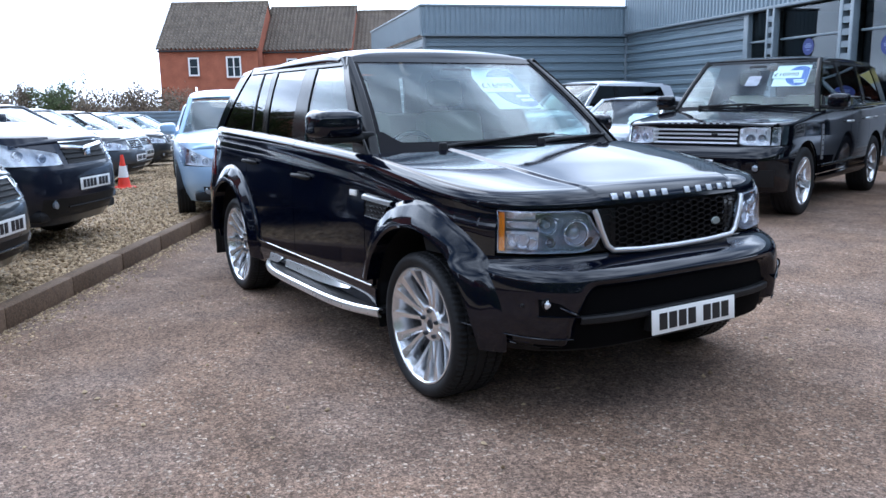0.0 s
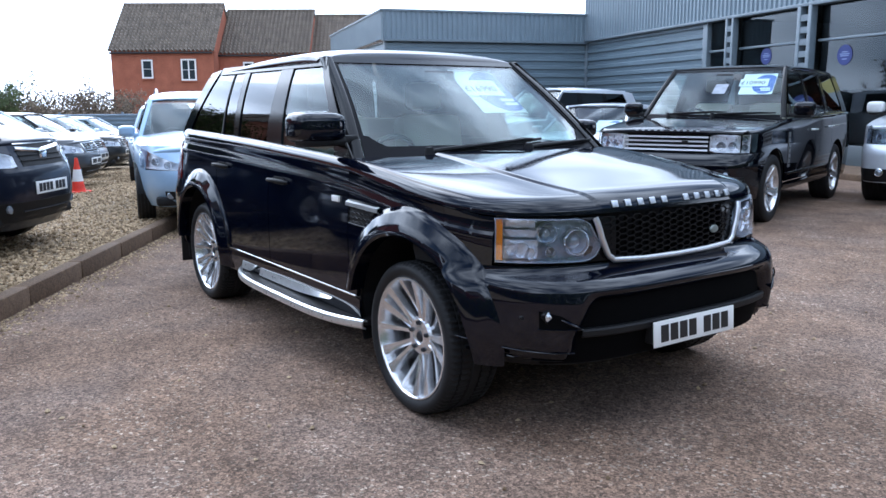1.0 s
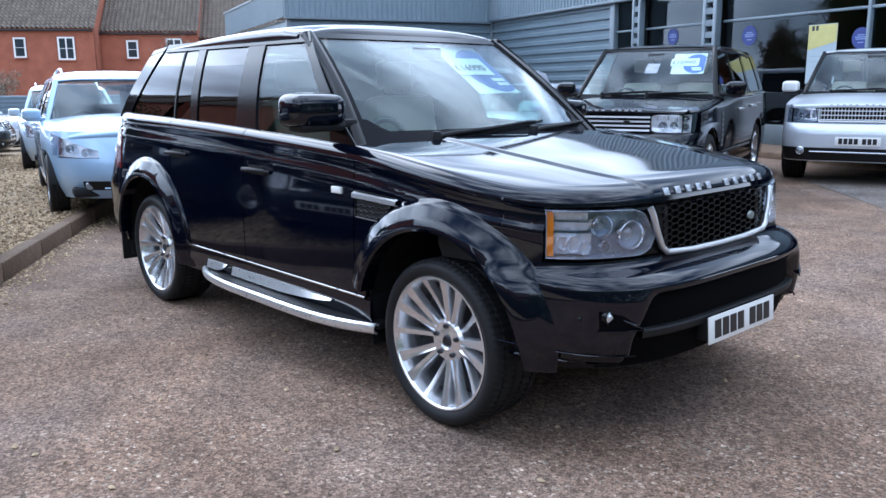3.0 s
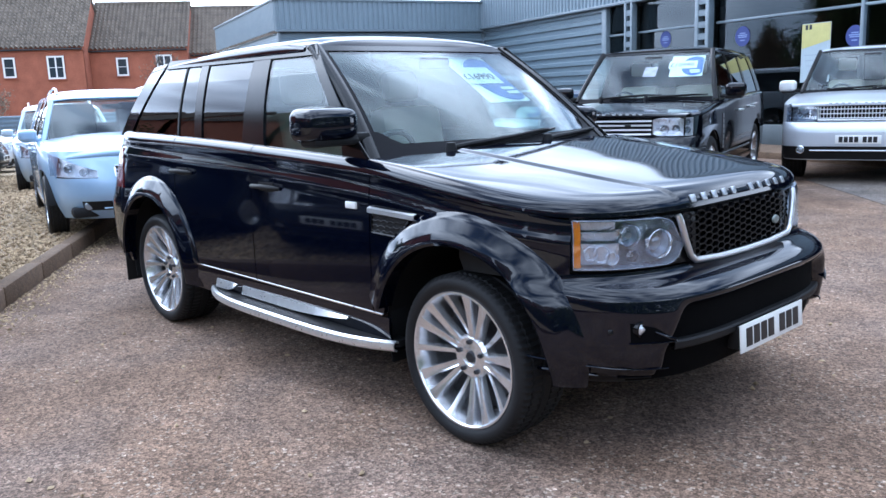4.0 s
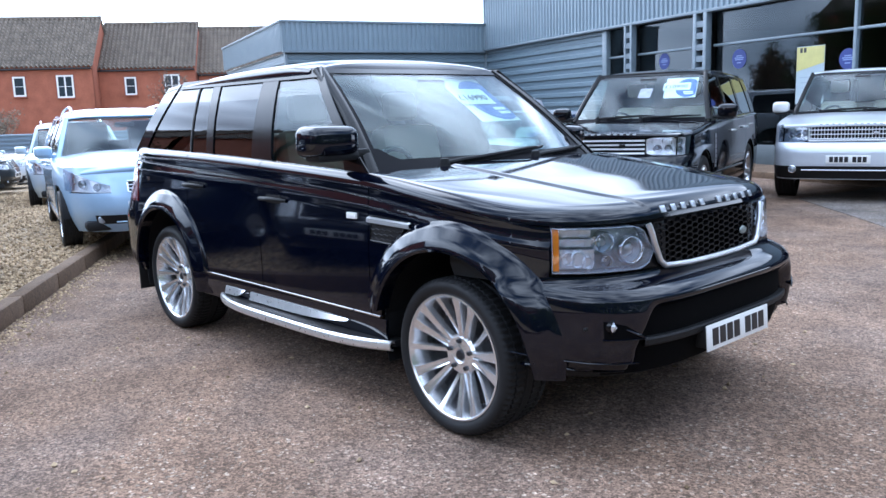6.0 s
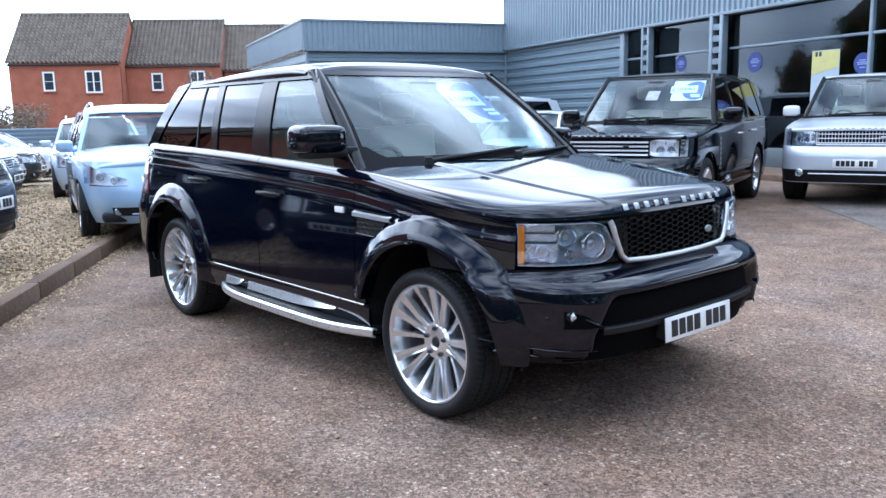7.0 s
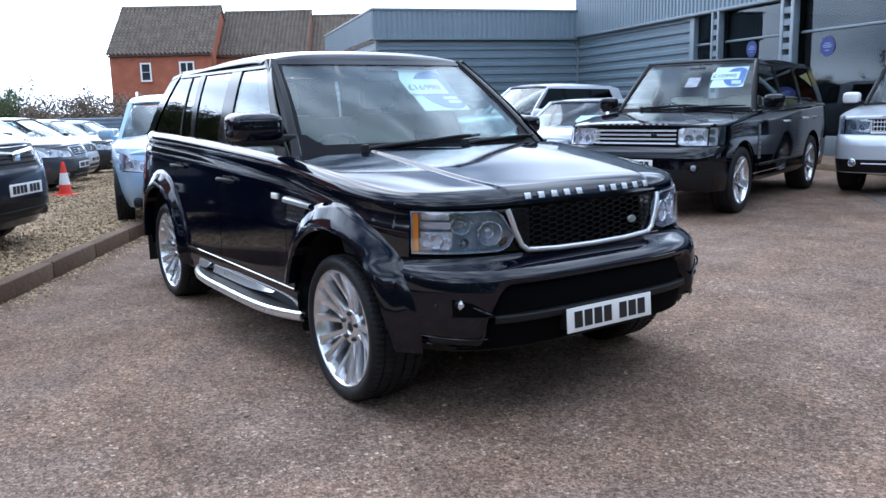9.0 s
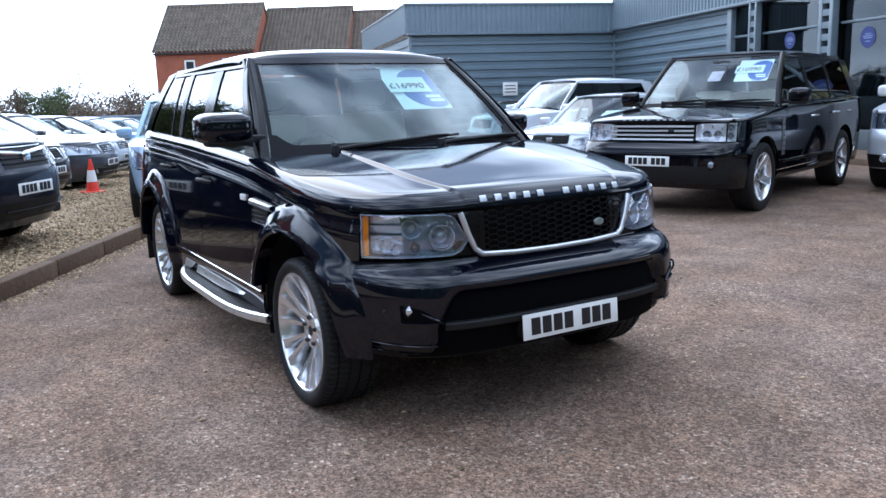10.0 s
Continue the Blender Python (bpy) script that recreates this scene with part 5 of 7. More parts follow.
rows = [[C.nose(C.nose_a(y, z) if abs(y) > 1e-4 else 0.0, z, o) for z, o in ((0.462, -0.06), (0.466, -0.026), (0.472, -0.02), (0.494, -0.02), (0.501, -0.026), (0.503, -0.06))] for y in np.linspace(-0.60, 0.60, 29)]
part("intake_bar", sheet(rows, 0.006), M_TRIM, sport)
# grille
GT, GB = 0.916, 0.752
part("grille_surround", nose_bar(C, dense([(-0.452, GT + 0.01), (-0.425, 0.84), (-0.395, GB + 0.02), (-0.365, GB - 0.002), (-0.2, GB - 0.012), (0.0, GB - 0.015), (0.2, GB - 0.012), (0.365, GB - 0.002), (0.395, GB + 0.02), (0.425, 0.84), (0.452, GT + 0.01)], 6), 0.0125, 0.012, 10), M_SATIN, sport, "satin silver grille surround")
bm = bmesh.new()
cw, ch = 0.058, 0.0125
for r in range(7):
    for k in range(-13, 14):
        y0, z0 = k * cw * 0.75, GB - 0.002 + (2 * r + k % 2) * ch
        lim = lerp(0.375, 0.43, (z0 - GB) / (GT - GB))
        if abs(y0) > lim:
            continue
        hexa = [(y0 - cw * 0.5, z0), (y0 - cw * 0.25, z0 + ch), (y0 + cw * 0.25, z0 + ch), (y0 + cw * 0.5, z0)]
        for (ya, za), (yb_, zb_) in zip(hexa, hexa[1:]):
            pa = [C.nose(C.nose_a(y, z) if abs(y) > 1e-4 else 0, z, o) for y, z, o in ((ya, za, 0.0), (yb_, zb_, 0.0), (yb_, zb_, -0.022), (ya, za, -0.022))]
            up = Vector((0, 0, 0.0026))
            v = [bm.verts.new(p + up) for p in pa] + [bm.verts.new(p - up) for p in pa]
            for f in ((0, 1, 2, 3), (7, 6, 5, 4), (0, 4, 5, 1), (2, 6, 7, 3)):
                bm.faces.new([v[i] for i in f])
part("grille_mesh", bm, M_GLOSS, sport, "black honeycomb grille mesh")
bc = C.nose(C.nose_a(0.265, 0.82), 0.82, 0.006)
bm = lathe(bmesh.new(), [(0, 0.008), (0.022, 0.006), (0.026, 0.0)], 24, "x")
bmesh.ops.transform(bm, matrix=Matrix.Translation(bc) @ Matrix.Diagonal((1, 1.1, 0.68, 1)), verts=bm.verts)
part("badge", bm, M_BADGE, sport, "small oval badge")
# raised bars across the bonnet's front edge
letters_bars(C, sport, ((-0.465, 5, 0.092), (0.08, 5, 0.092)), 0.033, 0.029, 2.85, M_SATIN)
number_plate(sport, Matrix.Translation((C.front(0, 0.44) + 0.004, 0, 0.441)) @ pose(0, 0, 0, 0, -4, 0), 0.52, 0.108)
part("plate_bracket", boxed((C.front(0, 0.44) - 0.03, 0, 0.441), (0.05, 0.5, 0.09), bevel=0.005), M_TRIM, sport)


def on_screen(P, u, v, off=0.0):
    xb, kb, yb, zb, xt, kt, yt, zt = P["ws"]
    return Vector((lerp(xb - kb * u * u, xt - kt * u * u, v) + 0.035 * math.sin(math.pi * v) + off, u * lerp(yb, yt, v), lerp(zb, zt, v) + off * 0.8))


def wiper(root, P, u0, v0, u1, v1):
    pts = [on_screen(P, lerp(u0, u1, t), lerp(v0, v1, t), 0.03 if 0 < t < 1 else 0.02) for t in np.linspace(0, 1, 8)]
    arm = part("wiper", tube(bmesh.new(), pts, [0.014, 0.013, 0.012, 0.010, 0.009, 0.008, 0.008, 0.007], 8), M_TRIM, root)
    bl = [on_screen(P, lerp(u0 + 0.12 * (u1 - u0), u1 + 0.12 * (u1 - u0), t), lerp(v0, v1, t) + 0.012, 0.012) for t in np.linspace(0.05, 1, 8)]
    part("wiper_blade", tube(bmesh.new(), bl, 0.008, 6), M_INK, arm)
    part("wiper_hub", lathe(bmesh.new(), [(0, 0.03), (0.02, 0.026), (0.026, 0.0), (0.026, -0.04), (0, -0.04)], 16, "z", tuple(pts[0] + Vector((0.01, 0, 0)))), M_TRIM, arm)


wiper(sport, SPORT, -0.62, 0.04, 0.26, 0.13)
wiper(sport, SPORT, 0.14, 0.05, 0.93, 0.085)
tl, bl_, br_ = on_screen(SPORT, 0.185, 0.95, -0.03), on_screen(SPORT, 0.125, 0.47, -0.03), on_screen(SPORT, 0.60, 0.46, -0.03)
price_card(sport, bl_, (-0.08, 1, 0), tl - bl_, (br_ - bl_).length, (tl - bl_).length, "16990")

# ---- houses and far things ----
M_BRICK = mat("red_brick", (0.33, 0.112, 0.064), 0.9, vary=0.2, scale=1.6, bump=0.3, bump_scale=40)
M_ROOF = mat("brown_roof_tile", (0.155, 0.126, 0.098), 0.85, vary=0.28, scale=2.0, random_tone=0.12)
M_DARKPANE = mat("dark_pane", (0.035, 0.045, 0.055), 0.08, vary=0.3, scale=1.5)
HO, HS = Vector((-49.85, 15.52, 0)), Vector((0.323, 0.9464, 0))
HB = -1.5
UP = 0.28


def house(x0, x1, depth, eave, ridge, m, windows, label):
    """A gabled brick house: x along its front, y into its depth."""
    h = thing("house", m, label, "house")
    w = x1 - x0
    bm = bmesh.new()
    box(bm, ((x0 + x1) / 2, 0.15, (HB + eave) / 2), (w, 0.3, eave - HB))
    part("front_wall", bm, M_BRICK, h)
    part("back_wall", boxed(((x0 + x1) / 2, depth - 0.15, (HB + eave) / 2), (w, 0.3, eave - HB)), M_BRICK, h)
    for x, nm in ((x0, "gable_wall"), (x1, "gable_wall")):
        bm = bmesh.new()
        sgn = 1 if x == x0 else -1
        plate_poly(bm, [(0.004, HB), (depth - 0.004, HB), (depth - 0.004, eave), (depth / 2, ridge - 0.12), (0.004, eave)], (0, 1, 0), (0, 0, 1), (x + (0.0 if sgn > 0 else -0.3), 0, 0), 0.3)
        part(nm, bm, M_BRICK, h)
    # tiled slopes: courses of tiles with a stepped, rolled profile
    over = 0.25
    run = depth / 2 + over
    slope = math.hypot(run, ridge - eave + over * (ridge - eave) / (depth / 2))
    nc = int(slope / 0.30)
    for sgn in (1, -1):
        rows = []
        xsr = np.arange(x0 - 0.1, x1 + 0.1, 0.0467)
        for k in range(nc):
            for q, lift in ((0.0, 0.10), (0.95, 0.0)):
                t = (k + q) / nc
                y = lerp(-over, depth / 2, t)
                z = lerp(eave - over * (ridge - eave) / (depth / 2), ridge, t)
                rows.append([(x, y if sgn > 0 else depth - y, z + lift + 0.16 * abs(math.sin(math.pi * x / 0.28))) for x in xsr])
        part("roof_slope", sheet(rows, 0.05, out=((x0 + x1) / 2, depth / 2, -20)), M_ROOF, h, "brown concrete tiled roof", 25)
    tube_pts = [(x0 - 0.1, depth / 2, ridge + 0.12), (x1 + 0.1, depth / 2, ridge + 0.12)]
    part("ridge", tube(bmesh.new(), tube_pts, 0.12, 10), M_ROOF, h)
    part("gutter", tube(bmesh.new(), [(x0, -over, eave - 0.22), (x1, -over, eave - 0.22)], 0.06, 8), M_INK, h)
    for wx, wz, ww, wh, lights in windows:
        fr = part("window", boxed((wx, -0.02, wz), (ww, 0.06, wh)), M_DARKPANE, h, "white-framed window")
        t = 0.10
        for c, s in (((wx, -0.06, wz + wh / 2 - t / 2), (ww, 0.05, t)), ((wx, -0.06, wz - wh / 2 + t / 2), (ww, 0.05, t)), ((wx - ww / 2 + t / 2, -0.06, wz), (t, 0.05, wh - 2 * t)), ((wx + ww / 2 - t / 2, -0.06, wz), (t, 0.05, wh - 2 * t))):
            part("frame", boxed(c, s), M_WHITE, fr)
        for k in range(1, lights):
            part("mullion", boxed((wx - ww / 2 + ww * k / lights, -0.06, wz), (0.08, 0.05, wh - 2 * t)), M_WHITE, fr)
        part("glazing_bar", boxed((wx, -0.058, wz), (ww - 2 * t, 0.03, 0.03)), M_WHITE, fr)
        part("sill", boxed((wx, -0.08, wz - wh / 2 - 0.04), (ww + 0.1, 0.14, 0.06)), M_BRICK, fr)
    return h


HA = math.degrees(math.atan2(HS.y, HS.x))
hm = pose(HO.x, HO.y, UP, 0, 0, HA) @ pose(0, 0, 0, 0, 0, -14)
house(-6.15, 0.55, 7.0, 4.75, 7.9, hm, [(-3.8, 3.5, 0.72, 1.22, 1), (-1.1, 3.45, 1.0, 1.4, 2)], "red brick house with a brown tiled gable roof")
house(0.56, 6.6, 7.0, 4.65, 7.65, hm @ pose(0, 1.6, 0), [(2.5, 3.45, 0.72, 1.15, 1), (5.1, 3.45, 1.0, 1.4, 2)], "red brick terraced house joined to its neighbour")
house(6.7, 13.5, 7.0, 4.3, 7.4, hm @ pose(0, 2.6, 0), [], "red brick house end with a lower tiled roof")

# boundary fence of profiled sheets
fence = thing("fence", pose(HO.x, HO.y, 0, 0, 0, HA) @ pose(-36, -13, 0), "blue-grey ribbed metal boundary fence", "fence", kind="structure")
part("sheet", ribbed(44, -0.2, 1.0, True, 0.2, 0.05), M_FENCE, fence, "", 20)
for k in range(16):
    part("post", boxed((k * 2.9, 0.06, 0.45), (0.1, 0.08, 1.3), bevel=0.01), M_FENCE, fence)

# ---- the other cars ----
M_LBLUE = paint("light_blue_paint", (0.36, 0.50, 0.67), 0.25, 0.35)
M_SILVER = paint("silver_paint", (0.66, 0.70, 0.76), 0.35, 0.35)
M_LBLUE2 = paint("pale_blue_paint", (0.46, 0.55, 0.64), 0.35, 0.35)
M_DGREY2 = paint("mid_grey_paint", (0.060, 0.066, 0.076), 0.5, 0.35)
M_NAVY = paint("dark_blue_paint", (0.010, 0.013, 0.024), 0.3, 0.35)
M_DGREY = paint("dark_grey_paint", (0.03, 0.033, 0.036), 0.4, 0.3)

M_VENT = mat("grey_vent_strip", (0.22, 0.23, 0.24), 0.35, 0.6, vary=0.1, scale=20)
LUX = dict(
    xf=[(0.2, 2.16), (0.3, 2.22), (0.5, 2.28), (0.66, 2.28), (0.74, 2.24), (0.80, 2.18), (1.0, 2.15), (1.2, 2.05)],
    xr=[(0.2, -2.45), (0.4, -2.6), (0.8, -2.62), (1.2, -2.52)],
    W=[(0.2, 0.92), (0.4, 0.955), (0.7, 0.97), (1.0, 0.965), (1.2, 0.955)],
    zs=[(-2.5, 1.16), (-0.8, 1.14), (0.4, 1.11), (1.2, 1.06), (1.8, 1.0), (2.0, 0.985), (2.3, 0.98)],
    yg=[(1.0, 0.90), (1.15, 0.885), (1.4, 0.82), (1.68, 0.72), (1.8, 0.66)],
    n=6.5, xcf=0.9, xcr=-1.2, sill=0.42, xa=(1.44, -1.44), zc=0.38, Ra=0.44, R=0.375, Rr=0.26, tyre_w=0.255, track=0.83, wheel="five", turn=15.0,
    bev=(0.05, 0.04), crown=0.03, curl=0.015, bumper_top=0.772, rear_bumper_top=0.8, bumper_low=0.3,
    doors=(0.80, -0.25, -1.10), wing_end=2.02, quarter_end=-2.1,
    rail_z=1.70, ws=(0.98, 0.16, 0.83, 1.14, 0.27, 0.03, 0.66, 1.735), apil=((0.80, 0.885, 1.14), (0.25, 0.715, 1.745)), apil_mat=M_GLOSS,
    side=[
        ("front_window", M_GLASS, ((-0.2, 1.17), (0.72, 1.15), (0.24, 1.69), (-0.24, 1.69)), -0.006),
        ("rear_window_side", M_PRIVACY, ((-1.05, 1.18), (-0.30, 1.17), (-0.32, 1.69), (-1.10, 1.68)), -0.006),
        ("quarter_window", M_PRIVACY, ((-2.0, 1.20), (-1.16, 1.18), (-1.2, 1.68), (-1.85, 1.66)), -0.006),
        ("centre_pillar", M_GLOSS, ((-0.31, 1.14), (-0.19, 1.14), (-0.23, 1.70), (-0.33, 1.70)), 0.002),
        ("door_frame", M_GLOSS, ((-1.17, 1.15), (-1.04, 1.15), (-1.09, 1.70), (-1.21, 1.70)), 0.002),
        ("rear_pillar", M_GLOSS, ((-2.25, 1.17), (-1.99, 1.17), (-1.84, 1.70), (-2.1, 1.68)), 0.003),
        ("window_top_rail", M_GLOSS, ((-1.9, 1.665), (0.27, 1.682), (0.25, 1.745), (-1.9, 1.73)), 0.004),
    ],
    roof=[(-2.2, 1.72), (-1.5, 1.775), (-0.6, 1.80), (0.0, 1.79), (0.25, 1.762)], roof_y=[(-2.2, 0.66), (-1.0, 0.715), (0.25, 0.715)], roof_drop=0.05,
    rear_glass=((-2.45, 0.74, 1.2), (-2.22, 0.62, 1.7)), bumper_mat=None, seat_mat=M_BEIGE,
)
LUX["bumper_mat"] = M_BLACK


def lux(m, body, label, facelift, words):
    root = thing("parked_car", m, label, "car", "parked cars")
    P = dict(LUX, ws_mat=M_CARGLASS, bumper_mat=body if facelift else M_BLACK, roof_mat=body)
    C = car_shell(root, P, body)
    part("fascia_backing", sheet([[C.nose(a, z, -0.085) for a in np.linspace(-0.92, 0.92, 25)] for z in np.linspace(0.74, 0.995, 4)], 0.01), M_TRIM, root)
    part("lamp_sill", sheet([[C.nose(a, z, o) for a in np.linspace(-0.86, 0.86, 33)] for z, o in ((0.772, 0.0), (0.784, -0.002), (0.788, -0.02))], 0.006), body, root)
    for sg in (-1, 1):
        head_lamp(C, root, sg, 0.50, 2.03, (0.794, 0.978), (0.794, 0.978), [(0.18, 0.36, 0.05, "ring"), (0.45, 0.40, 0.042, "ring"), (0.3, 0.8, 0.02, "box"), (0.86, 0.3, 0.036, "ring"), (0.86, 0.76, 0.034, "ring"), (0.08, 0.75, 0.016, "box"), (0.30, 0.85, 0.014, "box"), (0.56, 0.7, 0.022, "box"), (0.60, 0.3, 0.02, "box")], amber=False, housing=M_LAMPDARK if facelift else M_CLEAR)
        part("lamp_divider", sheet([[C.nose(sg * (lerp(C.nose_a(0.5, 0.9), C.nose_ax(2.03, 0.9), u)), z, 0.006) for z in (0.797, 0.9, 0.976)] for u in (0.64, 0.69)], 0.006), M_GLOSS, root)
        door_mirror(root, sg, (0.72, sg * 1.06, 1.24), (0.14, 0.25, 0.18), M_WHITE if facelift else M_BLACK, M_TRIM)
        part("mirror_sail", sheet(C.glass_side(sg, ((0.60, 1.15), (0.77, 1.145), (0.62, 1.30), (0.56, 1.28)), 0.006, 4, 4), 0.01), M_GLOSS, root)
        y, z = (0.66, 0.435) if facelift else (0.70, 0.56)
        fc = C.nose(C.nose_a(sg * y, z), z, 0.012 if facelift else -0.002)
        fog = part("fog_lamp", lathe(bmesh.new(), [(0.05, -0.02), (0.052, 0.008), (0.044, 0.012), (0.036, 0.0), (0, -0.006)], 20, "x", tuple(fc)), M_CHROME if facelift else M_GLOSS, root)
        part("fog_lens", lathe(bmesh.new(), [(0, 0.014), (0.02, 0.010), (0.036, 0.002)], 16, "x", tuple(fc)), M_BULB, fog)
        vent = part("wing_vent", sheet([[(x + 0.05 * (z - 0.6), sg * (C.side(x, z) + 0.006), z) for z in np.linspace(0.58, 0.98, 7)] for x in (0.86, 0.90, 0.94)], 0.006), M_VENT if not facelift else M_SILVER, root)
        for q in range(6):
            z = 0.62 + q * 0.06
            part("vent_slot", boxed((0.90 + 0.05 * (z - 0.6), sg * (C.side(0.9, z) + 0.008), z), (0.045, 0.004, 0.012)), M_TRIM, vent)
        part("side_strip", sheet([[(x, sg * (C.side(x, 0.5) + o), z) for o, z in ((0.002, 0.49), (0.01, 0.5), (0.01, 0.515), (0.002, 0.525))] for x in np.linspace(-0.9, 0.9, 12)], 0.004), M_GLOSS if not facelift else M_SATIN, root)
        for x, z in ((-0.13, 0.985), (-0.98, 1.0)):
            y = C.side(x, z)
            part("door_handle", tube(bmesh.new(), [(x - 0.11, sg * (y + 0.004), z), (x - 0.08, sg * (y + 0.035), z), (x + 0.08, sg * (y + 0.035), z), (x + 0.11, sg * (y + 0.004), z)], 0.013, 8), M_SATIN, root)
    if facelift:
        bm = bmesh.new()
        for q in range(3):
            z = 0.83 + q * 0.056
            tube(bm, [C.nose(C.nose_a(y, z) if abs(y) > 1e-3 else 0, z, 0.004) for y in np.linspace(-0.47, 0.47, 15)], 0.007, 6)
        part("grille_bar", bm, M_SATIN, root, "silver mesh grille")
        for q in range(24):
            y = -0.46 + q * 0.04
            part("grille_slat", boxed(tuple(C.nose(C.nose_a(y, 0.9) if abs(y) > 1e-3 else 0, 0.9, -0.004)), (0.01, 0.011, 0.15)), M_SATIN, root)
        part("grille_frame", nose_bar(C, dense([(-0.485, 0.97), (-0.48, 0.805), (0.48, 0.805), (0.485, 0.97)], 8), 0.012, 0.006), M_SATIN, root)
        part("bumper_strip", nose_bar(C, dense([(-0.54, 0.425), (0.0, 0.425), (0.54, 0.425)], 8), 0.013, 0.020), M_CHROME, root)
        part("valance", sheet([[C.nose(a, z, 0.006) for a in np.linspace(-0.74, 0.74, 25)] for z in (0.31, 0.38, 0.475)], 0.01), M_TRIM, root)
        part("grille_badge", boxed(tuple(C.nose(C.nose_a(0.3, 0.9), 0.9, 0.012)), (0.006, 0.06, 0.03), bevel=0.003), M_SATIN, root)
    else:
        for q in range(4):
            z = 0.815 + q * 0.046
            rows = [[C.nose(C.nose_a(y, z + dz) if abs(y) > 1e-3 else 0, z + dz, o) for dz, o in ((-0.013, -0.004), (-0.010, 0.012), (0.006, 0.012), (0.010, -0.004))] for y in np.linspace(-0.47, 0.47, 15)]
            part("grille_bar", sheet(rows, 0.006), M_SATIN, root, "silver grille bar")
        part("grille_badge", boxed(tuple(C.nose(C.nose_a(0.22, 0.9), 0.9, 0.014)), (0.006, 0.07, 0.028), bevel=0.003), M_TRIM, root)
        part("valance", sheet([[C.nose(a, z, 0.004) for a in np.linspace(-0.5, 0.5, 21)] for z in (0.36, 0.44, 0.54)], 0.01), M_TRIM, root)
    letters_bars(C, root, ((-0.47, 5, 0.09), (0.03, 5, 0.09)), 0.034, 0.012, 0.6, M_VENT)
    number_plate(root, Matrix.Translation((C.front(0, 0.6) + 0.008, 0, 0.565 if facelift else 0.585)) @ pose(0, 0, 0, 0, -3, 0), 0.52, 0.108)
    wiper(root, P, -0.6, 0.03, 0.2, 0.09)
    wiper(root, P, 0.1, 0.03, 0.85, 0.07)
    if words:
        bl_, br_, tl = on_screen(P, 0.34, 0.50, -0.03), on_screen(P, 0.86, 0.50, -0.03), on_screen(P, 0.34, 0.92, -0.03)
        price_card(root, bl_, (-0.05, 1, 0), tl - bl_, (br_ - bl_).length, (tl - bl_).length, words)
        bl_, br_, tl = on_screen(P, -0.10, 0.52, -0.03), on_screen(P, 0.10, 0.52, -0.03), on_screen(P, -0.10, 0.76, -0.03)
        part("leaflet", plate_poly(bmesh.new(), [(0, 0), (0.16, 0), (0.16, 0.19), (0, 0.19)], (br_ - bl_).normalized(), (tl - bl_).normalized(), bl_, 0.002), M_LEAFLET, root, "pale printed leaflet")
    return root


M_LEAFLET = mat("pale_leaflet", (0.5, 0.42, 0.50), 0.5, vary=0.3, scale=18)
lux(pose(-2.68, 6.87, 0, 0, 0, -72.3) @ Matrix.Scale(1.05, 4), M_BLACK, "black boxy luxury four-by-four with a price card in its windscreen", False, "10990")
lux(pose(-1.3, 10.6, 0, 0, 0, -73.2) @ Matrix.Scale(1.05, 4), M_SILVER, "silver luxury four-by-four parked before the showroom", True, "")

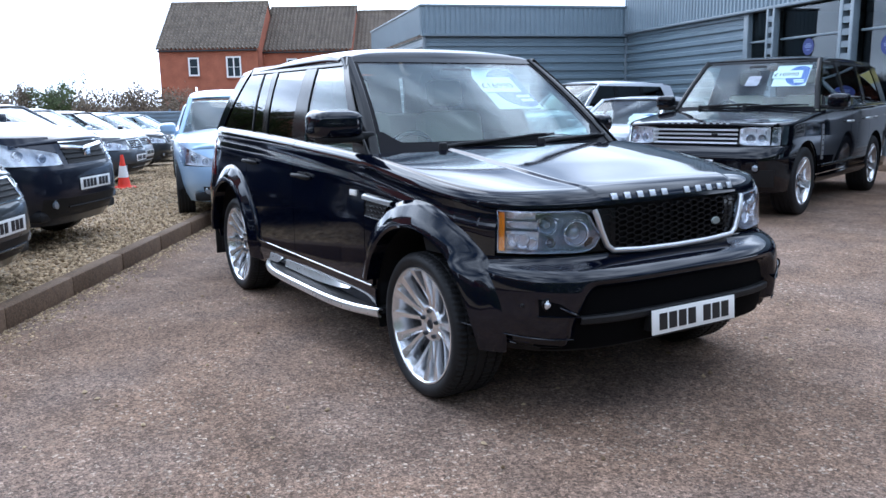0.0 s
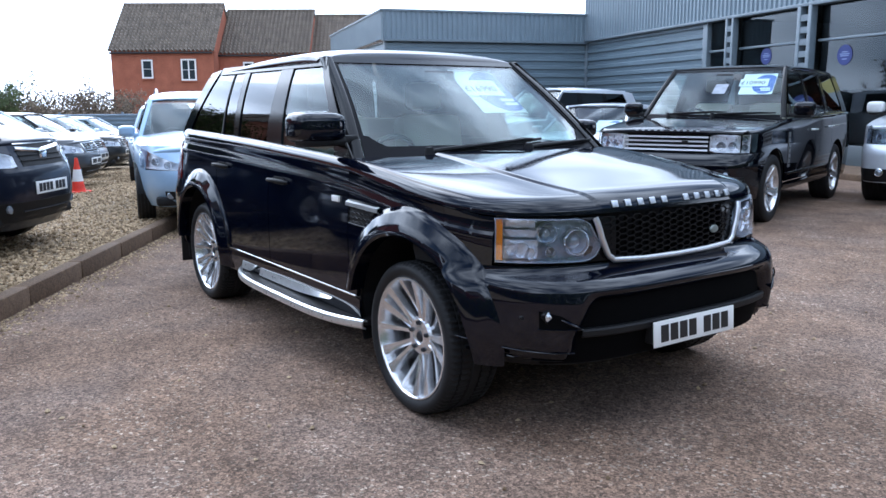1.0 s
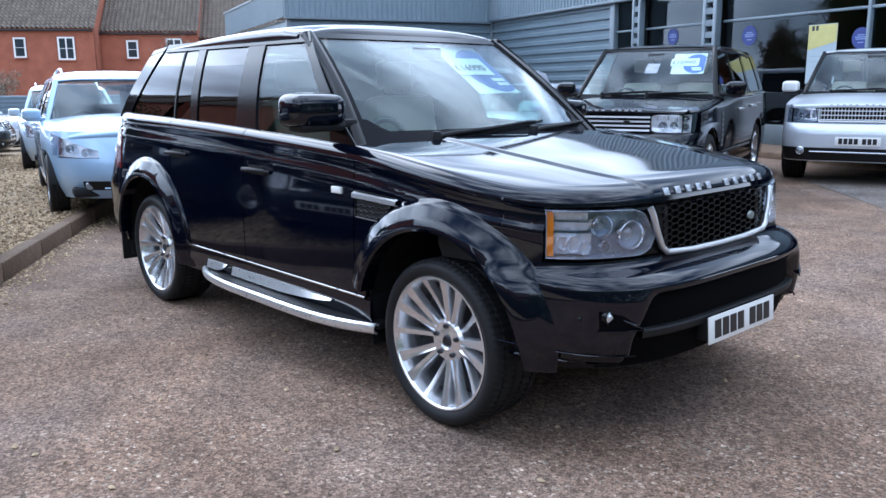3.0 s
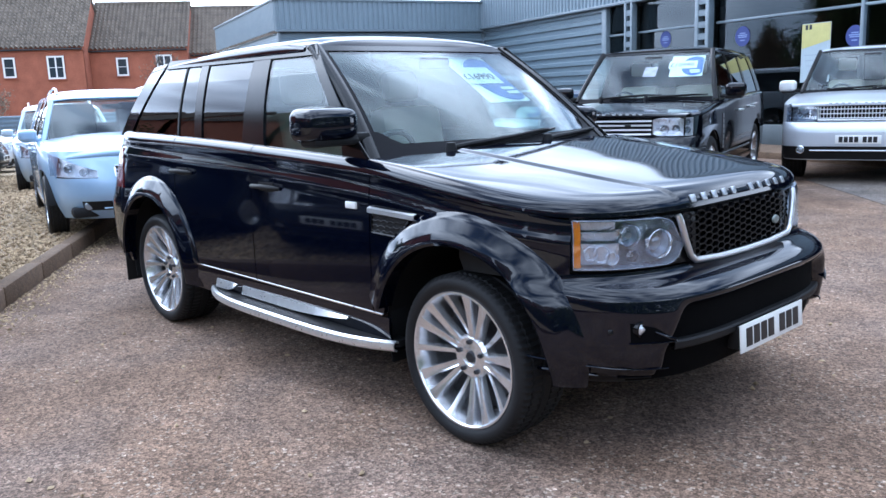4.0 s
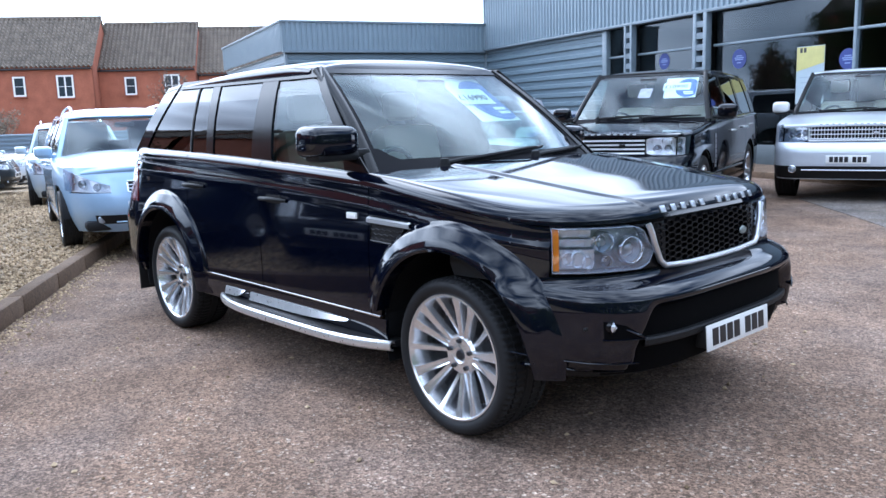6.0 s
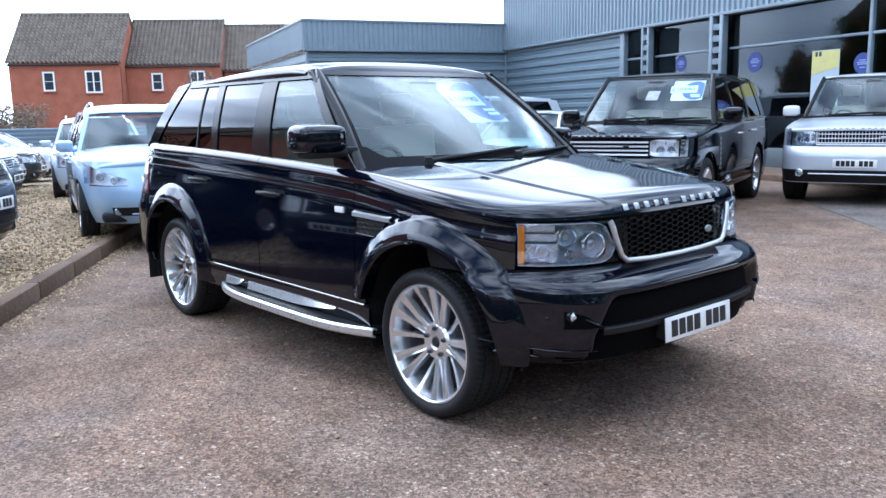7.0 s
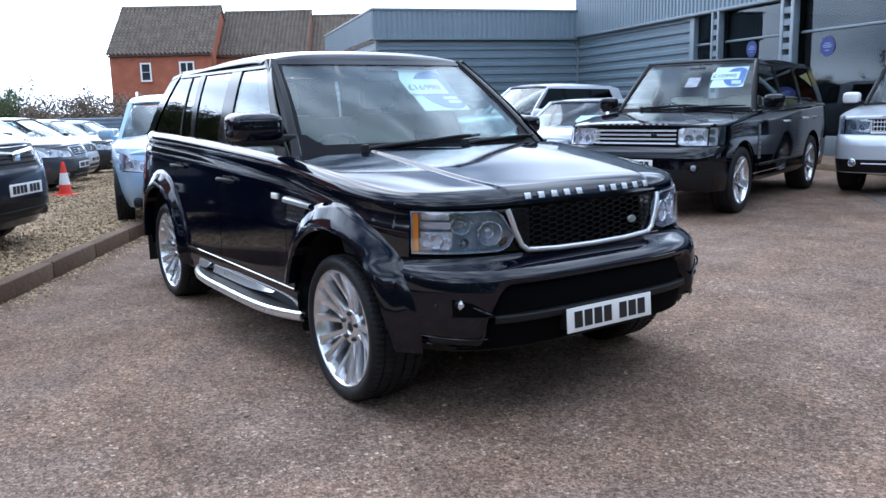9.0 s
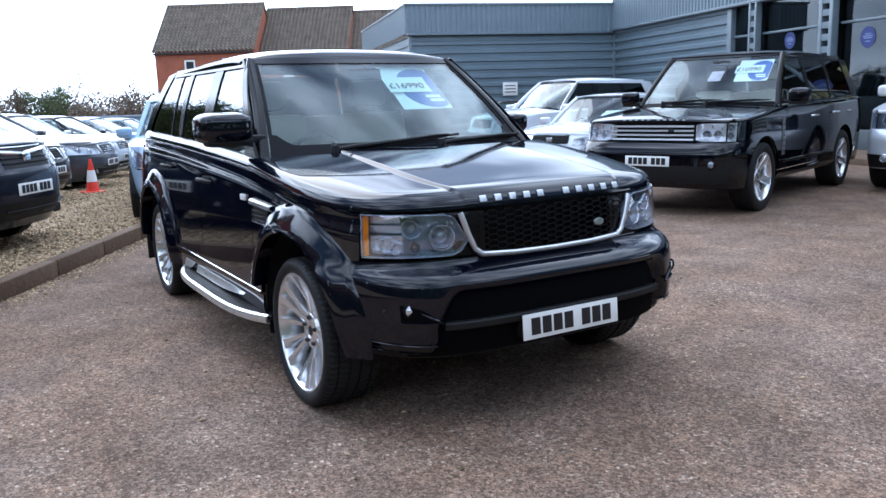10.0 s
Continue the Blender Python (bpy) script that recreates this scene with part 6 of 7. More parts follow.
EST = dict(
    xf=[(0.2, 2.05), (0.3, 2.12), (0.45, 2.17), (0.58, 2.16), (0.70, 2.11), (0.84, 2.02), (1.0, 1.9)],
    xr=[(0.2, -2.1), (0.4, -2.2), (0.8, -2.2), (1.0, -2.1)],
    W=[(0.2, 0.80), (0.4, 0.855), (0.7, 0.865), (0.95, 0.85)],
    zs=[(-2.2, 0.93), (-0.6, 0.91), (0.6, 0.88), (1.2, 0.865), (1.6, 0.82), (1.8, 0.785), (2.2, 0.775)],
    yg=[(0.8, 0.80), (0.95, 0.79), (1.2, 0.71), (1.42, 0.60), (1.5, 0.55)],
    n=3.2, xcf=0.8, xcr=-1.1, sill=0.30, xa=(1.3, -1.3), zc=0.30, Ra=0.36, R=0.30, Rr=0.20, tyre_w=0.19, track=0.75, wheel="seven",
    bev=(0.06, 0.04), crown=0.06, curl=0.03, bumper_top=0.64, rear_bumper_top=0.6, bumper_low=0.2,
    doors=(0.66, -0.25, -1.05), wing_end=1.72, quarter_end=-1.8,
    rail_z=1.378, ws=(1.0, 0.26, 0.74, 0.90, 0.12, 0.04, 0.55, 1.40), apil=((0.76, 0.79, 0.91), (0.10, 0.605, 1.41)),
    side=[
        ("front_window", M_GLASS, ((-0.2, 0.95), (0.66, 0.93), (0.12, 1.37), (-0.25, 1.375)), -0.006),
        ("rear_window_side", M_GLASS, ((-1.0, 0.96), (-0.29, 0.95), (-0.33, 1.375), (-1.0, 1.36)), -0.006),
        ("quarter_window", M_GLASS, ((-1.8, 0.97), (-1.08, 0.96), (-1.08, 1.36), (-1.65, 1.34)), -0.006),
        ("centre_pillar", M_GLOSS, ((-0.3, 0.92), (-0.19, 0.92), (-0.24, 1.39), (-0.34, 1.39)), 0.002),
        ("door_frame", M_GLOSS, ((-1.09, 0.93), (-0.99, 0.93), (-0.99, 1.38), (-1.09, 1.38)), 0.002),
        ("rear_pillar", None, ((-2.05, 0.95), (-1.79, 0.95), (-1.64, 1.37), (-1.95, 1.35)), 0.003),
        ("window_top_rail", None, ((-1.75, 1.34), (0.14, 1.365), (0.10, 1.415), (-1.75, 1.40)), 0.004),
    ],
    roof=[(-2.0, 1.40), (-1.2, 1.45), (-0.4, 1.465), (0.0, 1.45), (0.12, 1.432)], roof_y=[(-2.0, 0.56), (0.1, 0.61)], roof_drop=0.05,
    rear_glass=((-2.15, 0.68, 0.95), (-1.98, 0.55, 1.38)), rear_mat=M_GLASS,
)


LAC = dict(
    EST, n=2.9, rear_seat_h=0.5, bumper_top=0.60, lamp_tip=0.06, bev=(0.07, 0.05), crown=0.065,
    xf=[(0.2, 2.05), (0.3, 2.13), (0.45, 2.18), (0.56, 2.17), (0.66, 2.13), (0.80, 2.05), (0.92, 1.95), (1.05, 1.9)],
    zs=[(-2.2, 0.94), (-0.6, 0.915), (0.6, 0.885), (1.2, 0.865), (1.6, 0.815), (1.8, 0.78), (2.2, 0.765)],
    ws=(1.02, 0.26, 0.75, 0.905, 0.22, 0.04, 0.59, 1.352), apil=((0.78, 0.795, 0.915), (0.20, 0.645, 1.36)),
    side=[
        ("front_window", M_GLASS, ((-0.2, 0.96), (0.67, 0.94), (0.20, 1.335), (-0.25, 1.365)), -0.006),
        ("rear_window_side", M_GLASS, ((-1.0, 1.0), (-0.29, 0.99), (-0.33, 1.375), (-1.0, 1.36)), -0.006),
        ("quarter_window", M_GLASS, ((-1.8, 1.01), (-1.08, 1.0), (-1.08, 1.36), (-1.65, 1.34)), -0.006),
        ("centre_pillar", M_GLOSS, ((-0.3, 0.96), (-0.19, 0.96), (-0.24, 1.39), (-0.34, 1.39)), 0.002),
        ("door_frame", M_GLOSS, ((-1.09, 0.97), (-0.99, 0.97), (-0.99, 1.38), (-1.09, 1.38)), 0.002),
        ("rear_pillar", None, ((-2.05, 0.99), (-1.79, 0.99), (-1.64, 1.37), (-1.95, 1.35)), 0.003),
        ("window_top_rail", None, ((-1.75, 1.34), (0.22, 1.335), (0.19, 1.372), (-1.75, 1.40)), 0.004),
    ],
    roof=[(-2.0, 1.40), (-1.2, 1.455), (-0.4, 1.47), (0.0, 1.43), (0.2, 1.378)],
)


def stretched(P, kx=1.0, ky=1.0, kz=1.0):
    """The same car, longer, wider or taller."""
    Q = dict(P)
    for key, (ka, kb_) in {"xf": (kz, kx), "xr": (kz, kx), "W": (kz, ky), "zs": (kx, kz), "yg": (kz, ky), "roof": (kx, kz), "roof_y": (kx, ky)}.items():
        Q[key] = [(a * ka, b * kb_) for a, b in P[key]]
    Q["ws"] = tuple(v * q for v, q in zip(P["ws"], (kx, kx, ky, kz, kx, kx, ky, kz)))
    Q["apil"] = tuple((x * kx, y * ky, z * kz) for x, y, z in P["apil"])
    Q["rear_glass"] = tuple((x * kx, y * ky, z * kz) for x, y, z in P["rear_glass"])
    Q["side"] = [(n, mt, tuple((x * kx, z * kz) for x, z in q), o) for n, mt, q, o in P["side"]]
    Q["xa"] = tuple(x * kx for x in P["xa"])
    for key in ("sill", "rail_z", "bumper_top", "rear_bumper_top", "bumper_low"):
        Q[key] = P[key] * kz
    for key in ("xcf", "xcr", "wing_end", "quarter_end"):
        Q[key] = P[key] * kx
    Q["doors"] = tuple(x * kx for x in P["doors"])
    Q["track"] = P["track"] * ky
    k = max(min(kz, 1.15), 1.0)
    for key in ("zc", "Ra", "R", "Rr"):
        Q[key] = P[key] * k
    return Q


def estate(m, body, label, P=EST, rails=False, grille="chrome", lower=None, words="", group="parked cars", mirror=None):
    root = thing("parked_car", m, label, "car", group)
    P = dict(P)
    P["side"] = [(n, M_CARGLASS if mt == M_GLASS else mt or body, q, o) for n, mt, q, o in P["side"]]
    P["ws_mat"], P["rear_mat"] = M_CARGLASS, M_CARGLASS if P.get("rear_mat") == M_GLASS else M_PRIVACY
    C = car_shell(root, P, body)
    kz = P["bumper_top"] / 0.64
    z0, z1 = P["bumper_top"] + 0.006, C.zs(P["wing_end"]) + 0.012
    part("fascia_backing", sheet([[C.nose(a, z, -0.085) for a in np.linspace(-0.8, 0.8, 25)] for z in np.linspace(z0 - 0.04, z1 + 0.02, 4)], 0.01), M_TRIM, root)
    part("nose_panel", sheet([[C.nose(a, z, 0.0) for a in np.linspace(-C.nose_a(0.40, z0), C.nose_a(0.40, z0), 21)] for z in np.linspace(z0 - 0.02, z1 + 0.02, 5)], 0.01), body, root)
    for sg in (-1, 1):
        tip = P.get("lamp_tip", 0.085 * kz)
        head_lamp(C, root, sg, 0.40, P["wing_end"] - 0.10, (z0 - 0.004, z0 + tip), (z0 + 0.012, z1 + 0.045), [(0.25, 0.45, 0.04, "ring"), (0.55, 0.5, 0.045, "ring"), (0.8, 0.5, 0.03, "box")], amber=False, back=M_CLEAR)
        zm_ = z0 + 0.0405 * kz
        la, lb = C.nose_a(0.40, zm_), C.nose_ax(P["wing_end"] - 0.10, zm_)
        part("lamp_brow", sheet([[C.nose(sg * lerp(la, lb, u), lerp(lerp(z0 + tip, z1 + 0.045, u) + 0.004, z1 + 0.05, v), 0.001) for v in (0.0, 0.5, 1.0)] for u in np.linspace(0, 0.97, 13)], 0.006), body, root)
        door_mirror(root, sg, (P["ws"][0] - 0.33, sg * (P["apil"][0][1] + 0.12), P["ws"][3] + 0.085), (0.12, 0.20, 0.13), mirror or body, body)
        fz = 0.36 * kz
        fc = C.nose(C.nose_a(sg * 0.50, fz), fz, 0.0)
        part("fog_lamp", lathe(bmesh.new(), [(0.040, -0.02), (0.041, 0.002), (0.034, 0.005), (0.02, 0.008), (0, 0.009)], 18, "x", tuple(fc)), M_BULB, root)
        for x, z in ((-0.1, C.zs(-0.1) - 0.09), (-0.92, C.zs(-0.9) - 0.09)):
            y = C.side(x, z)
            part("door_handle", tube(bmesh.new(), [(x - 0.1, sg * (y + 0.003), z), (x - 0.07, sg * (y + 0.03), z), (x + 0.07, sg * (y + 0.03), z), (x + 0.1, sg * (y + 0.003), z)], 0.012, 8), body, root)
        if rails:
            rz = curve(*P["roof"])
            pts = [(x, sg * 0.53, rz(x) - 0.03 + h) for x, h in ((-0.10, 0.0), (-0.20, 0.048), (-0.5, 0.052), (-1.2, 0.052), (-1.75, 0.045), (-1.85, 0.0))]
            part("roof_rail", tube(bmesh.new(), pts, 0.015, 8), M_SILVER, root, "silver roof rail")
    # grille
    gz0, gz1 = z0 + 0.005, z1 - 0.01
    gw = {"kidney": 0.12, "slim": 0.24}.get(grille, 0.33)
    if grille == "slim":
        gz0, gz1 = z0 + 0.0, z0 + 0.10
    for cy in ((0.0,) if grille != "kidney" else (-0.16, 0.16)):
        gr = part("grille", sheet([[C.nose(C.nose_a(cy + y, z) if abs(cy + y) > 1e-3 else 0, z, 0.004) for z in np.linspace(gz0, gz1, 5)] for y in np.linspace(-gw, gw, 9)], 0.006), M_TRIM, root, "dark grille with bright bars")
        loop = [(cy - gw, gz0), (cy + gw, gz0), (cy + gw, gz1), (cy - gw, gz1), (cy - gw, gz0)]
        if grille == "wide":
            zt_ = lerp(gz0, gz1, 0.72)
            part("grille_frame", nose_bar(C, dense([(-0.34, zt_ + 0.02), (0.0, zt_ - 0.01), (0.34, zt_ + 0.02)], 8), 0.022, 0.004, 8), M_CHROME, gr, "thick bright bar")
            part("grille_frame", nose_bar(C, dense([(-0.33, gz1 + 0.01), (0.0, gz1 + 0.005), (0.33, gz1 + 0.01)], 8), 0.008, 0.008, 6), M_CHROME, gr)
        else:
            part("grille_frame", nose_bar(C, dense(loop, 6), 0.010, 0.008, 6), M_CHROME, gr)
        for q in range(1, 3 if grille == "slim" else 4):
            z = lerp(gz0, gz1, q / (3 if grille == "slim" else 4))
            part("grille_bar", nose_bar(C, dense([(cy - gw, z), (cy, z), (cy + gw, z)], 5), 0.007, 0.010, 6), M_CHROME if grille in ("bars", "slim") else M_TRIM, gr)
        if grille in ("bars", "chrome", "wide"):
            part("badge", boxed(tuple(C.nose(0, (gz0 + gz1) / 2, 0.018)), (0.012, 0.11, 0.07), bevel=0.005), M_CHROME, gr, "plain bright badge")
    part("lower_intake", sheet([[C.nose(a, z, 0.003) for a in np.linspace(-0.36, 0.36, 17)] for z in ((0.29, 0.335, 0.38) if grille == "slim" else (0.26 * kz, 0.33 * kz, 0.40 * kz))], 0.006), M_TRIM, root)
    part("intake_bar", nose_bar(C, dense([(-0.37, 0.33 * kz), (0.0, 0.33 * kz), (0.37, 0.33 * kz)], 6), 0.009, 0.004, 6), lower or body, root)
    number_plate(root, Matrix.Translation((C.front(0, 0.5 * kz) + 0.006, 0, 0.49 * kz)), 0.52, 0.108)
    wiper(root, P, -0.6, 0.03, 0.2, 0.10)
    wiper(root, P, 0.1, 0.03, 0.85, 0.08)
    if words:
        bl_, br_, tl = on_screen(P, 0.30, 0.2, -0.03), on_screen(P, 0.85, 0.2, -0.03), on_screen(P, 0.30, 0.55, -0.03)
        price_card(root, bl_, br_ - bl_, tl - bl_, (br_ - bl_).length, (tl - bl_).length, words)
    return root


CROSS = stretched(EST, 1.04, 1.05, 1.20)
SALOON = stretched(EST, 1.06, 1.05, 0.98)
HATCH = stretched(EST, 0.97, 1.01, 1.0)
COUPE = stretched(EST, 1.02, 1.0, 0.95)
TALL = stretched(EST, 1.05, 1.06, 1.22)
TALL["side"] = [(n, M_PRIVACY if "window" in n and "rail" not in n else mt, q, o) for n, mt, q, o in TALL["side"]]
estate(pose(-6.25, 0.71, gravel_h + slope_z(-6.25), 0, 0, -14.3), M_LBLUE, "light blue estate car with roof rails on gravel", P=LAC, rails=True, grille="slim")
estate(pose(-12.55, 2.22, gravel_h + slope_z(-12.55), 0, 0, -16.3), M_LBLUE2, "pale silver-blue estate car behind another on gravel", P=LAC, rails=True, grille="slim")
estate(pose(-4.95, -3.35, gravel_h + slope_z(-4.95), 0, 0, 52.7), M_NAVY, "dark blue crossover with a bright-barred grille on gravel", P=CROSS, lower=M_TRIM, grille="wide")
estate(pose(-2.57, -4.265, gravel_h + slope_z(-2.57), 0, 0, 60.5), M_DGREY, "dark grey hatchback at the gravel's edge", P=HATCH, grille="frame")
estate(pose(-9.4, -2.75, gravel_h + slope_z(-9.4), 0, 0, 52), M_DGREY, "dark grey saloon with a twin grille on gravel", P=SALOON, grille="kidney")
estate(pose(-11.5, -1.80, gravel_h + slope_z(-11.5), 0, 0, 62), M_DGREY2, "grey saloon with a wide bright grille on gravel", P=SALOON, grille="bars")
estate(pose(-14.6, -1.0, gravel_h + slope_z(-14.6), 0, 0, 62), M_SILVER, "silver saloon further along the gravel row", P=SALOON, grille="bars")
estate(pose(-17.6, 0.2, gravel_h + slope_z(-17.6), 0, 0, 62), M_DGREY, "dark saloon in the far part of the row", P=SALOON, grille="bars")
estate(pose(-20.6, 1.4, gravel_h + slope_z(-20.6), 0, 0, 62), M_SILVER, "silver saloon close to the boundary fence", P=SALOON)
estate(pose(-23.6, 2.8, gravel_h + slope_z(-23.6), 0, 0, 62), M_LBLUE2, "pale blue car by the boundary fence", P=SALOON)
estate(pose(-6.25, 7.95, 0, 0, 0, -68), M_SILVER, "silver coupe beside the cladding wall", P=COUPE, words="-")
estate(pose(-9.45, 9.5, slope_z(-9.45), 0, 0, -88), M_SILVER, "silver estate car with dark side glass by the wall", P=TALL)
estate(pose(-12.6, 10.6, slope_z(-12.6), 0, 0, -88), M_DGREY, "dark car parked at the end of the wall", P=SALOON)

# a black car inside the showroom
show = pose(BC.x, BC.y, 0, 0, 0, BA) @ pose(13.2, 2.0, 0.15, 0, 0, 172)
estate(show, M_BLACK, "black car standing inside the showroom behind the glass", P=CROSS, group="showroom cars")

# ---- small things ----
M_ORANGE = mat("cone_red", (0.75, 0.045, 0.02), 0.5, vary=0.1, scale=12)
M_BAND = mat("cone_band", (0.82, 0.82, 0.82), 0.35, vary=0.06, scale=20)
cone = thing("traffic_cone", pose(-9.2, -0.31, gravel_h + slope_z(-9.2) - 0.006, 0, 0, 20) @ Matrix.Scale(0.73, 4), "red plastic traffic cone with a white band on gravel", "traffic cone")
part("base", boxed((0, 0, 0.025), (0.42, 0.42, 0.05), bevel=0.02), M_ORANGE, cone)
part("body", lathe(bmesh.new(), [(0.15, 0.05), (0.13, 0.10), (0.035, 0.70), (0.03, 0.74), (0.02, 0.74), (0.02, 0.6)], 28, "z"), M_ORANGE, cone)
part("band", lathe(bmesh.new(), [(0.1095, 0.25), (0.112, 0.25), (0.075, 0.50), (0.0725, 0.50)], 28, "z"), M_BAND, cone)

M_DISC = mat("blue_disc", (0.014, 0.030, 0.17), 0.5)
M_PALEBLUE = mat("pale_blue_print", (0.16, 0.22, 0.42), 0.5)
M_YELLOW = mat("yellow_print", (0.50, 0.46, 0.16), 0.5, vary=0.08, scale=5)
bm_frame = pose(BC.x, BC.y, 0, 0, 0, BA)
for x, z, r in ((9.10, 2.44, 0.19), (11.53, 2.33, 0.205), (14.24, 2.14, 0.19)):
    d = thing("window_sticker", bm_frame @ pose(x, 0.036, z), "round blue sticker on the showroom glass", "sticker", "blue stickers")
    part("disc", lathe(bmesh.new(), [(0, -0.002), (r, -0.002), (r, 0.0), (0, 0.0)], 32, "y"), M_DISC, d)
    for k, (w, dz) in enumerate(((0.5, 0.3), (0.8, 0.1), (0.7, -0.08), (0.4, -0.4))):
        part("bar", boxed((0, -0.004, dz * r), (w * r * 1.6, 0.002, r * 0.11)), M_PALEBLUE, d)
M_POSTER = mat("faded_poster_paper", (0.36, 0.43, 0.47), 0.6, vary=0.06, scale=3)
M_FADED = mat("faded_print", (0.30, 0.36, 0.42), 0.6)
poster = thing("poster", bm_frame @ pose(13.4, 0.034, 1.95), "white and yellow poster on the showroom glass", "poster")
part("sheet", boxed((0, 0, -0.06), (0.66, 0.004, 1.1)), M_POSTER, poster)
part("yellow_field", plate_poly(bmesh.new(), [(-0.325, 0.02), (0.325, 0.16), (0.325, 0.48), (-0.325, 0.48)], (1, 0, 0), (0, 0, 1), (0, -0.004, 0), 0.002), M_YELLOW, poster)
for k in range(2):
    part("bar", boxed((-0.22 + 0.09 * k, -0.007, 0.42), (0.06, 0.002, 0.09)), M_INK, poster)
for k in range(4):
    part("bar", boxed((0.0, -0.004, -0.1 - 0.1 * k), (0.5 - 0.06 * k, 0.002, 0.018)), M_FADED, poster)
sign = thing("wall_sign", bm_frame @ pose(0.07, -3.7, 1.62), "small white notice on the cladding", "sign")
part("panel", boxed((0.04, 0, 0), (0.01, 0.5, 0.42), bevel=0.003), M_PLATE, sign)
for k in range(3):
    part("bar", boxed((0.047, 0, 0.1 - 0.1 * k), (0.002, 0.36, 0.03)), M_INK, sign)

# loose grit on the tarmac and stones on the gravel bed
rng = random.Random(5)


def pebble_mesh(count, place, size, name, material):
    verts, faces = [], []
    octa = [(1, 0, 0), (0, 1, 0), (-1, 0, 0), (0, -1, 0), (0, 0, 1), (0, 0, -1)]
    fo = [(0, 1, 4), (1, 2, 4), (2, 3, 4), (3, 0, 4), (1, 0, 5), (2, 1, 5), (3, 2, 5), (0, 3, 5)]
    for _ in range(count):
        x, y, z = place()
        r = size()
        a = rng.uniform(0, 6.3)
        b = len(verts)
        ca, sa = math.cos(a), math.sin(a)
        sx, sy, sz = r * rng.uniform(0.7, 1.3), r * rng.uniform(0.6, 1.1), r * rng.uniform(0.45, 0.8)
        for p in octa:
            q = (p[0] * sx * rng.uniform(0.8, 1.2), p[1] * sy * rng.uniform(0.8, 1.2), p[2] * sz * rng.uniform(0.8, 1.2))
            verts.append((x + q[0] * ca - q[1] * sa, y + q[0] * sa + q[1] * ca, z + q[2] + sz * 0.5))
        faces += [tuple(b + i for i in f) for f in fo]
    me = bpy.data.meshes.new(name)
    me.from_pydata(verts, [], faces)
    me.materials.append(material)
    return new(name, me)


def island_mat(name, lo, hi, rough=0.9):
    m = bpy.data.materials.new(name)
    m.use_nodes = True
    nt = m.node_tree
    b = nt.nodes["Principled BSDF"]
    b.inputs["Roughness"].default_value = rough
    g = nt.nodes.new("ShaderNodeNewGeometry")
    r = nt.nodes.new("ShaderNodeValToRGB")
    r.color_ramp.elements[0].color, r.color_ramp.elements[1].color = (*lo, 1), (*hi, 1)
    nt.links.new(g.outputs["Random Per Island"], r.inputs[0])
    nt.links.new(r.outputs[0], b.inputs["Base Color"])
    return m


M_PEBBLE = island_mat("gravel_pebbles", (0.140, 0.090, 0.045), (0.62, 0.465, 0.285))
M_GRIT = island_mat("yard_grit", (0.035, 0.026, 0.02), (0.46, 0.37, 0.29))


def bed_place():
    s, d = rng.uniform(-1.5, 16), 0.12 + 6.0 * rng.random() ** 1.4
    p = KERB_O + KERB_DIR * s + KERB_OUT * d
    return p.x, p.y, gravel_h + slope_z(p.x) + 0.012 + 0.02 * noise.noise((p.x * 0.7, p.y * 0.7, 0))


tagged(pebble_mesh(42000, bed_place, lambda: rng.uniform(0.010, 0.024), "gravel", M_PEBBLE), "loose pale brown gravel stones", "gravel", kind="stuff")


def yard_place():
    return rng.uniform(-3.5, 7.0), rng.uniform(-4.2, 5.0), -0.003


tagged(pebble_mesh(26000, yard_place, lambda: rng.uniform(0.003, 0.0075), "grit", M_GRIT), "fine grit worn loose from the tarmac", "grit", kind="stuff")


def kerb_foot():
    p = KERB_O + KERB_DIR * rng.uniform(-1, 9) - KERB_OUT * abs(rng.gauss(0, 0.12))
    return p.x, p.y, -0.002


tagged(pebble_mesh(2200, kerb_foot, lambda: rng.uniform(0.006, 0.016), "gravel", M_PEBBLE), "gravel spilled along the foot of the kerb", "gravel", kind="stuff")
tagged(pebble_mesh(260, lambda: (rng.uniform(-2, 5), rng.uniform(-4, 3), 0.0), lambda: rng.uniform(0.009, 0.016), "stones", M_PEBBLE), "single pale stones on the tarmac", "stones", kind="stuff")

# ---- hedges and trees ----
M_LEAF = island_mat("green_leaves", (0.03, 0.05, 0.015), (0.13, 0.17, 0.06), 0.7)
M_DRYLEAF = island_mat("winter_hedge_leaves", (0.09, 0.07, 0.05), (0.26, 0.20, 0.14), 0.8)
M_BARK = mat("grey_brown_bark", (0.09, 0.07, 0.055), 0.9, vary=0.2, scale=6, bump=0.4, bump_scale=30)


def foliage(count, place, size, name, material):
    """Many small leaf blades in one mesh."""
    verts, faces = [], []
    for _ in range(count):
        c = Vector(place())
        r = size()
        a = Vector((rng.gauss(0, 1), rng.gauss(0, 1), rng.gauss(0, 1))).normalized() * r
        b = a.orthogonal().normalized() * r * 0.5
        k = len(verts)
        n = a.cross(b).normalized() * r * 0.15
        verts += [tuple(c - a), tuple(c + b + n), tuple(c + a), tuple(c - b + n)]
        faces += [(k, k + 1, k + 2), (k, k + 2, k + 3)]
    me = bpy.data.meshes.new(name)
    me.from_pydata(verts, [], faces)
    me.materials.append(material)
    return new(name, me)


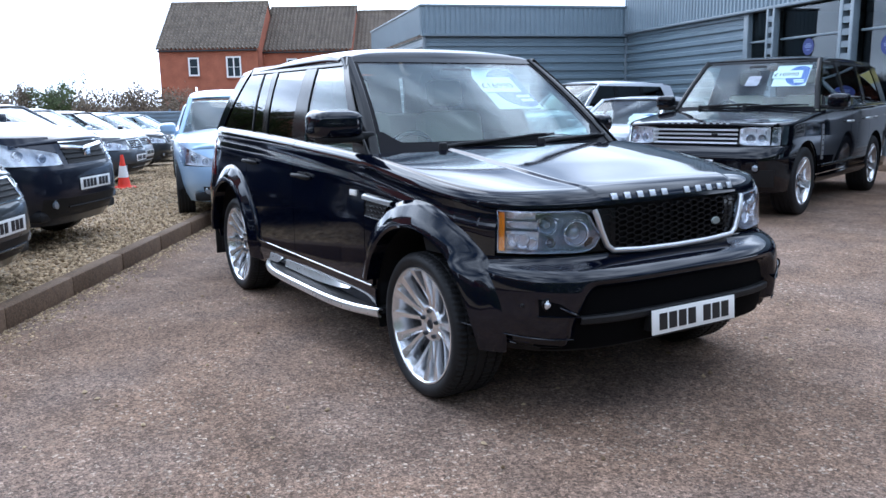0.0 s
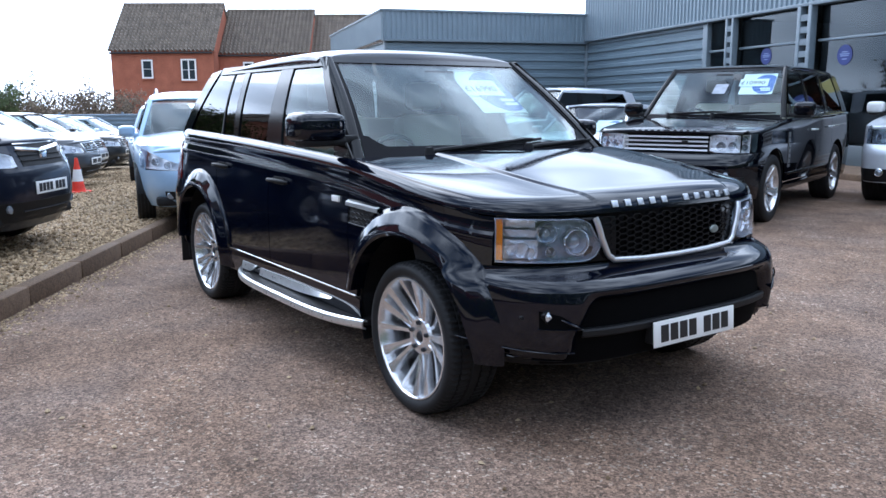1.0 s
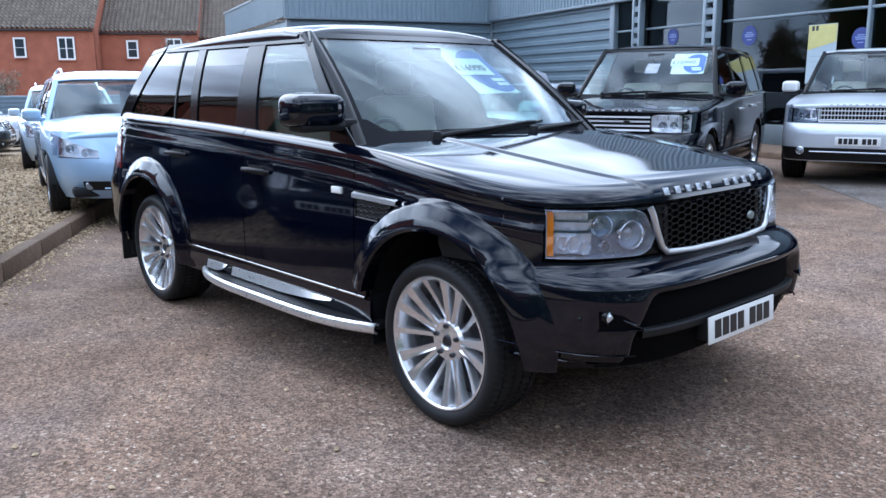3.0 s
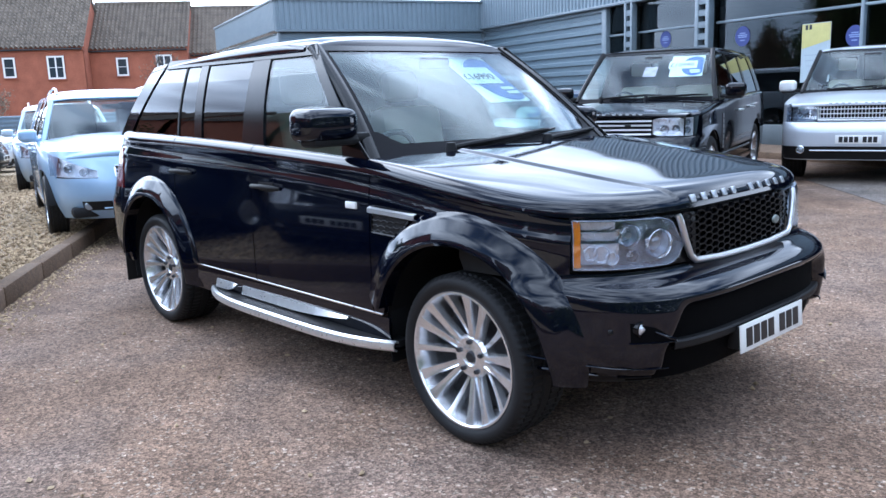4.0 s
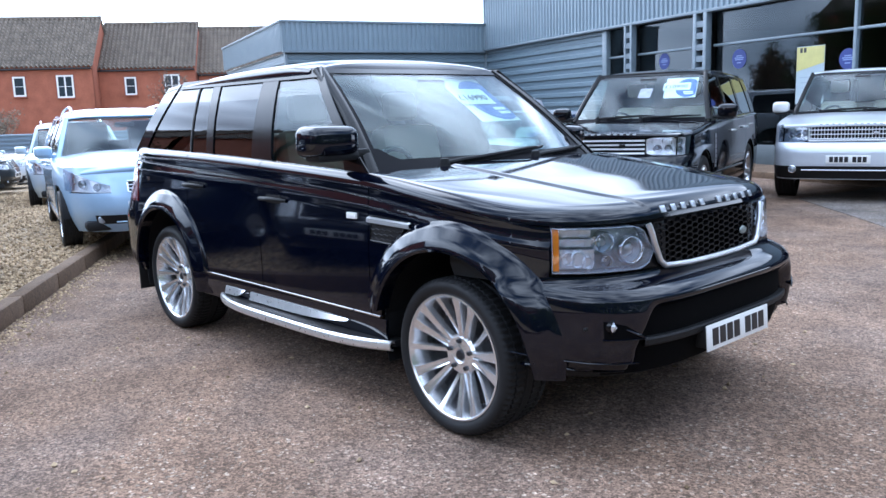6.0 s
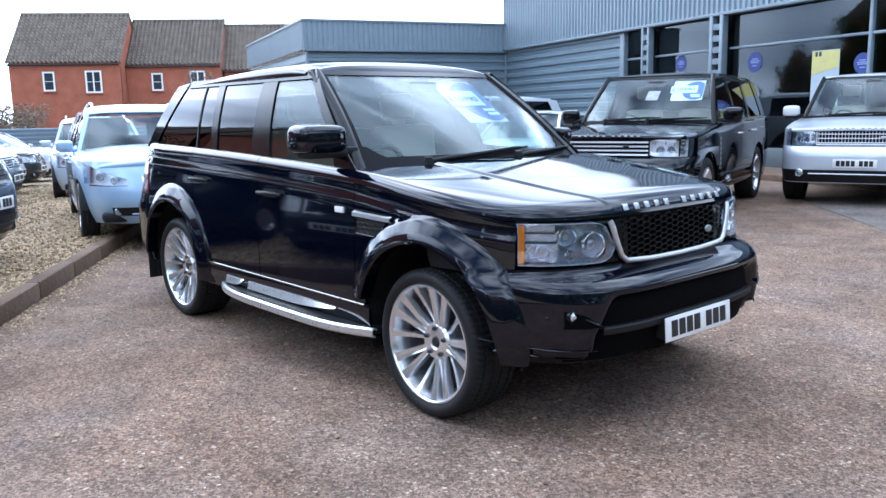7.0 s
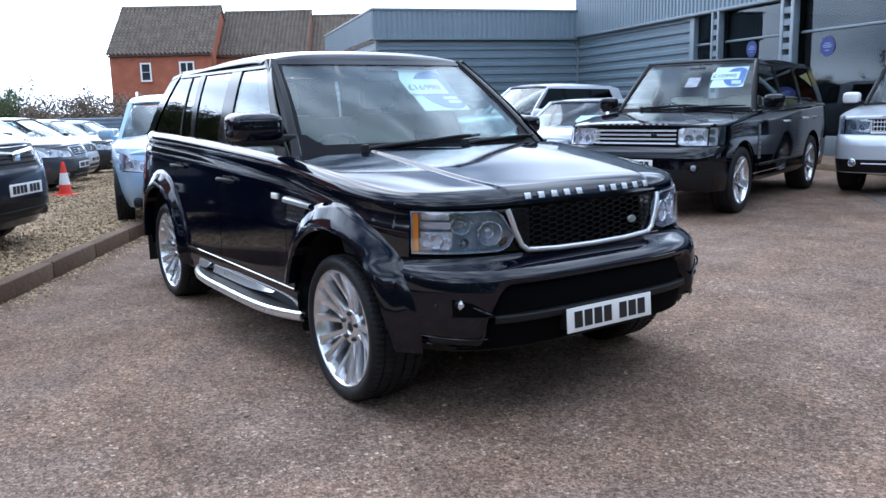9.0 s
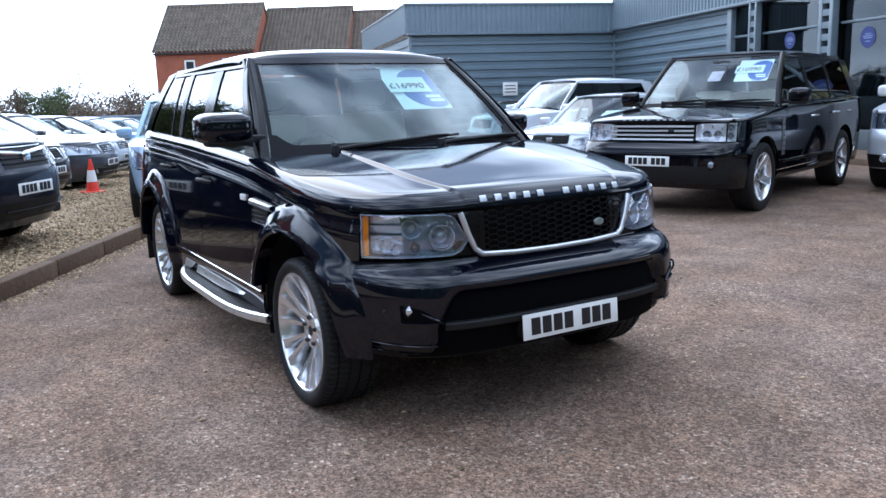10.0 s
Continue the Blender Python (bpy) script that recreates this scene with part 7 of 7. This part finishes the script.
def tree(m, height, spread, leaves, material, label, name="tree", limbs=9, leaf=0.09):
    """A tapered trunk with forking limbs and a loose crown."""
    t = thing(name, m, label, "tree" if name == "tree" else "bush", "trees")
    bm = bmesh.new()
    top = Vector((rng.uniform(-0.2, 0.2), rng.uniform(-0.2, 0.2), height * 0.75))
    tube(bm, [(0, 0, -0.1), (0.02, 0.01, height * 0.25), tuple(top * 0.65), tuple(top)], [height * 0.03, height * 0.024, height * 0.014, height * 0.005], 8)
    tips = []
    for k in range(limbs):
        h0 = height * rng.uniform(0.12, 0.6)
        a = rng.uniform(0, 6.3)
        d = Vector((math.cos(a) * spread * rng.uniform(0.5, 1.0), math.sin(a) * spread * rng.uniform(0.5, 1.0), height * rng.uniform(0.2, 0.42)))
        o = Vector((0, 0, h0))
        tube(bm, [tuple(o), tuple(o + d * 0.5 + Vector((0, 0, -0.04 * height))), tuple(o + d)], [height * 0.012, height * 0.007, height * 0.002], 6)
        for q in range(5):
            s = o + d * rng.uniform(0.4, 0.95)
            e = s + Vector((rng.gauss(0, 0.35) * spread, rng.gauss(0, 0.35) * spread, height * rng.uniform(0.05, 0.22)))
            tube(bm, [tuple(s), tuple(lerp(s, e, 0.5) + Vector((0, 0, 0.03))), tuple(e)], [height * 0.004, height * 0.003, height * 0.0012], 4)
            tips += [e, lerp(s, e, 0.6)]
        tips.append(o + d)
    part("trunk", bm, M_BARK, t)
    if leaves:
        ob = foliage(leaves, lambda: rng.choice(tips) + Vector((rng.gauss(0, 0.12), rng.gauss(0, 0.12), rng.gauss(0, 0.12))) * spread, lambda: rng.uniform(0.6, 1.3) * leaf, "crown", material)
        ob.parent = t
    return t


hf = pose(HO.x, HO.y, 0, 0, 0, HA)
# far hedge beside the houses
for k in range(15):
    x = -24.5 + k * 1.42 + rng.uniform(-0.3, 0.3)
    green = k in (9, 10)
    tree(hf @ pose(x, rng.uniform(-6.5, -4.5), -0.6), rng.uniform(2.8, 3.7), rng.uniform(0.9, 1.3), 2600 if green else 1500, M_LEAF if green else M_DRYLEAF, "leafy green bush in a bare winter hedge" if green else "bare brown bush in a winter hedge", "bush", 12, 0.065)
hedge = foliage(30000, lambda: (hf @ Vector((rng.uniform(-60, -4.5), rng.uniform(-4, -2.4), rng.uniform(-0.3, 1.75 + 0.7 * rng.random())))), lambda: rng.uniform(0.06, 0.13), "hedge", M_DRYLEAF)
tagged(hedge, "dense brown winter hedge along the boundary", "hedge", kind="stuff")
tree(hf @ pose(5.2, -2.4, -1.2), 6.4, 1.5, 520, M_DRYLEAF, "thin bare tree before the brick houses", "tree", 10, 0.07)
for k in range(9):
    tree(hf @ pose(-29.5 - 3.2 * k, rng.uniform(-5, -3), -1.2), rng.uniform(6.0, 8.0), rng.uniform(1.8, 2.4), 5200, M_LEAF if k % 4 else M_DRYLEAF, "tall dark tree beyond the boundary hedge", "tree", 15, 0.10)
# the other side of the yard
for k, x in enumerate((-47, -38.5, -30, -22, -13.5, -5, 3.5, 12)):
    house(-3.6, 3.6, 7.0, 7.4 if k < 3 else 4.9, 10.6 if k < 3 else 7.8, pose(x + (6.5 if k < 3 else 0), (-11.5 if k < 3 else -17.2) - 0.2 * k, 0, 0, 0, 180), [(-1.9, 3.6, 1.0, 1.3, 2), (1.6, 3.6, 1.0, 1.3, 2), (1.6, 1.3, 1.2, 1.3, 2)], "red brick house facing the yard")
for k in range(12):
    tree(pose(16 + 0.6 * (k % 3), -20 + 3.3 * k, 0), rng.uniform(5.0, 7.5), rng.uniform(1.8, 2.4), 1500, M_LEAF if k % 3 else M_DRYLEAF, "tall garden tree across the yard", "tree", 12, 0.16)

for x, y in ((-36, -10.9), (-33, -11.2), (-29.8, -10.6), (-33.5, -7.8), (-31.0, -8.2), (-28.4, -8.0), (-35.8, -8.2)):
    tree(pose(x, y, slope_z(x) - 0.1), rng.uniform(7.0, 8.4), rng.uniform(1.8, 2.3), 11000, M_LEAF, "dark evergreen tree before the brick houses", "tree", 16, 0.085)
low_hedge = foliage(26000, lambda: (rng.uniform(-14, 16), -13.2 + rng.gauss(0, 0.5), rng.uniform(0.0, 2.9 + 0.6 * noise.noise((rng.random() * 30, 0, 3)))), lambda: rng.uniform(0.07, 0.15), "hedge", M_LEAF)
tagged(low_hedge, "dark clipped hedge along the edge of the yard", "hedge", kind="stuff")
screen_hedge = foliage(12000, lambda: (13.5 + rng.gauss(0, 0.7), rng.uniform(-15, 14), rng.uniform(0.0, 5.2 + 1.6 * noise.noise((rng.random() * 30, 0, 0)))), lambda: rng.uniform(0.16, 0.34), "hedge", M_LEAF)
tagged(screen_hedge, "tall dense evergreen hedge closing the yard", "hedge", kind="stuff")
